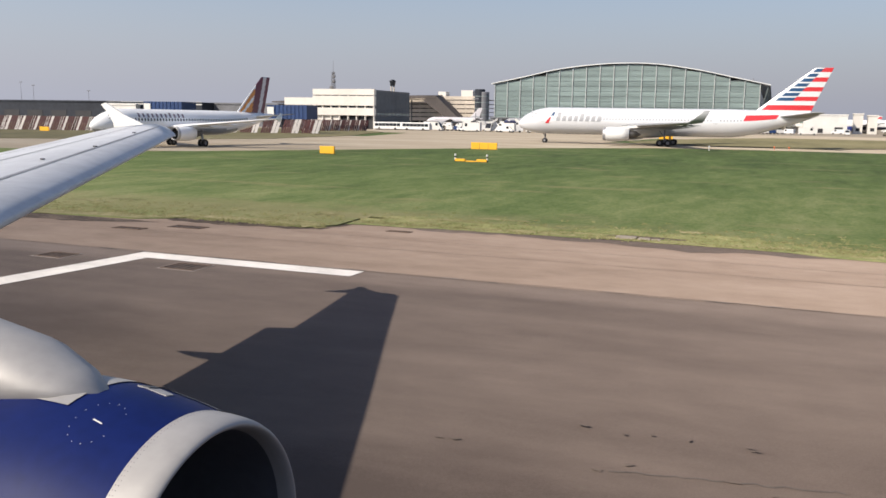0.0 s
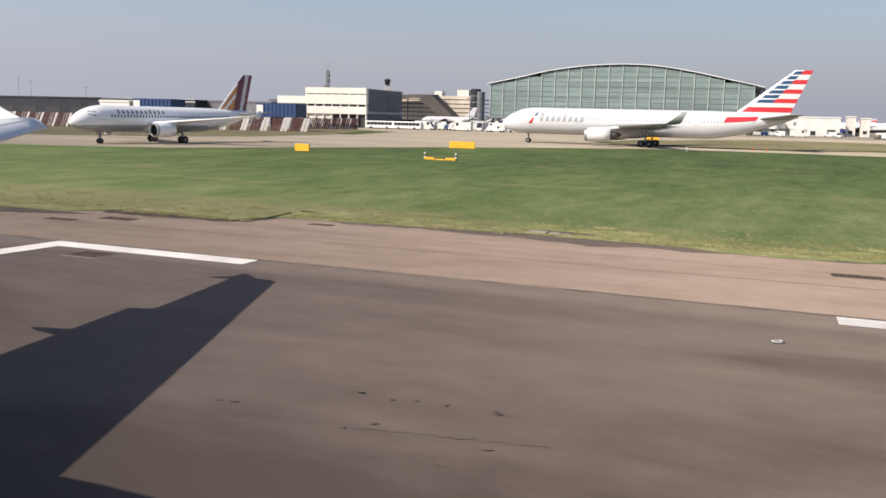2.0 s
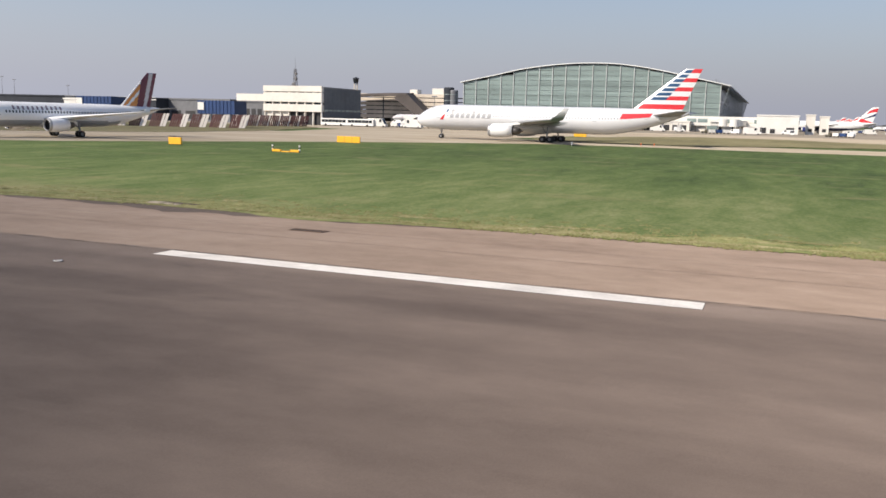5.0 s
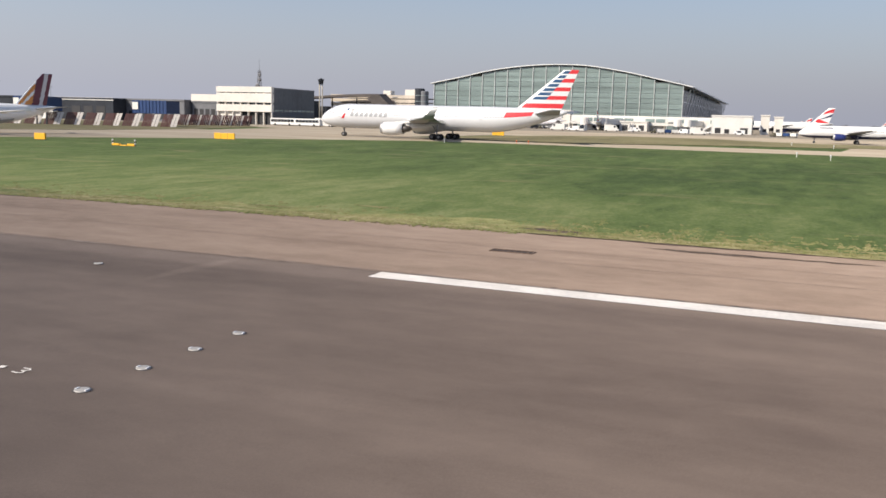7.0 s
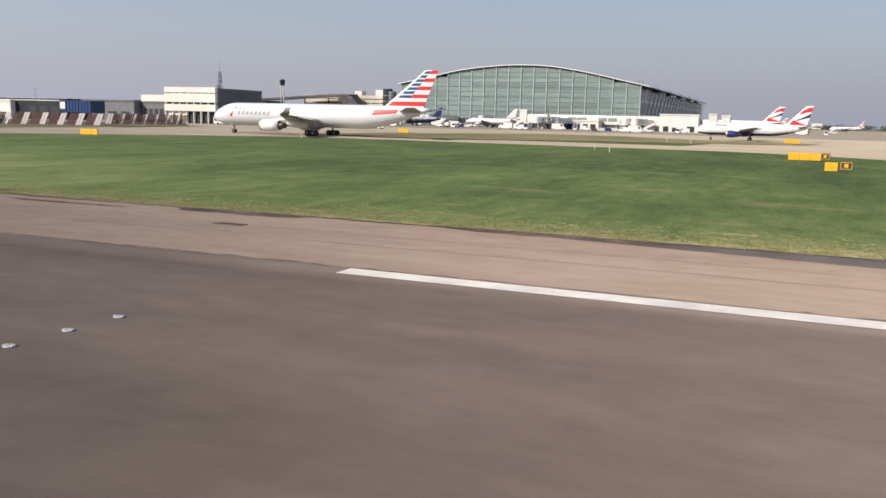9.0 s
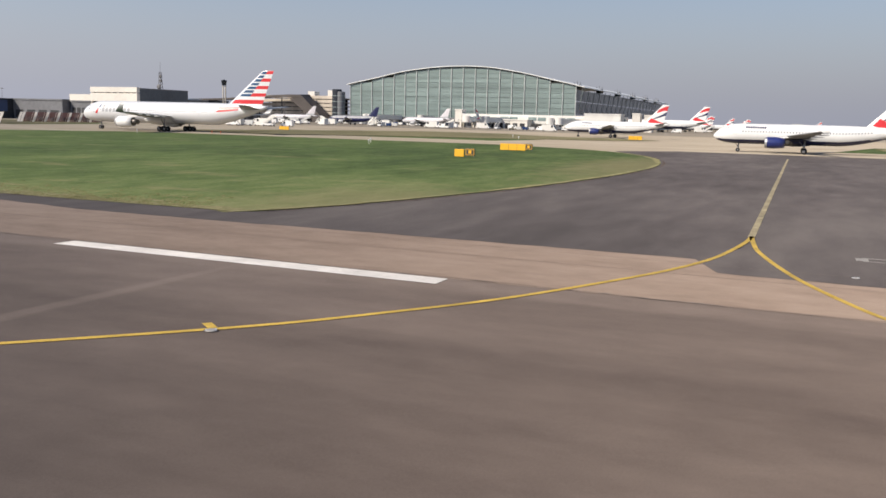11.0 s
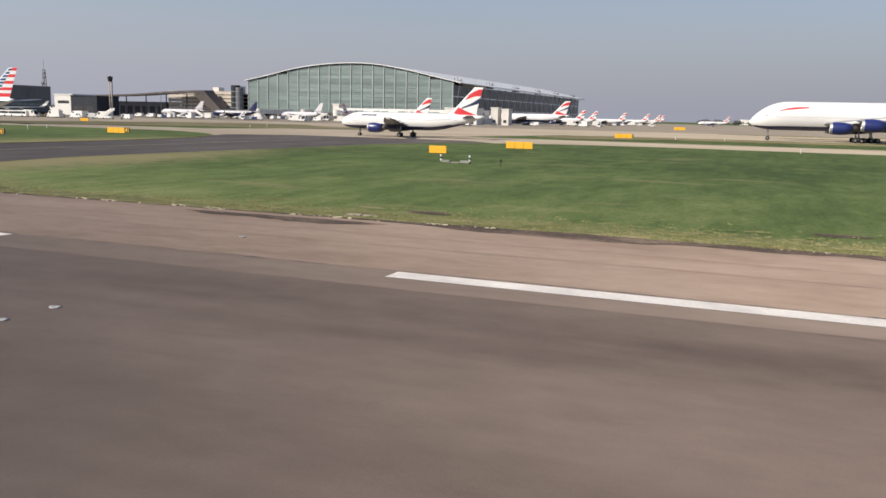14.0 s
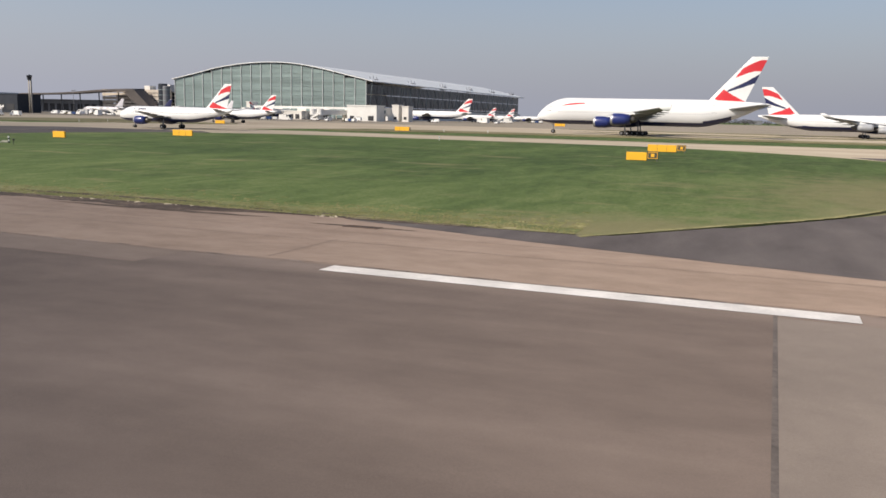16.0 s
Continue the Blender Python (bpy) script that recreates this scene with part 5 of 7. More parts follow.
for sx, sy in ((-1, -1), (1, -1), (1, 1), (-1, 1)):
    bm = bmesh.new()
    rod(bm, (sx * mast_r(0) / 2, sy * mast_r(0) / 2, 0), (sx * mast_r(28) / 2, sy * mast_r(28) / 2, 28), 0.16, n=5)
    part("mast_leg", bm, LATTICE, mast)
for k in range(14):
    z, z2 = k * 2.0, k * 2.0 + 2.0
    a, b = mast_r(z) / 2, mast_r(z2) / 2
    bm = bmesh.new()
    rod(bm, (-a, -a, z), (b, -b, z2), 0.08, n=4)
    rod(bm, (a, -a, z), (a, a, z), 0.08, n=4)
    rod(bm, (-a, -a, z), (a, -a, z), 0.08, n=4)
    rod(bm, (a, -a, z), (b, b, z2), 0.08, n=4)
    part("brace", bm, LATTICE, mast)
for z, r in ((19.5, 1.3), (23, 1.0), (25.5, 0.9)):
    bm = bmesh.new()
    revolve(bm, [(-0.2, 0.0), (-0.3, r * 0.6), (0.0, r), (0.35, r), (0.35, 0)], (0.8 if z > 22 else -0.6, -mast_r(z) / 2 - 0.3, z), 12, along="y")
    part("dish", bm, LATTICE, mast)
bm = bmesh.new()
rod(bm, (0, 0, 26), (0, 0, 34.0), 0.12, 0.05, n=6)
part("whip", bm, LATTICE, mast)

# dark sheds and blue plant rooms behind the blast screens
block("west_shed", "long dark shed with a grey roof edge", -420, -270.5, 292, 330, 9.2, DARK_CLAD, windows=[(-400 + k * 14, -391 + k * 14, 1.5, 5.5) for k in range(9)])
block("white_shed", "long shed with a white roof edge and a white end bay", -270, -220.5, 292, 330, 8.9, DARK_CLAD, bands=((8.5, 9.7),), band_mat=WHITE_CLAD, windows=[(-244 + k * 7, -239 + k * 7, 1.5, 6) for k in range(3)])
block("white_cabin", "plain white end bay of the long shed", -268, -252, 289, 291.7, 8.0, WHITE_CLAD, windows=((-267.5, -264.5, 0.6, 6.4),))
block("middle_shed", "long dark grey shed with flat roof", -222, -189, 300, 336, 9.0, GREY_CLAD, windows=[(-219 + k * 7.5, -214 + k * 7.5, 1, 4.5) for k in range(4)])


def plant_room(x, y, w, z0, z1):
    root = thing("plant_room", "bright blue ribbed plant room on dark legs", "plant room", "blue plant rooms", at=(x, y, Z0))
    bm = bmesh.new()
    box(bm, 0, w, 0, 6, z0, z1)
    part("body", bm, BLUE_CLAD, root)
    n = int(w / 1.2)
    for k in range(n + 1):
        bm = bmesh.new()
        box(bm, k * w / n - 0.07, k * w / n + 0.07, -0.14, -0.003, z0, z1)
        part("rib", bm, BLUE_CLAD, root)
    for k in range(4):
        bm = bmesh.new()
        xx = 0.3 + k * (w - 0.9) / 3
        box(bm, xx, xx + 0.3, 0.4, 0.7, 0, z0)
        part("leg", bm, DARK_CLAD, root)
    bm = bmesh.new()
    box(bm, 0.05, 2.2, -0.2, -0.15, z0 + 1.1, z1 - 0.5)
    part("panel", bm, WHITE_CLAD, root, "pale panel")


plant_room(-159.3, 186, 12.4, 4.0, 8.0)
plant_room(-133.3, 206, 12.7, 3.9, 7.7)

# red and white blast screens, leaning back
SCREEN_RED = mat("screen_red", (0.085, 0.030, 0.028), 0.7, var=0.2, scale=0.8, rnd=0.15)
SCREEN_WHITE = mat("screen_white", (0.66, 0.62, 0.58), 0.7, var=0.12, scale=0.8, rnd=0.1)


def screen(m, label, slats, pitch=0.62, wide=0.5):
    root = thing("blast_screen", label, "blast screen", "row of blast screens")
    bm = bmesh.new()
    for k in range(slats):
        x = k * pitch
        v = [bm.verts.new(p) for p in ((x, 0, 0.1), (x + wide, 0, 0.1), (x + wide + 1.1, 1.0, 3.7), (x + 1.1, 1.0, 3.7), (x, 0.12, 0.1), (x + wide, 0.12, 0.1), (x + wide + 1.1, 1.12, 3.7), (x + 1.1, 1.12, 3.7))]
        for q in ((0, 1, 2, 3), (7, 6, 5, 4), (0, 4, 5, 1), (1, 5, 6, 2), (2, 6, 7, 3), (3, 7, 4, 0)):
            bm.faces.new([v[j] for j in q])
    part("board", bm, m, root)
    for x in (0.3, 0.62 * slats - 0.5):
        bm = bmesh.new()
        rod(bm, (x + 1.0, 1.1, 3.4), (x + 0.4, 2.6, 0), 0.07, n=6)
        part("prop", bm, LATTICE, root)
    return root


protos = [screen(SCREEN_RED, "leaning dark red slatted blast screen", 5), screen(SCREEN_WHITE, "leaning white slatted blast screen", 2, 0.98, 0.82)]
used = [False, False]
for A, B, gap in ((Vector((-202, 159)), Vector((-163, 180.5)), 1.75), (Vector((-162, 181)), Vector((-116, 206)), 2.7), (Vector((-142, 234)), Vector((-132.5, 264)), 2.2)):
    n = int((B - A).length / gap)
    turn = math.degrees(math.atan2(B.y - A.y, B.x - A.x))
    for k in range(n):
        p = A + (B - A) * k / n
        m = pose(p.x, p.y, Z0, 0, 0, min(turn, 40))
        w = 0 if k % 2 else 1
        if not used[w]:
            protos[w].matrix_basis, used[w] = m, True
        else:
            copy_thing(protos[w], m)

# ---------------------------------------------------------------- taxiway signs
SIGN_Y = mat("sign_yellow", (0.80, 0.42, 0.02), 0.5, var=0.06, scale=2)
SIGN_BACK = mat("sign_edge", (0.10, 0.09, 0.06), 0.6, var=0.1)


def sign(x, y, w, h=0.95, turn=0.0, panels=1):
    root = thing("taxiway_sign", "yellow box sign with dark marks on short legs in the grass", "sign", "taxiway signs", at=(x, y, FIELD + 0.05), turn=turn)
    bm = bmesh.new()
    box(bm, -w / 2, w / 2, -0.14, 0.14, 0.06, 0.06 + h, bevel=0.03)
    body = part("cabinet", bm, SIGN_Y, root)
    n = max(2, int(w / 1.2))
    for k in range(n):
        xx = -w / 2 + 0.25 + (w - 0.5) * k / (n - 1)
        bm = bmesh.new()
        rod(bm, (xx, 0, 0), (xx, 0, 0.07), 0.05, n=8)
        part("leg", bm, LATTICE, root)
    for k in range(1, panels):
        bm = bmesh.new()
        xx = -w / 2 + w * k / panels
        box(bm, xx - 0.02, xx + 0.02, -0.155, -0.142, 0.08, 0.04 + h)
        part("seam", bm, SIGN_BACK, body)


for x, y, w, h in ((-53.5, 96.5, 2.1, 0.95), (-42.3, 126.9, 4.3, 1.05), (-27.2, 239.3, 3.6, 1.1), (86.7, 132.6, 4.3, 1.05), (171.9, 127.4, 4.3, 1.05), (170.3, 229.0, 4.6, 1.15), (168.6, 101.8, 2.4, 0.95), (257.1, 133.4, 4.3, 1.05), (257.9, 102.6, 2.4, 0.95),
                   (84.8, 258, 4.0, 1.1), (-170, 162, 3.0, 1.0), (157, 480, 6.0, 1.6)):
    sign(x, y, w, h, panels=3 if w > 3 else 1)
sign(89.1, 102.6, 1.3, 0.95)
DARK_SIGN = mat("sign_dark", (0.05, 0.05, 0.04), 0.5, var=0.1)
for x, y in ((90.6, 102.6), (259.8, 102.6), (172.3, 229.0), (89.4, 132.6), (260.0, 133.4)):
    root = thing("location_sign", "small dark box sign with a yellow border", "sign", "taxiway signs", at=(x, y, FIELD + 0.05))
    bm = bmesh.new()
    box(bm, -0.65, 0.65, -0.13, 0.13, 0.22, 1.15, bevel=0.03)
    part("cabinet", bm, DARK_SIGN, root)
    for a, b, c, d in ((-0.58, 0.58, 0.30, 0.36), (-0.58, 0.58, 1.02, 1.08), (-0.58, -0.52, 0.36, 1.02), (0.52, 0.58, 0.36, 1.02)):
        bm = bmesh.new()
        box(bm, a, b, -0.142, -0.131, c, d)
        part("border", bm, SIGN_Y, root)
    bm = bmesh.new()
    box(bm, -0.2, 0.2, -0.142, -0.131, 0.5, 0.9)
    part("bar", bm, SIGN_Y, root)
    for s in (-0.5, 0.5):
        bm = bmesh.new()
        rod(bm, (s, 0, 0), (s, 0, 0.22), 0.04, n=8)
        part("leg", bm, LATTICE, root)

# low lamp frames with black and white posts
STRIPE_W = mat("post_white", (0.75, 0.75, 0.72), 0.6, var=0.1)


def lamp_frame(x, y, w, m=SIGN_Y, label="low yellow frame between black and white posts"):
    root = thing("lamp_frame", label, "frame", "lamp frames", at=(x, y, FIELD + 0.05))
    for s in (-1, 0, 1):
        bm = bmesh.new()
        box(bm, s * w * 0.34 - w * 0.17 + 0.05, s * w * 0.34 + w * 0.17 - 0.05, -0.18, 0.18, 0.05 if s else 0.02, 0.32 if s else 0.14, bevel=0.02)
        part("beam", bm, m, root)
    for s in (-1, 1):
        for k in range(4):
            bm = bmesh.new()
            rod(bm, (s * w / 2, 0, 0.22 * k), (s * w / 2, 0, 0.22 * k + 0.22), 0.11, n=10)
            part("post_ring", bm, STRIPE_W if k % 2 else DARK_SIGN, root)


lamp_frame(-31.4, 89.7, 3.8)
lamp_frame(178.6, 82.1, 3.2, mat("weathered_grey", (0.24, 0.24, 0.20), 0.7, var=0.2, scale=3), "low grey frame between black and white posts")


def marker(x, y, h=0.55, m=None):
    root = thing("edge_marker", "short pale edge light on a stake", "marker light", "edge lights", at=(x, y, FIELD + 0.05))
    bm = bmesh.new()
    rod(bm, (0, 0, 0), (0, 0, h), 0.05, n=8)
    part("stake", bm, m or STRIPE_W, root)
    bm = bmesh.new()
    revolve(bm, [(h, 0.12), (h + 0.18, 0.14), (h + 0.28, 0.05), (h + 0.28, 0)], (0, 0, 0), 12, along="z")
    part("lamp", bm, LAMP_LENS if m is None else m, root)


for x, y in ((53.0, 147.0), (57.5, 137.6), (-10.0, 152.5), (213.0, 151.5), (53.3, 236), (62, 214), (184, 228), (196, 232)):
    marker(x, y)
marker(184.6, 78.9, 0.5, DARK_SIGN)
marker(0.5, 166, 0.4, mat("orange_marker", (0.7, 0.16, 0.05), 0.6))
marker(3.0, 166, 0.4, MATS["orange_marker"])

# ---------------------------------------------------------------- apron vehicles
VAN_GLASS = PANE


def wheel_at(parent, x, y, r):
    bm = bmesh.new()
    revolve(bm, [(-0.12, 0.0), (-0.14, 0.5 * r), (-0.14, 0.85 * r), (-0.08, r), (0.08, r), (0.14, 0.85 * r), (0.14, 0.5 * r), (0.12, 0)], (x, y, r), 14, along="y")
    part("wheel", bm, TYRE, parent, smooth=True)


def van(L=5.6, W=2.0, H=2.4, nose=1.3, m=None, label="white airport van on the apron", name="van"):
    root = thing(name, label, "vehicle", "apron vehicles")
    bm = bmesh.new()
    o = [(0, 0.4), (0, 1.1), (nose * 0.25, 1.25), (nose, H * 0.95), (nose + 0.4, H), (L, H), (L, 0.4)]
    lo, hi = [bm.verts.new((x, -W / 2, z)) for x, z in o], [bm.verts.new((x, W / 2, z)) for x, z in o]
    bm.faces.new(lo)
    bm.faces.new(hi[::-1])
    for i in range(7):
        bm.faces.new((lo[i], hi[i], hi[(i + 1) % 7], lo[(i + 1) % 7]))
    bmesh.ops.recalc_face_normals(bm, faces=bm.faces[:])
    body = part("body", bm, m or WHITE_SKIN, root)
    for s in (-1, 1):
        bm = bmesh.new()
        box(bm, nose + 0.05, nose + 1.0, s * (W / 2 + 0.01) - 0.01, s * (W / 2 + 0.01) + 0.01, H * 0.58, H * 0.9)
        part("side_window", bm, VAN_GLASS, body)
        for x in (0.9, L - 1.1):
            wheel_at(root, x, s * (W / 2 - 0.1), 0.38)
    bm = bmesh.new()
    v = [bm.verts.new(p) for p in ((nose * 0.27, -W / 2 + 0.12, 1.3), (nose * 0.27, W / 2 - 0.12, 1.3), (nose * 0.95, W / 2 - 0.12, H * 0.93), (nose * 0.95, -W / 2 + 0.12, H * 0.93))]
    for q in v:
        q.co.x -= 0.02
    bm.faces.new(v[::-1])
    part("windscreen", bm, VAN_GLASS, body)
    return root


def bus(L=11.5):
    root = thing("bus", "white airport bus with a dark window band", "bus", "apron vehicles")
    bm = bmesh.new()
    box(bm, 0, L, -1.25, 1.25, 0.35, 3.0, bevel=0.12)
    body = part("body", bm, WHITE_SKIN, root)
    for s in (-1, 1):
        for k in range(7):
            bm = bmesh.new()
            x = 0.4 + k * (L - 0.8) / 7
            box(bm, x, x + (L - 0.8) / 7 - 0.12, s * 1.26 - 0.012, s * 1.26 + 0.012, 1.45, 2.55)
            part("window", bm, PANE, body)
        for x in (2.2, L - 2.6):
            wheel_at(root, x, s * 1.15, 0.48)
    return root


def stairs():
    root = thing("boarding_stairs", "white mobile boarding stairs on the apron", "boarding stairs", "apron vehicles")
    bm = bmesh.new()
    box(bm, 0, 5.5, -1.0, 1.0, 0.5, 1.2, bevel=0.05)
    part("chassis", bm, WHITE_SKIN, root)
    for k in range(9):
        bm = bmesh.new()
        box(bm, 0.3 + k * 0.6, 0.9 + k * 0.6, -0.8, 0.8, 1.2 + 0.32 * k, 1.32 + 0.32 * k)
        part("step", bm, METAL, root)
    for s in (-1, 1):
        bm = bmesh.new()
        v = [bm.verts.new((x, s * 0.85, z)) for x, z in ((0.2, 1.2), (5.8, 4.1), (5.8, 5.2), (0.2, 2.3))]
        bm.faces.new(v)
        r = bmesh.ops.extrude_face_region(bm, geom=bm.faces[:])
        bmesh.ops.translate(bm, verts=[g for g in r["geom"] if isinstance(g, bmesh.types.BMVert)], vec=(0, s * 0.06, 0))
        bmesh.ops.recalc_face_normals(bm, faces=bm.faces[:])
        part("side_panel", bm, WHITE_CLAD, root)
        for x in (0.9, 4.7):
            wheel_at(root, x, s * 0.95, 0.4)
    bm = bmesh.new()
    rod(bm, (5.4, 0, 0.6), (5.4, 0, 4.0), 0.12, n=8)
    part("prop", bm, METAL, root)
    return root


def tractor():
    root = thing("baggage_tractor", "small dark baggage tractor with loaded carts", "baggage train", "apron vehicles")
    bm = bmesh.new()
    box(bm, 0, 2.6, -0.7, 0.7, 0.35, 1.1, bevel=0.08)
    box(bm, 1.5, 2.4, -0.6, 0.6, 1.1, 1.9, bevel=0.06)
    part("body", bm, SIGN_BACK, root)
    for k in range(3):
        bm = bmesh.new()
        x = 3.4 + k * 3.4
        box(bm, x, x + 2.8, -0.8, 0.8, 0.5, 1.9, bevel=0.06)
        cart = part("cart", bm, BLUE_CLAD if k % 2 else WHITE_CLAD, root)
        for s in (-1, 1):
            wheel_at(root, x + 0.5, s * 0.7, 0.28)
            wheel_at(root, x + 2.3, s * 0.7, 0.28)
    for s in (-1, 1):
        wheel_at(root, 0.5, s * 0.65, 0.36)
        wheel_at(root, 2.1, s * 0.65, 0.36)
    return root


b0 = bus()
b0.matrix_basis = pose(-133.2, 300, Z0)
v0, v1, s0, tr0 = van(), van(7.5, 2.4, 3.4, 1.6, WHITE_CLAD, "white high-sided catering truck on the apron", "catering_truck"), stairs(), tractor()
rng = random.Random(5)
v0.matrix_basis, v1.matrix_basis, s0.matrix_basis, tr0.matrix_basis = pose(-156, 420, Z0), pose(-147, 424, Z0, 0, 0, 20), pose(-120, 428, Z0, 0, 0, 180), pose(-138, 405, Z0)
spots = [(-139, 418), (-112, 405), (-101, 436), (-88, 420), (-76, 410), (-62, 430), (-50, 421), (-38, 412), (-22, 432), (-8, 418), (6, 428), (20, 415), (34, 430), (-128, 440), (-142, 436), (-162, 452), (-171, 430), (-95, 445), (-56, 446), (-30, 445), (14, 446), (46, 424), (60, 520), (84, 545), (104, 530), (88, 620), (110, 690), (-128, 316), (-112, 325), (-168, 492), (-160, 506), (-150, 512), (-139, 498), (-131, 520), (-122, 505), (-115, 488), (-108, 512), (-99, 500), (-92, 516), (-84, 494), (-78, 508), (-70, 488), (-180, 470), (-176, 505), (-63, 470), (-47, 478), (-20, 474), (3, 480), (26, 472), (72, 600), (66, 640), (76, 700), (90, 760), (70, 820)]
for k, (x, y) in enumerate(spots):
    copy_thing((v0, v1, s0, tr0, v0, v1)[k % 6], pose(x + rng.uniform(-3, 3), y, Z0, 0, 0, rng.choice((0, 0, 180, 90, 20, -30))))

# a close row of service vehicles stands beyond the second taxiway
near_row = ((-142, 303, v0, 0), (-117, 301, v1, 180), (-112.5, 305, s0, 0), (-109, 300, v1, 0), (-104.5, 303, s0, 180), (-101.5, 308, v1, 90), (-96, 301, v1, 0), (-92.5, 305, v0, 20), (-89, 300, v0, 180), (-85.5, 306, v1, 0), (-122, 309, tr0, 0), (-80, 304, s0, 0), (-127, 305, v0, 180), (-151, 318, v0, 0), (-74, 309, v0, 0))
for x, y, ob, a in near_row:
    copy_thing(ob, pose(x, y, Z0, 0, 0, a))
copy_thing(b0, pose(-145.2, 300.4, Z0, 0, 0, 2))

# ---------------------------------------------------------------- pier with boarding bridges
pier = thing("pier", "long pale boarding pier with service rooms", "building", at=(0, 0, Z0))
bm = bmesh.new()
box(bm, -66, 36, 500, 512, 3.4, 8.6)
part("gallery", bm, WHITE_CLAD, pier)
for k in range(17):
    bm = bmesh.new()
    x = -64.5 + k * 6
    box(bm, x, x + 5.2, 499.86, 499.99, 5.2, 7.2)
    part("window", bm, GLASS_T if k % 3 else CREAM, pier)
for k in range(18):
    bm = bmesh.new()
    x = -65.5 + k * 5.95
    box(bm, x, x + 0.6, 500.3, 500.9, 0, 3.4)
    part("post", bm, CONC, pier)
for x0, x1, h in ((-60, -46, 3.3), (-30, -12, 3.3), (4, 24, 3.3)):
    bm = bmesh.new()
    box(bm, x0, x1, 502, 511, 0, h)
    part("service_room", bm, CREAM, pier)


def bridge(x, y, turn):
    root = thing("boarding_bridge", "pale boarding bridge on a wheeled leg", "boarding bridge", "boarding bridges", at=(x, y, Z0), turn=turn)
    bm = bmesh.new()
    box(bm, -1.6, 1.6, -26, 0, 3.6, 6.6, bevel=0.08)
    part("tunnel", bm, WHITE_CLAD, root)
    for k in range(6):
        bm = bmesh.new()
        box(bm, -1.68, -1.61, -25 + k * 4.2, -21.6 + k * 4.2, 4.6, 5.6)
        part("window", bm, GLASS_D, root)
    bm = bmesh.new()
    revolve(bm, [(3.3, 2.3), (7.0, 2.3), (7.2, 0.0)], (0, -27.5, 0), 16, along="z")
    part("head", bm, WHITE_CLAD, root)
    bm = bmesh.new()
    for s in (-1, 1):
        rod(bm, (s * 1.2, -19, 0), (s * 1.2, -19, 3.8), 0.25, n=8)
    box(bm, -1.6, 1.6, -19.4, -18.6, 0, 0.9)
    part("leg", bm, GREY_CLAD, root)


for x, y, a in ((-58, 500, 12), (-36, 500, -10), (-8, 500, 14), (8, 500, -8), (-150, 540, 18), (-128, 540, -22), (-104, 540, 8), (-84, 540, 35)):
    bridge(x, y, a)
for k, (x, h) in enumerate(((40, 10.2), (47, 9.4), (-72, 10.6))):
    block("stair_core", "pale stair core at the end of the pier", x, x + 4.5, 503, 510, h, CREAM, windows=((x + 1.2, x + 3.2, 1.5, 3.2),))
block("gate_house", "tall plain white gate house before the pier", 15, 36, 488, 499.5, 9.4, WHITE_CLAD, windows=((17, 20, 0.3, 3.2), (22, 24.5, 0.3, 2.6), (30, 34, 0.3, 3.4)))
block("plant_house", "low cream plant house with dark doors before the pier", -44, -20, 490, 499.5, 5.0, CREAM, windows=[(-43 + k * 4.6, -40 + k * 4.6, 0.3, 3.4) for k in range(5)])
block("gate_rooms", "low grey gate rooms along the terminal front", -176, -74, 540, 552, 5.2, GREY_CLAD, windows=[(-174 + k * 6, -170 + k * 6, 2, 5) for k in range(16)])
block("east_gate_rooms", "low pale gate rooms on the long side", -2, 10, 560, 900, 7.0, WHITE_CLAD)

# ---------------------------------------------------------------- far trees and skyline
# the pale grey leaf colour has the distance haze painted in
LEAF = mat("hazy_foliage", (0.120, 0.120, 0.115), 0.9, var=0.35, scale=0.3)
BARK = mat("bark", (0.07, 0.055, 0.045), 0.9, var=0.2)


def tree(h, seed):
    r = random.Random(seed)
    root = thing("tree", "distant leafy tree at the airfield's edge", "tree", "far trees")
    bm = bmesh.new()
    rod(bm, (0, 0, 0), (0, 0, h * 0.5), h * 0.035, h * 0.02, n=6)
    for k in range(5):
        a = k * 1.3
        rod(bm, (0, 0, h * (0.25 + 0.05 * k)), (math.cos(a) * h * 0.25, math.sin(a) * h * 0.25, h * (0.5 + 0.05 * k)), h * 0.014, h * 0.006, n=5)
    part("trunk", bm, BARK, root)
    bm = bmesh.new()
    for k in range(150):
        a, u = r.uniform(0, math.tau), r.uniform(-1, 1)
        q = r.uniform(0.45, 1.0) ** 0.5
        c = Vector((math.cos(a) * math.sqrt(1 - u * u) * h * 0.42 * q * r.uniform(0.7, 1.2), math.sin(a) * math.sqrt(1 - u * u) * h * 0.42 * q, h * 0.62 + u * h * 0.38 * q))
        s = h * r.uniform(0.04, 0.09)
        d = [Vector((r.uniform(-1, 1), r.uniform(-1, 1), r.uniform(-0.6, 0.6))).normalized() * s for _ in range(4)]
        v = [bm.verts.new(c + e) for e in d]
        bm.faces.new(v[:3])
        bm.faces.new((v[0], v[2], v[3]))
        bm.faces.new((v[0], v[3], v[1]))
    part("crown", bm, LEAF, root)
    return root


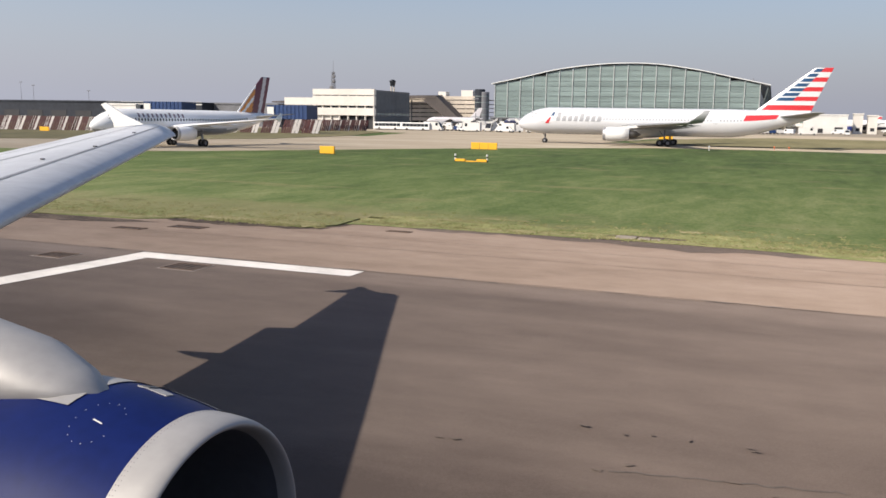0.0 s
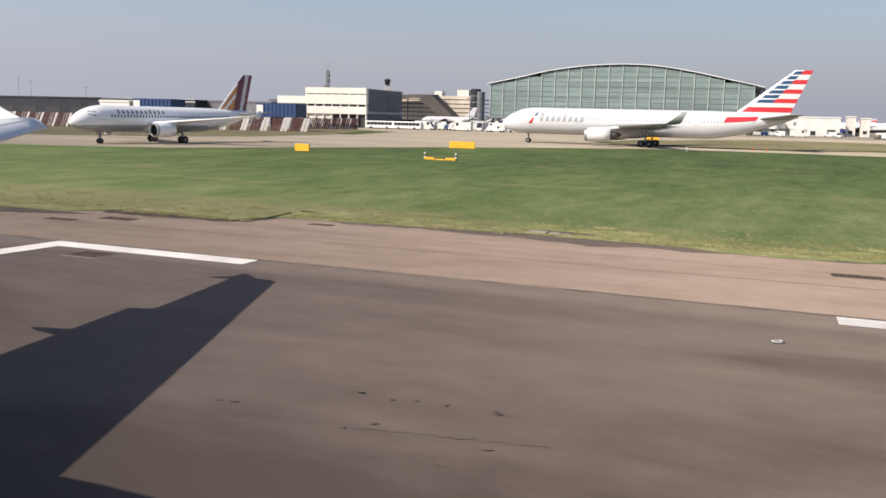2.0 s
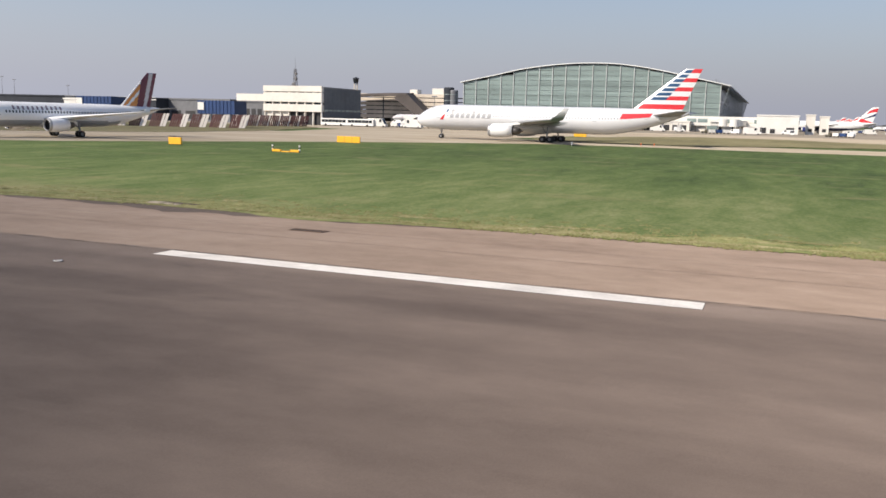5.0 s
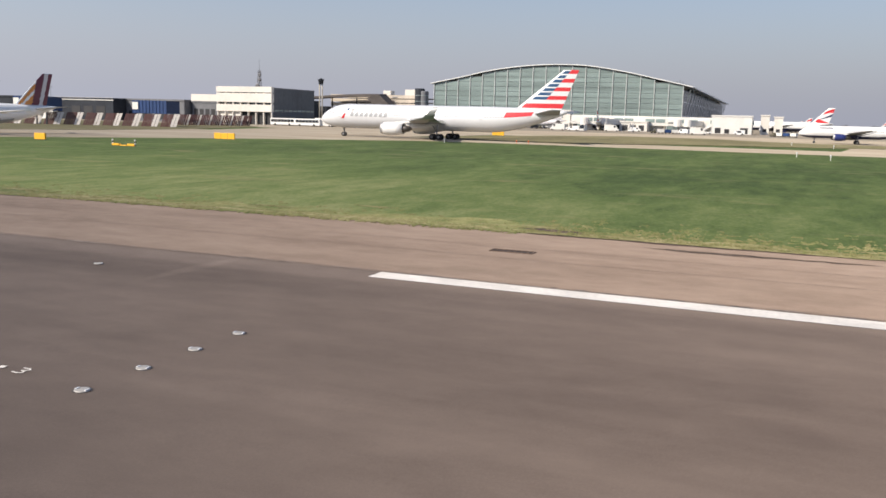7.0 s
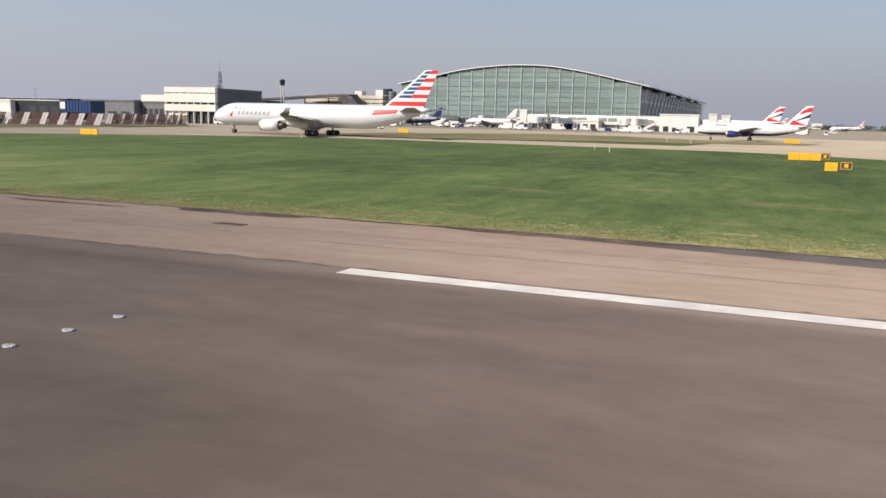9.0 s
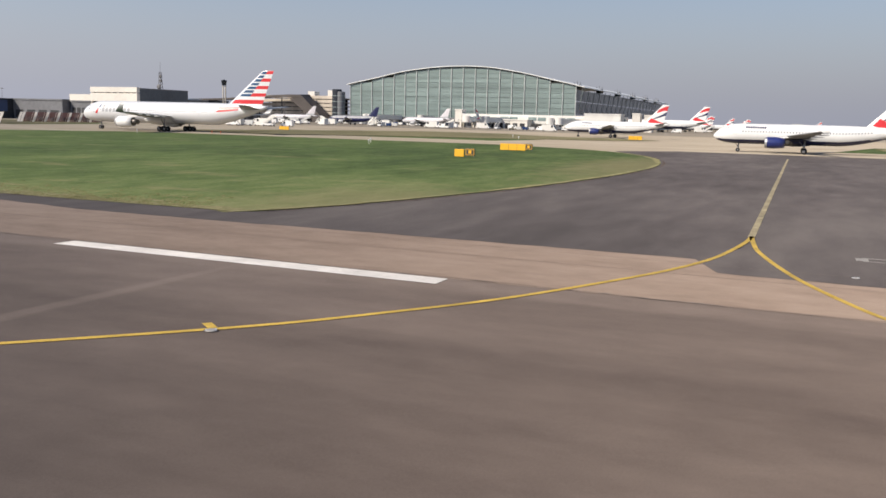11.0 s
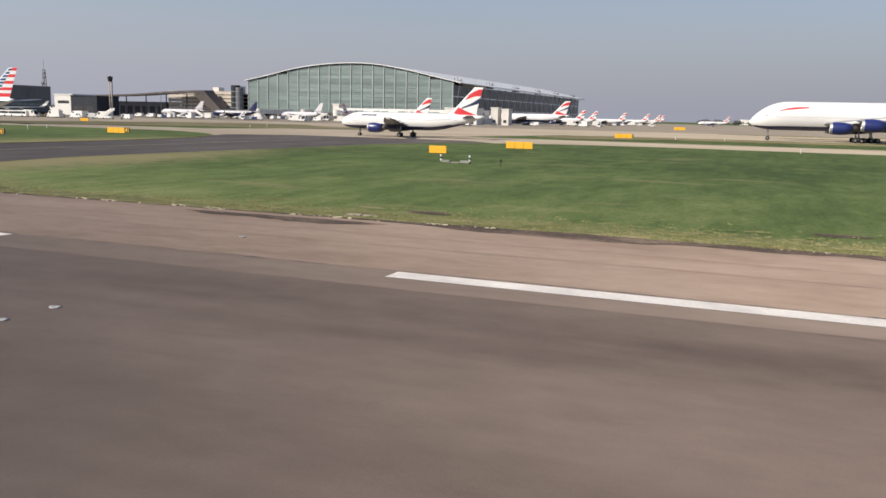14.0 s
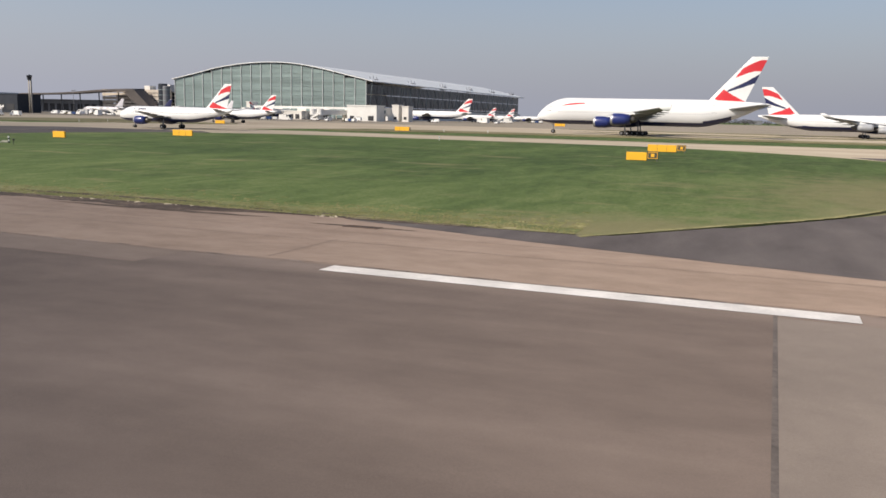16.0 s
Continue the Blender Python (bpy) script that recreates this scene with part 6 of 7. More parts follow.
trees = [tree(13.0, 1), tree(10.5, 2), tree(12.0, 3)]
for k, t in enumerate(trees):
    t.matrix_basis = pose(300 + 40 * k, 1650, Z0)
rng = random.Random(9)
for k in range(330):
    if k < 270:
        x, y = rng.uniform(60, 1700), rng.uniform(1500, 1900)
    else:
        x, y = rng.uniform(-1100, -300), rng.uniform(700, 950)
    s = rng.uniform(0.42, 0.85)
    copy_thing(trees[k % 3], pose(x, y, Z0, 0, 0, rng.uniform(0, 360)) @ Matrix.Diagonal((s * 1.9, s * 1.9, s, 1)))
for k in range(14):
    x = 120 + k * 95 + rng.uniform(-20, 20)
    block("far_building", "distant low pale building on the skyline", x, x + rng.uniform(20, 60), 1960, 1990, rng.uniform(6, 12), (WHITE_CLAD, GREY_CLAD, CONC)[k % 3], windows=[(x + 2 + j * 5, x + 5 + j * 5, 3, 5) for j in range(3)])
for x, y, h in ((-612, 560, 29.5), (-600, 562, 27), (-537, 560, 22.5), (-145, 420, 15)):
    root = thing("floodlight_mast", "tall floodlight mast on the apron", "floodlight", "floodlight masts", at=(x, y, Z0))
    bm = bmesh.new()
    rod(bm, (0, 0, 0), (0, 0, h), 0.22, 0.10, n=8)
    part("pole", bm, LATTICE, root)
    bm = bmesh.new()
    box(bm, -1.5, 1.5, -0.3, 0.3, h - 0.2, h + 0.35)
    part("lamp_head", bm, GREY_CLAD, root)

# ---------------------------------------------------------------- the jet whose run begins here: body, wing, engine and wheels
WING_TOP = mat("wing_paint", (0.60, 0.61, 0.63), 0.45, 0.1, var=0.13, scale=2.2, stretch=(1, 0.3, 1))
FENCE_WHITE = mat("fence_white", (0.78, 0.77, 0.74), 0.4, var=0.05)
NACELLE_SILVER = mat("nacelle_silver", (0.36, 0.35, 0.345), 0.55, 0.2, var=0.08, scale=2.5, bump=0.05, bscale=8)
ENGINE_BLUE = mat("engine_blue", (0.006, 0.014, 0.088), 0.5, 0.0, var=0.15, scale=3.0, spec=0.12)
# dark bluish grey: the shade within the intake is part of this colour
DUCT = mat("duct_shade_grey", (0.085, 0.088, 0.105), 0.6, 0.0, var=0.15, scale=3)
WING_SEAM = mat("wing_seam", (0.27, 0.28, 0.30), 0.6, var=0.15)
SEAM = mat("panel_seam", (0.07, 0.075, 0.085), 0.6, var=0.1)

own = thing("jet", "white jet body with grey wing and blue engine on the runway", "airliner", at=(0.6, 0, 0))
WS = [(-0.8, -4.76, 2.37, 6.7), (0.3, -5.28, 2.48, 6.15), (2.4, -6.28, 2.69, 5.10), (4.6, -7.40, 2.91, 4.05), (8.0, -9.14, 3.24, 3.25), (10.0, -10.18, 3.43, 2.78), (12.6, -11.53, 3.67, 2.18), (15.3, -12.93, 3.93, 1.62)]


def wing_at(y):
    return blend(WS, y)


pf = foil(15, 0.115)


def droop(px):
    """The slats are out, so the leading edge hangs below the rest of the wing."""
    u = min(px / 0.34, 1.0)
    return 0.165 * (1 - (1 - u) ** 2)


def own_point(y, px, pz):
    _, x, z, c = wing_at(y)
    return Vector((x - px * c, y, z + pz * c + droop(px)))


def top_z(px):
    t = 0.115
    return 5 * t * (0.2969 * math.sqrt(px) - 0.126 * px - 0.3516 * px * px + 0.2843 * px ** 3 - 0.1015 * px ** 4)


bm = bmesh.new()
yy = [-0.8, -0.25] + [0.3 + 15.0 * k / 24 for k in range(25)]
vs = skin(bm, [[own_point(y, a, b) for a, b in pf] for y in yy])
bm.faces.new(vs[0])
bm.faces.new(vs[-1][::-1])
bmesh.ops.recalc_face_normals(bm, faces=bm.faces[:])
wing = part("wing", bm, WING_TOP, own, "pale grey painted wing", True)
# rounded tip cap
bm = bmesh.new()
grid = []
for k in range(7):
    a = k / 6 * math.pi / 2
    y, s = 15.3 + 0.32 * math.sin(a), max(math.cos(a), 0.03)
    _, x, z, c = WS[-1]
    grid.append([Vector((x - 0.5 * c * (1 - s) * 0.55 - px * c * (1 - 0.5 * (1 - s) * 0.6), y, z + pz * c * s + droop(px))) for px, pz in pf])
vs = skin(bm, grid)
bm.faces.new(vs[-1][::-1])
bmesh.ops.recalc_face_normals(bm, faces=bm.faces[:])
part("tip_cap", bm, WING_TOP, wing, smooth=True)
# seams of slats, spoilers and flaps
for px, y0, y1 in ((0.20, 5.0, 15.2), (0.52, 3.0, 15.2), (0.78, 1.0, 12.4)):
    bm = bmesh.new()
    rows = []
    for k in range(25):
        y = y0 + (y1 - y0) * k / 24
        rows.append([bm.verts.new(own_point(y, px + d, top_z(px + d)) + Vector((0, 0, 0.006))) for d in (-0.006, 0.010)])
    for a, b in zip(rows, rows[1:]):
        bm.faces.new((a[0], a[1], b[1], b[0]))
    part("seam", bm, WING_SEAM, wing)
for y, px in ((9.6, 0.27), (11.4, 0.22), (13.6, 0.24), (7.4, 0.5)):
    bm = bmesh.new()
    c = own_point(y, px, top_z(px))
    box(bm, c.x - 0.03, c.x + 0.03, c.y - 0.025, c.y + 0.025, c.z + 0.002, c.z + 0.02, bevel=0.006)
    part("vent", bm, SEAM, wing)
# flap, lowered a little for the start
bm = bmesh.new()
grid = []
for k in range(13):
    y = 0.6 + 11.0 * k / 12
    _, x, z, c = wing_at(y)
    xt, zt, fc_ = x - c + 0.25, z + 0.145, 0.62
    grid.append([Vector((xt - px * fc_ * 0.97, y, zt + pz * fc_ - px * 0.22)) for px, pz in foil(7, 0.14)])
vs = skin(bm, grid)
bm.faces.new(vs[0])
bm.faces.new(vs[-1][::-1])
bmesh.ops.recalc_face_normals(bm, faces=bm.faces[:])
part("flap", bm, WING_TOP, wing, "lowered grey flap", True)
# upright fence at the tip
bm = bmesh.new()
o = [(-13.54, 4.02), (-14.05, 4.22), (-14.47, 4.38), (-14.83, 4.57), (-14.99, 4.65), (-15.12, 4.61), (-14.92, 4.41), (-14.78, 4.19), (-14.76, 4.03), (-14.88, 3.70), (-14.53, 3.72)]
lo, hi = [bm.verts.new((x, 15.50, z)) for x, z in o], [bm.verts.new((x, 15.56, z)) for x, z in o]
bm.faces.new(lo)
bm.faces.new(hi[::-1])
for i in range(len(o)):
    bm.faces.new((lo[i], hi[i], hi[(i + 1) % len(o)], lo[(i + 1) % len(o)]))
bmesh.ops.recalc_face_normals(bm, faces=bm.faces[:])
part("wingtip_fence", bm, FENCE_WHITE, wing, "white wingtip fence")
for y, ln2, r in ((5.2, 4.4, 0.3), (9.6, 2.1, 0.2)):
    _, x, z, c = wing_at(y)
    bm = bmesh.new()
    revolve(bm, [(0.0, 0.02), (-0.2 * ln2, 0.7 * r), (-0.45 * ln2, r), (-0.75 * ln2, 0.7 * r), (-ln2, 0.03)], (x - 0.62 * c, y, z - 0.05 * c - 0.12), 14)
    bmesh.ops.recalc_face_normals(bm, faces=bm.faces[:])
    part("flap_fairing", bm, WING_TOP, wing, smooth=True)

EX, EY, EZ = -3.631, 4.088, 1.611
NAC = [(-0.29, 0.944), (-0.5, 0.988), (-0.75, 1.03), (-1.0, 1.048), (-1.3, 1.052), (-1.8, 1.045), (-2.3, 1.01), (-3.2, 0.92)]
bm = bmesh.new()
revolve(bm, NAC + [(-4.0, 0.78), (-4.6, 0.68), (-4.6, 0.60)], (EX, EY, EZ), 64)
bmesh.ops.recalc_face_normals(bm, faces=bm.faces[:])
nac = part("nacelle", bm, ENGINE_BLUE, own, "glossy blue engine cowling", True)
bm = bmesh.new()
revolve(bm, [(-0.29, 0.946), (-0.2, 0.944), (-0.12, 0.938), (-0.06, 0.929), (-0.02, 0.914), (-0.004, 0.902), (0.0, 0.892), (-0.008, 0.880), (-0.03, 0.866), (-0.07, 0.854), (-0.12, 0.845)], (EX, EY, EZ), 72)
bmesh.ops.recalc_face_normals(bm, faces=bm.faces[:])
part("intake_lip", bm, NACELLE_SILVER, nac, "dull silver intake lip", True)
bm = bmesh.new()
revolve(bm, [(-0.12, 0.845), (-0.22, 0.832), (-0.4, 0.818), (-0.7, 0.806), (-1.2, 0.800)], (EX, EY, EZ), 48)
part("intake_duct", bm, DUCT, nac, "intake duct in dark grey that holds its shade", True)
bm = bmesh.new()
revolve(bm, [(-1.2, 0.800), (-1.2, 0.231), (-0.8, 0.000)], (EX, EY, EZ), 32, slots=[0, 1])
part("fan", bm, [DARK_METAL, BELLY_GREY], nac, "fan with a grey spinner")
bm = bmesh.new()
for k in range(96):
    a = math.radians(10 + k * 1.9)
    for s, rr in ((-0.275, 0.9458), (-0.255, 0.9454)):
        c = Vector((EX + s, EY + math.cos(a) * rr, EZ + math.sin(a) * rr))
        rod(bm, c, c + Vector((0, math.cos(a), math.sin(a))) * 0.002, 0.0026, n=5)
part("rivets", bm, SEAM, nac)


def cowl(x, deg, out=0.003):
    """A point on the cowling, x behind the intake, deg round from the outboard side."""
    for (xa, ra), (xb, rb) in zip(NAC, NAC[1:]):
        if xb <= x <= xa:
            r = ra + (rb - ra) * (x - xa) / (xb - xa) + out
            return Vector((EX + x, EY + r * math.cos(math.radians(deg)), EZ + r * math.sin(math.radians(deg))))


bm = bmesh.new()
rows = [[bm.verts.new(cowl(-0.33 - 0.05 * k, a, 0.006)) for a in (46, 52, 58, 63 + 0.25 * k)] for k in range(13)]
for r0, r1 in zip(rows, rows[1:]):
    for k in range(3):
        bm.faces.new((r0[k], r0[k + 1], r1[k + 1], r1[k]))
part("crest_strip", bm, NACELLE_SILVER, nac, "silver strip along the cowling's crest", True)
bm = bmesh.new()
rows = [[bm.verts.new(cowl(s - 0.0012 * max(0, 84 - a), a, 0.007)) for a in range(44, 105, 4)] for s in (-0.93, -1.05, -1.2, -1.4, -1.7, -2.0, -2.25)]
for r0, r1 in zip(rows, rows[1:]):
    for k in range(len(r0) - 1):
        bm.faces.new((r0[k], r0[k + 1], r1[k + 1], r1[k]))
part("rear_panel", bm, NACELLE_SILVER, nac, "dull silver panel behind the blue cowling", True)
bm = bmesh.new()
for k in range(13):
    u = 0.5 + k * 0.42
    c = cowl(-0.66 + 0.14 * math.cos(u), 107 + 11 * math.sin(u), 0.0)
    d = Vector((0, c.y - EY, c.z - EZ)).normalized()
    rod(bm, c, c + d * 0.002, 0.003, n=6)
part("fasteners", bm, FENCE_WHITE, nac, "small pale fasteners")
# latch and dash on the cowling
for name, q, out, m, lab in (("latch_plate", ((-0.824, 76.2), (-0.779, 69.5), (-0.58, 72.1), (-0.574, 77.0)), 0.006, NACELLE_SILVER, "small silver latch plate"),
                             ("latch_opening", ((-0.80, 75.6), (-0.775, 70.2), (-0.725, 70.8), (-0.74, 75.2)), 0.010, SEAM, "dark latch opening"),
                             ("dash", ((-0.69, 106.6), (-0.69, 107.1), (-0.617, 107.8), (-0.617, 107.3)), 0.003, FENCE_WHITE, "short white dash")):
    bm = bmesh.new()
    top = [bm.verts.new(cowl(x, a, out)) for x, a in q]
    low = [bm.verts.new(cowl(x, a, -0.004)) for x, a in q]
    bm.faces.new(top)
    for k in range(4):
        bm.faces.new((top[k], low[k], low[(k + 1) % 4], top[(k + 1) % 4]))
    bmesh.ops.recalc_face_normals(bm, faces=bm.faces[:])
    part(name, bm, m, nac, lab)
bm = bmesh.new()
revolve(bm, [(-4.4, 0.55), (-5.2, 0.46), (-5.2, 0.38), (-5.9, 0.03)], (EX, EY, EZ), 24)
part("exhaust_cone", bm, DARK_METAL, nac, smooth=True)
# pylon: a rounded fairing from the cowling to the wing
bm = bmesh.new()
grid = []
for x, zb, zt, w in ((EX - 0.88, 2.60, 2.66, 0.06), (EX - 1.12, 2.55, 2.75, 0.24), (EX - 1.5, 2.45, 2.93, 0.36), (EX - 2.2, 2.4, 3.06, 0.40), (EX - 3.1, 2.3, 3.12, 0.38), (EX - 4.2, 2.2, 3.16, 0.26), (EX - 5.9, 2.4, 2.95, 0.2)):
    ring = []
    for k in range(12):
        a = k * math.tau / 12
        ring.append(Vector((x, EY + w * math.cos(a), (zb + zt) / 2 + (zt - zb) / 2 * math.sin(a))))
    grid.append(ring)
vs = skin(bm, grid)
bm.faces.new(vs[0])
bm.faces.new(vs[-1][::-1])
bmesh.ops.recalc_face_normals(bm, faces=bm.faces[:])
part("pylon", bm, NACELLE_SILVER, own, "silver pylon fairing", True)
bm = bmesh.new()
rod(bm, (-10.3, 2.05, level(2) + 0.6), (-10.3, 1.7, 2.75), 0.14, n=12)
rod(bm, (-10.3, 2.0, 1.3), (-9.4, 0.9, 2.6), 0.07, n=8)
rod(bm, (-10.3, 1.55, level(2) + 0.58), (-10.3, 2.5, level(2) + 0.58), 0.08, n=8)
leg = part("main_leg", bm, METAL, own, "metal undercarriage leg")
for y in (1.6, 2.45):
    bm = bmesh.new()
    revolve(bm, [(-0.2, 0.3), (-0.2, 0.48), (-0.13, 0.56), (0.13, 0.56), (0.2, 0.48), (0.2, 0.3)], (-10.3, y, level(y) + 0.56), 24, along="y")
    part("tyre", bm, TYRE, leg, smooth=True)
    bm = bmesh.new()
    revolve(bm, [(-0.12, 0.0), (-0.16, 0.3), (0.16, 0.3), (0.12, 0.0)], (-10.3, y, level(y) + 0.56), 18, along="y")
    part("rim", bm, METAL, leg)

# the body beside the window, a plain white tube with rounded nose and tail;
# out of view, added to keep sky light off the ground under the wing
bm = bmesh.new()
prof = [(9.4, 0.02), (9.2, 0.5), (8.6, 0.98), (7.6, 1.42), (6.4, 1.75), (5.2, 1.92), (4.0, 1.97), (0.0, 1.98), (-6.0, 1.98), (-12.0, 1.98), (-15.5, 1.9), (-18.5, 1.6), (-21.5, 1.05), (-24.0, 0.4), (-24.4, 0.05)]
revolve(bm, prof, (0, -2.2, 3.55), 36)
bmesh.ops.recalc_face_normals(bm, faces=bm.faces[:])
part("fuselage", bm, WHITE_SKIN, own, "plain white body out of view, added to block sky light", True)

# ---------------------------------------------------------------- worn edges: soil, dry turf, tufts, patches
rng = random.Random(21)


def ragged(name, pts, w0, w1, m, label, z=FIELD + 0.056, seed=3):
    """A band along a plan line whose inner side (to its left) wanders between two widths."""
    r = random.Random(seed)
    bm = bmesh.new()
    ph = [r.uniform(0, 6.28) for _ in range(4)]
    prev, s = None, 0.0
    fine = []
    for a, b in zip(pts, pts[1:]):
        d = math.dist(a, b)
        k = max(1, int(d / 0.7))
        fine += [(a[0] + (b[0] - a[0]) * i / k, a[1] + (b[1] - a[1]) * i / k) for i in range(k)]
    fine.append(pts[-1])
    for i, p in enumerate(fine):
        a, b = Vector(fine[max(i - 1, 0)]), Vector(fine[min(i + 1, len(fine) - 1)])
        t = (b - a).normalized()
        n = Vector((-t.y, t.x))
        s += (b - a).length / 2
        u = 0.5 + 0.22 * math.sin(s * 0.13 + ph[0]) + 0.18 * math.sin(s * 0.47 + ph[1]) + 0.15 * math.sin(s * 1.3 + ph[2]) + r.uniform(-1, 1) * min(0.14, 0.25 / (w1 - w0))
        w = w0 + (w1 - w0) * max(0.0, min(1.0, u))
        o = r.uniform(-0.12, 0.12) + 0.10 * math.sin(s * 0.31 + ph[3])
        cur = [bm.verts.new((p[0] - n.x * o, p[1] - n.y * o, z)), bm.verts.new((p[0] + n.x * w, p[1] + n.y * w, z))]
        if prev:
            bm.faces.new((prev[0], cur[0], cur[1], prev[1]))
        prev = cur
    return solid(name, bm, m, label, "verge", kind="structure")


edge_w = [(-150, 30.4), (-60, 30.05), (-34, 30.15), (-27, 30.65), (-25.2, 32.05), (-21.6, 32.25), (-18.6, 31.65)]
edge_a = [(-18, 35.0), (-12, 34.9), (103.4, 34.9)]
edge_b = [(152.2, 34.9), (265.6, 34.9)]
ragged("verge_dry_rim", edge_w, 0.3, 1.8, DRY, "dry yellowish turf along the asphalt edge", FIELD + 0.128, 30)
for k, e in enumerate((edge_a, edge_b)):
    ragged("verge_soil_line", [(x, y - 0.12) for x, y in e], 0.02, 0.34, SOIL, "thin dark soil line at the turf edge", FIELD + 0.056, 71 + k)
    ragged("verge_dry_turf", e, 0.1, (1.9, 1.0)[k], DRY, "dry yellowish turf along the asphalt edge", FIELD + 0.060, 31 + k)


CURB_DIRT = ramp_ground("curb_dirt", [(0.36, (0.040, 0.034, 0.031)), (0.5, (0.066, 0.056, 0.050)), (0.64, (0.105, 0.090, 0.080))], [(0.6, (1, 1, 1), 1), (3, (1, 1, 1), 1), (20, (1, 1, 1), 0.8)], 0.95, 0.9, 25)


def soil_band(x0, x1, yf, yb, seed, ends=1.0, m=None):
    """Dark washed-up soil along the turf edge, tapering at both ends."""
    r = random.Random(seed)
    bm = bmesh.new()
    n = max(8, int((x1 - x0) / 0.5))
    ph = [r.uniform(0, 6.28) for _ in range(3)]
    prev = None
    for i in range(n + 1):
        s = i / n
        w = min(1.0, 6 * ends * s, 6 * ends * (1 - s)) * (0.72 + 0.2 * math.sin(s * (x1 - x0) * 0.35 + ph[0]) + 0.12 * math.sin(s * (x1 - x0) * 1.1 + ph[1]) + r.uniform(-0.08, 0.08))
        ym, x = yb - 0.15 * (yb - yf) + 0.06 * math.sin(s * 40 + ph[2]), x0 + (x1 - x0) * s
        ya, yc = ym - max(w, 0.02) * (yb - yf) * 0.85, ym + max(w, 0.02) * (yb - yf) * 0.15
        cur = [bm.verts.new((x, y, max(level(y) + 0.006 + 0.0012 * (seed % 5), FIELD + (0.066 if y > 34.7 else 0.0)))) for y in (ya, yc)]
        if prev:
            bm.faces.new((prev[0], cur[0], cur[1], prev[1]))
        prev = cur
    solid("verge_soil", bm, m or SOIL, "dark damp soil washed along the asphalt edge", "verge", kind="structure")


for k, (x0, x1, yf, yb) in enumerate(((-60, -25.2, 27.3, 30.6), (-26.6, -17.6, 30.0, 32.3), (45.5, 54.0, 32.6, 33.4), (56.0, 64.0, 33.0, 34.9), (70, 82, 34.0, 35.1), (154, 166, 34.3, 35.2), (183, 194, 32.2, 33.9), (191.5, 226, 33.3, 35.2), (222, 252, 33.0, 35.2), (254, 262, 34.2, 35.2), (232, 246, 36.2, 36.9), (248, 256, 35.4, 35.9), (238, 252, 32.6, 33.2))):
    soil_band(x0, x1, yf, yb, 60 + k + (2 if k > 1 else 0))
WASHED_SOIL = ramp_ground("washed_soil", [(0.36, (0.075, 0.058, 0.048)), (0.5, (0.115, 0.090, 0.076)), (0.64, (0.165, 0.128, 0.106))], [(0.3, (0.4, 1, 1), 1), (3, (1, 1, 1), 0.8), (25, (1, 1, 1), 0.6)], 0.9, 0.4, 30)
for k, (x0, x1, yf, yb) in enumerate(((-16.5, -8.0, 33.2, 34.6), (-12.8, 3.0, 32.3, 34.7), (-4.0, 12.0, 32.6, 34.6))):
    soil_band(x0, x1, yf, yb, 80 + k, 0.5, WASHED_SOIL)
VERGE_TURF = ramp_ground("verge_turf", [(0.36, (0.075, 0.105, 0.032)), (0.48, (0.165, 0.180, 0.070)), (0.56, (0.230, 0.225, 0.098)), (0.68, (0.390, 0.350, 0.190))],
                         [(0.25, (0.7, 0.8, 1), 1.0), (1.1, (1, 0.8, 1), 1.0), (7, (1, 1, 1), 0.9)], 0.95, 0.9, 25)
verge_w = [(-17.9, 33.9), (-12, 34.2), (-4, 34.3), (1.0, 34.2), (2.2, 33.5), (5.0, 33.3), (9, 34.0), (14, 34.5), (24, 34.7), (40, 34.9)]
ragged("verge_turf", verge_w, 0.8, 4.2, VERGE_TURF, "mottled yellow-green turf along the asphalt edge", FIELD + 0.064, 91)
ragged("verge_clumps", [(x, y + 0.5) for x, y in verge_w], 0.0, 1.3, DRY, "straw-coloured dry turf near the asphalt edge", FIELD + 0.068, 92)
ragged("verge_dry_rim_corner", tongue_r[6:], 0.05, 0.45, DRY, "pale dry rim round the grass corner", FIELD + 0.0605, 47)
ragged("verge_dry_tongue", tongue_l, 0.2, 0.9, DRY, "dry yellowish turf round the grass corner", FIELD + 0.056, 41)
OLIVE_TURF = ramp_ground("olive_turf", [(0.36, (0.064, 0.080, 0.027)), (0.5, (0.120, 0.133, 0.052)), (0.64, (0.205, 0.192, 0.092))],
                         [(0.12, (1, 0.5, 1), 1.2), (0.8, (1, 0.6, 1), 1.1), (8, (1, 0.8, 1), 1.0)], 0.95, 0.9, 25)
ragged("verge_olive_edge", edge_b, 0.6, 3.2, OLIVE_TURF, "olive turf along the asphalt edge", FIELD + 0.0575, 49)
ragged("verge_dry_east", tongue2_l[:-6], 0.1, 0.5, DRY, "dry yellowish turf round the grass corner", FIELD + 0.056, 43)
ragged("verge_dry_taxiway", [(-6, 163), (-20, 158), (-40, 138), (-52, 122), (-62, 106), (-71, 92)], 0.3, 1.2, DRY, "dry turf along the taxiway edge", FIELD + 0.056, 44)
ragged("curb_line", [(x + 0.35, y) for x, y in tongue_l[:-8]][::-1], 0.12, 0.3, SOIL, "dark rim along the link road", FIELD + 0.01, 45)
ragged("curb_line_east", [(x - 0.1, y) for x, y in tongue_r[14:]][::-1], 0.5, 1.0, CURB_DIRT, "dark rim along the link road", FIELD + 0.01, 46)


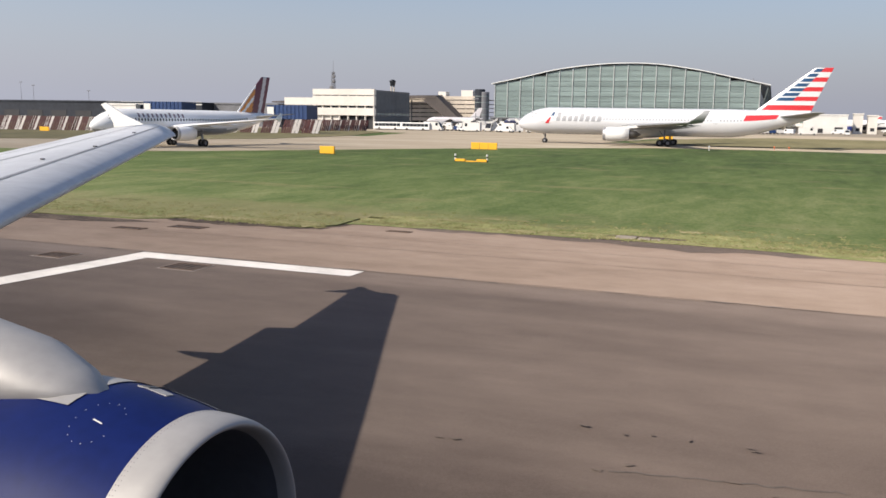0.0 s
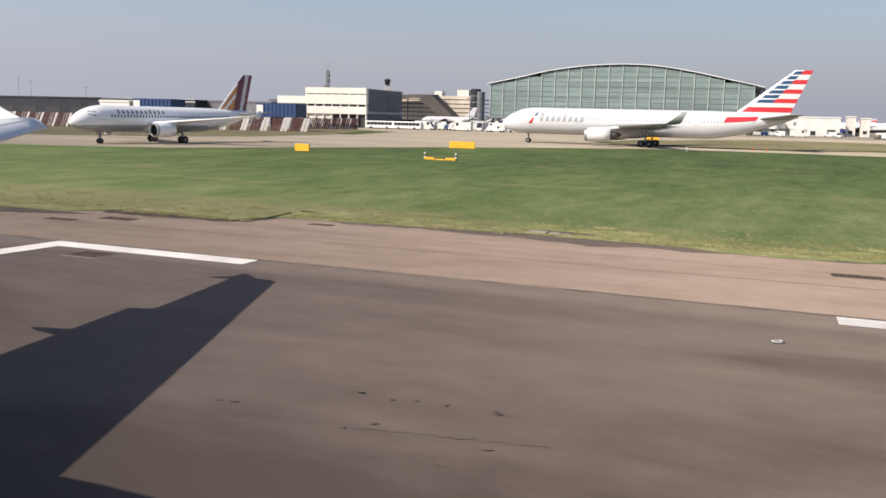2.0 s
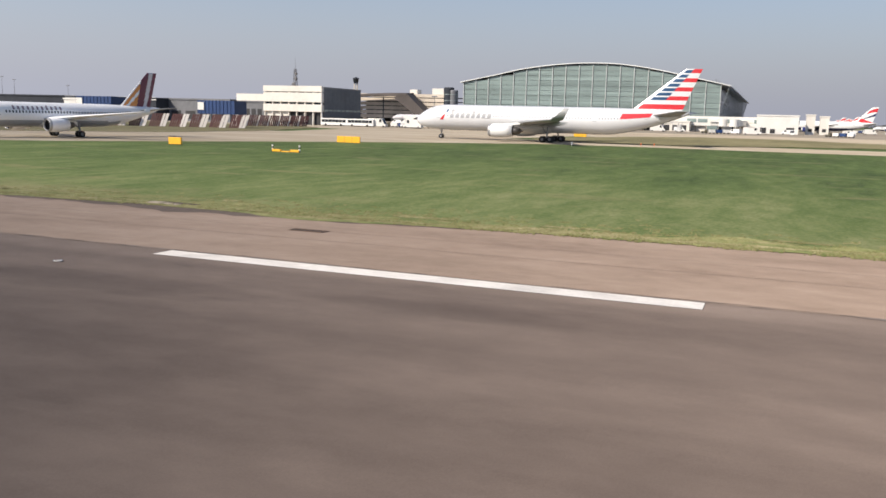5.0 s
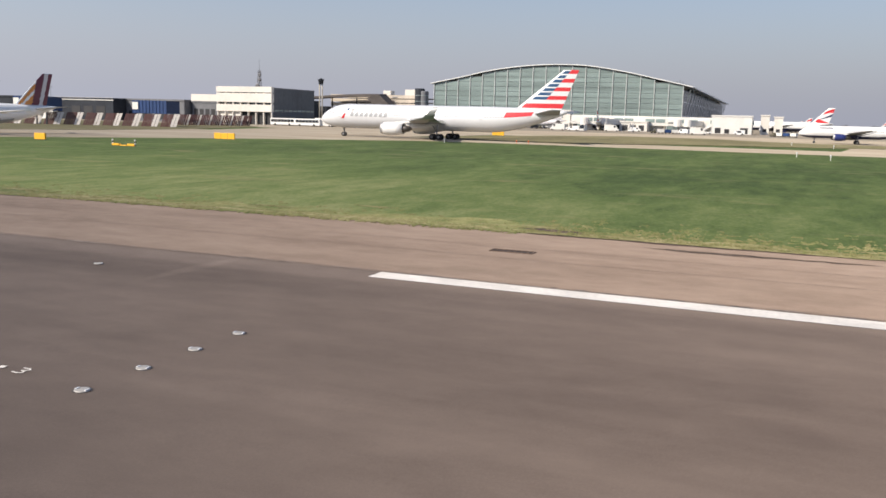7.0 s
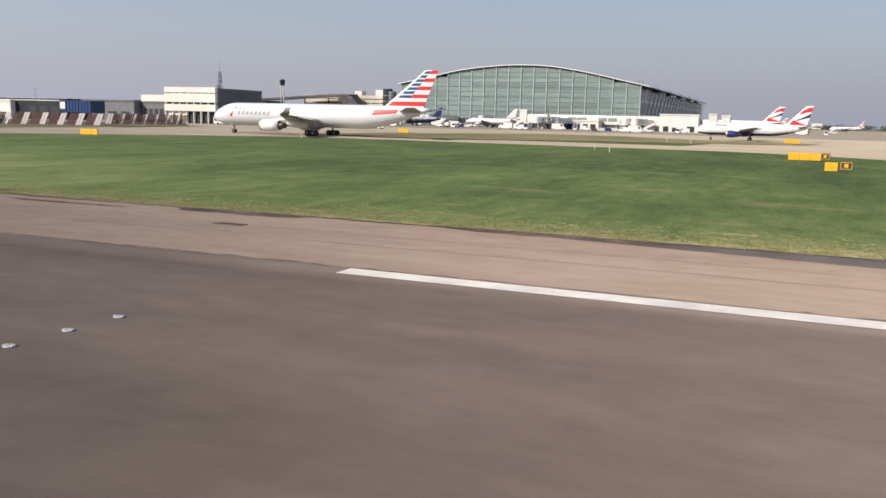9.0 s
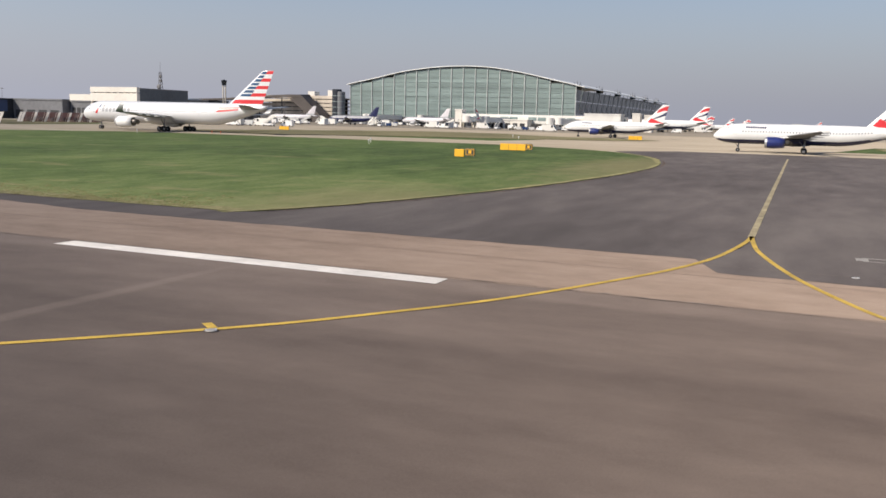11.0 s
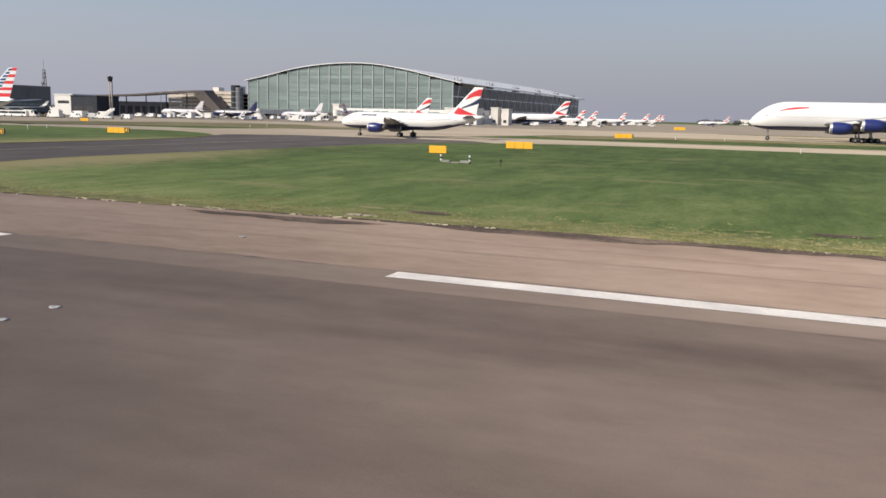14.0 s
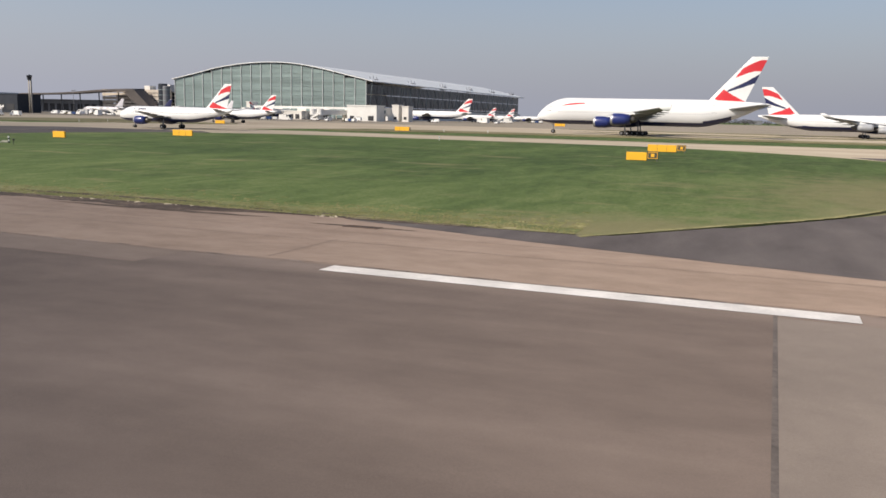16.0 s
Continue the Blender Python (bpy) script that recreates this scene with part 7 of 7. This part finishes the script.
def patch(name, x, y, w, d, m, label, z, seed, into=None):
    r = random.Random(seed)
    bm = bmesh.new() if into is None else into
    n = 22
    ring = []
    for k in range(n):
        a = k * math.tau / n
        q = 1 + 0.22 * math.sin(2 * a + seed) + 0.14 * math.sin(5 * a + 2 * seed) + r.uniform(-0.12, 0.12)
        xx, yy2 = x + w * q * math.cos(a), y + d * q * math.sin(a)
        ring.append(bm.verts.new((xx, yy2, z if z is not None else level(yy2) + 0.004)))
    bm.faces.new(ring)
    return None if into is not None else solid(name, bm, m, label, "ground patch", kind="structure")


for k, (x, y, w, d) in enumerate(((-17.9, 33.3, 0.35, 1.9), (-4.6, 35.7, 1.4, 0.45), (41.2, 36.2, 1.3, 0.45), (194, 38.8, 1.6, 0.5), (212.8, 40.5, 1.5, 0.4), (222.5, 36.7, 1.0, 0.4), (226, 36.8, 1.2, 0.4), (257, 32.2, 2.2, 0.25), (160, 35.6, 2.0, 0.5))):
    patch("bare_soil", x, y, w, d, SOIL, "bare dark soil patch at the turf edge", FIELD + 0.068 + 0.001 * k if y > 34 else None, k + 1)
# dry streaks and flecks in the turf
flecks = bmesh.new()
for k in range(106):
    x, y, w, d = rng.uniform(-40, 262), 35.6 + abs(rng.gauss(0, 1)) * 1.5, rng.uniform(0.4, 1.5), rng.uniform(0.10, 0.32)
    if not 98 < x < 156:
        patch("dry_fleck", x, y, w, d, DRY, "", FIELD + 0.0625 + 0.00003 * k, 50 + k, flecks)
solid("dry_grass_flecks", flecks, DRY, "dry yellowish flecks in the mown turf", "grass", kind="stuff")
# pale crumbs of the old kerb along the turf edge
CRUMB = mat("kerb_crumb", (0.46, 0.40, 0.30), 0.9, var=0.25, scale=4, bump=0.4, bscale=30)
crumbs = bmesh.new()
for k in range(420):
    x, h = rng.uniform(153, 200) + rng.choice((0, 0, 0, 55)), rng.uniform(0.0, 0.05)
    if math.sin(x * 0.9) + 0.6 * math.sin(x * 2.7 + 1) < rng.uniform(-0.6, 0.9):
        continue
    ln, y = rng.uniform(0.02, 0.09) * rng.choice((1, 1, 1.6)), 34.84 + rng.gauss(0, 0.10)
    box(crumbs, x - ln, x + ln, y - 0.03, y + rng.uniform(0.02, 0.06), FIELD + 0.01, FIELD + 0.055 + h, bevel=0.01)
solid("kerb_crumbs", crumbs, CRUMB, "pale broken crumbs along the turf edge", "rubble", kind="stuff")
# tufts of grass near the runway
tv, tf, dry_face = [], [], []


def blade(x, y, z, h, w, straw):
    a = rng.uniform(-0.4, 0.4)
    dx, dy = math.cos(a) * w, math.sin(a) * w
    i = len(tv)
    tv.extend([(x - dx, y - dy, z), (x + dx, y + dy, z), (x + rng.uniform(-0.09, 0.09), y + h * rng.uniform(0.6, 1.6), z + h)])
    tf.append((i, i + 1, i + 2))
    dry_face.append(1 if straw else 0)


for k in range(9000):  # clumps, thickest along the asphalt edge
    x = rng.uniform(-45, 268)
    far = abs(rng.gauss(0, 1))
    if 100.5 < x < 153.5 or x > 265.5:
        continue
    base = 35.0 if x > -18 else 31.4
    if -18 < x < 40:
        base = 34.3
    y, z = base + far * 2.4, FIELD + (0.05 if x > -18 else 0.115)
    dry = rng.random() < (0.78 if x < 100 else 0.5) - 0.16 * far
    size = rng.uniform(0.5, 1.0) * (1.25 if far < 0.3 else 0.8)
    for q in range(rng.randint(4, 9)):
        blade(x + rng.gauss(0, 0.13), y + rng.gauss(0, 0.10), z, size * rng.uniform(0.04, 0.10), rng.uniform(0.03, 0.07), dry if rng.random() < 0.8 else not dry)
me = bpy.data.meshes.new("grass_tufts")
me.from_pydata(tv, [], tf)
me.materials.append(VERGE_TURF)
me.materials.append(DRY)
me.polygons.foreach_set("material_index", dry_face)
tagged(new("grass_tufts", me), "short ragged tufts of grass along the verge", "grass", kind="stuff")

# tar, rubber and patched asphalt on the runway
TAR = ramp_ground("tar", [(0.35, (0.055, 0.048, 0.044)), (0.65, (0.13, 0.11, 0.10))], [(0.6, (1, 1, 1), 1), (8, (1, 1, 1), 1)], 0.8, 0.2, 30)
SEAL = ramp_ground("seam_seal", [(0.35, (0.13, 0.10, 0.082)), (0.65, (0.21, 0.16, 0.13))], [(0.6, (1, 1, 1), 1), (8, (1, 1, 1), 1)], 0.85, 0.2, 30)
PALE_ASPHALT = ramp_ground("pale_asphalt", [(0.30, (0.125, 0.105, 0.092)), (0.5, (0.165, 0.138, 0.12)), (0.70, (0.21, 0.178, 0.152))],
                           [(0.1, (1, 1.6, 1), 1.0), (1.5, (1, 1, 1), 0.6), (30, (1, 1, 1), 0.8)], 0.88, 0.3, 60)


def lane(name, x0, x1, y0, y1, m, label, dz=0.005):
    bm = bmesh.new()
    n = 5
    rows = [[bm.verts.new((x, y0 + (y1 - y0) * i / n, level(y0 + (y1 - y0) * i / n) + dz)) for x in (x0, x1)] for i in range(n + 1)]
    for a, b in zip(rows, rows[1:]):
        bm.faces.new((a[0], a[1], b[1], b[0]))
    return solid(name, bm, m, label, "pavement", kind="structure")


lane("newer_asphalt", 273.6, 330, 2.0, 21.6, PALE_ASPHALT, "paler newer asphalt beyond a cross joint")
for x, y0, y1 in ((273.5, 2, 22.9), (257.9, 23.4, 28.2)):
    lane("cross_joint", x, x + (0.10 if x > 260 else 0.05), y0, y1, TAR if x > 260 else SEAL, "thin tar joint across the pavement", 0.007)
for y, w in ((23.02, 0.12), (27.7, 0.06), (30.3, 0.04)):
    r2 = random.Random(int(y * 10))
    bm = bmesh.new()
    pts = [(-120 + 2.0 * k, y + 0.05 * math.sin(k * 0.9) + r2.uniform(-0.04, 0.04)) for k in range(215)]
    ribbon(bm, pts, w, lambda a, b: level(b) + 0.006)
    solid("tar_seam", bm, SEAL, "long wavering tar seam in the asphalt", "seam", kind="structure")
SMUDGE = ramp_ground("oil_smudge", [(0.35, (0.085, 0.068, 0.058)), (0.65, (0.135, 0.106, 0.090))], [(0.9, (1, 1, 1), 1), (8, (1, 1, 1), 1)], 0.8, 0.2, 30)
for k, (x, y, w, d) in enumerate(((58.2, 12.8, 0.22, 0.08), (58.6, 12.9, 0.15, 0.06), (7.8, 20.7, 0.5, 0.12), (15.6, 21.2, 0.5, 0.12))):
    patch("oil_smudge", x, y, w, d, SMUDGE, "small dark oily smudge on the asphalt", None, 90 + k)
SCUFF_SOFT = mat("soft_scuff", (0.205, 0.168, 0.145), 0.9, var=0.15, scale=1.2, bump=0.2, bscale=60)
r5 = random.Random(31)
bm = bmesh.new()
ribbon(bm, [(-1.7 + 0.12 * k, 10.62 + 0.02 * k + r5.uniform(-0.04, 0.04)) for k in range(25)], 0.035, lambda a, b: level(b) + 0.006)
solid("crack", bm, TAR, "thin dark crack in the asphalt", "seam", kind="structure")
for k in range(16):
    patch("oil_smudge", r5.choice((-1.9, -1.6, -0.9, 0.2, 0.06, -4.3)) + r5.gauss(0, 0.25), r5.choice((9.9, 10.6, 10.85, 12.1)) + r5.gauss(0, 0.06), r5.uniform(0.03, 0.10), r5.uniform(0.02, 0.05), SMUDGE, "small dark oily smudge on the asphalt", -FALL * 10.5 + 0.010 + 0.0006 * k, 400 + k)
# the joint between runway and shoulder has crumbled and been sealed again
crumb, sealed = bmesh.new(), bmesh.new()
for k in range(520):
    x = rng.uniform(-40, 330)
    if 100 < x < 158 and rng.random() < 0.6:
        continue
    y = 22.98 + rng.gauss(0, 0.07)
    patch("crumbled_joint", x, y, rng.uniform(0.10, 0.55), rng.uniform(0.015, 0.06), SCUFF, "", -FALL * y + 0.0085 + 0.00001 * k, 300 + k, crumb if k % 3 else sealed)
solid("crumbled_joint", crumb, SCUFF_SOFT, "pale crumbled asphalt along the runway joint", "seam", kind="stuff")
solid("sealed_joint", sealed, TAR, "dark sealant blobs along the runway joint", "seam", kind="stuff")
BROKEN = mat("broken_concrete", (0.33, 0.285, 0.225), 0.9, var=0.25, scale=3, bump=0.6, bscale=20)
for k, (x, y, w, d, a) in enumerate(((222.6, 35.9, 0.95, 0.30, 3), (225.6, 36.3, 0.9, 0.28, 4), (-4.9, 35.2, 0.9, 0.3, 2), (191.6, 36.0, 0.8, 0.25, 8))):
    root = thing("broken_slab", "broken pale concrete slab sunk in the turf edge", "slab", "broken slabs", (x, y, FIELD + 0.05), a)
    for q, (xa, xb) in enumerate(((-w, -0.06), (0.03, w * 0.55), (w * 0.6, w))):
        bm = bmesh.new()
        box(bm, xa, xb, -d, d - 0.07 * q, 0.0, 0.075 - 0.02 * q, bevel=0.015)
        part("piece", bm, BROKEN, root)
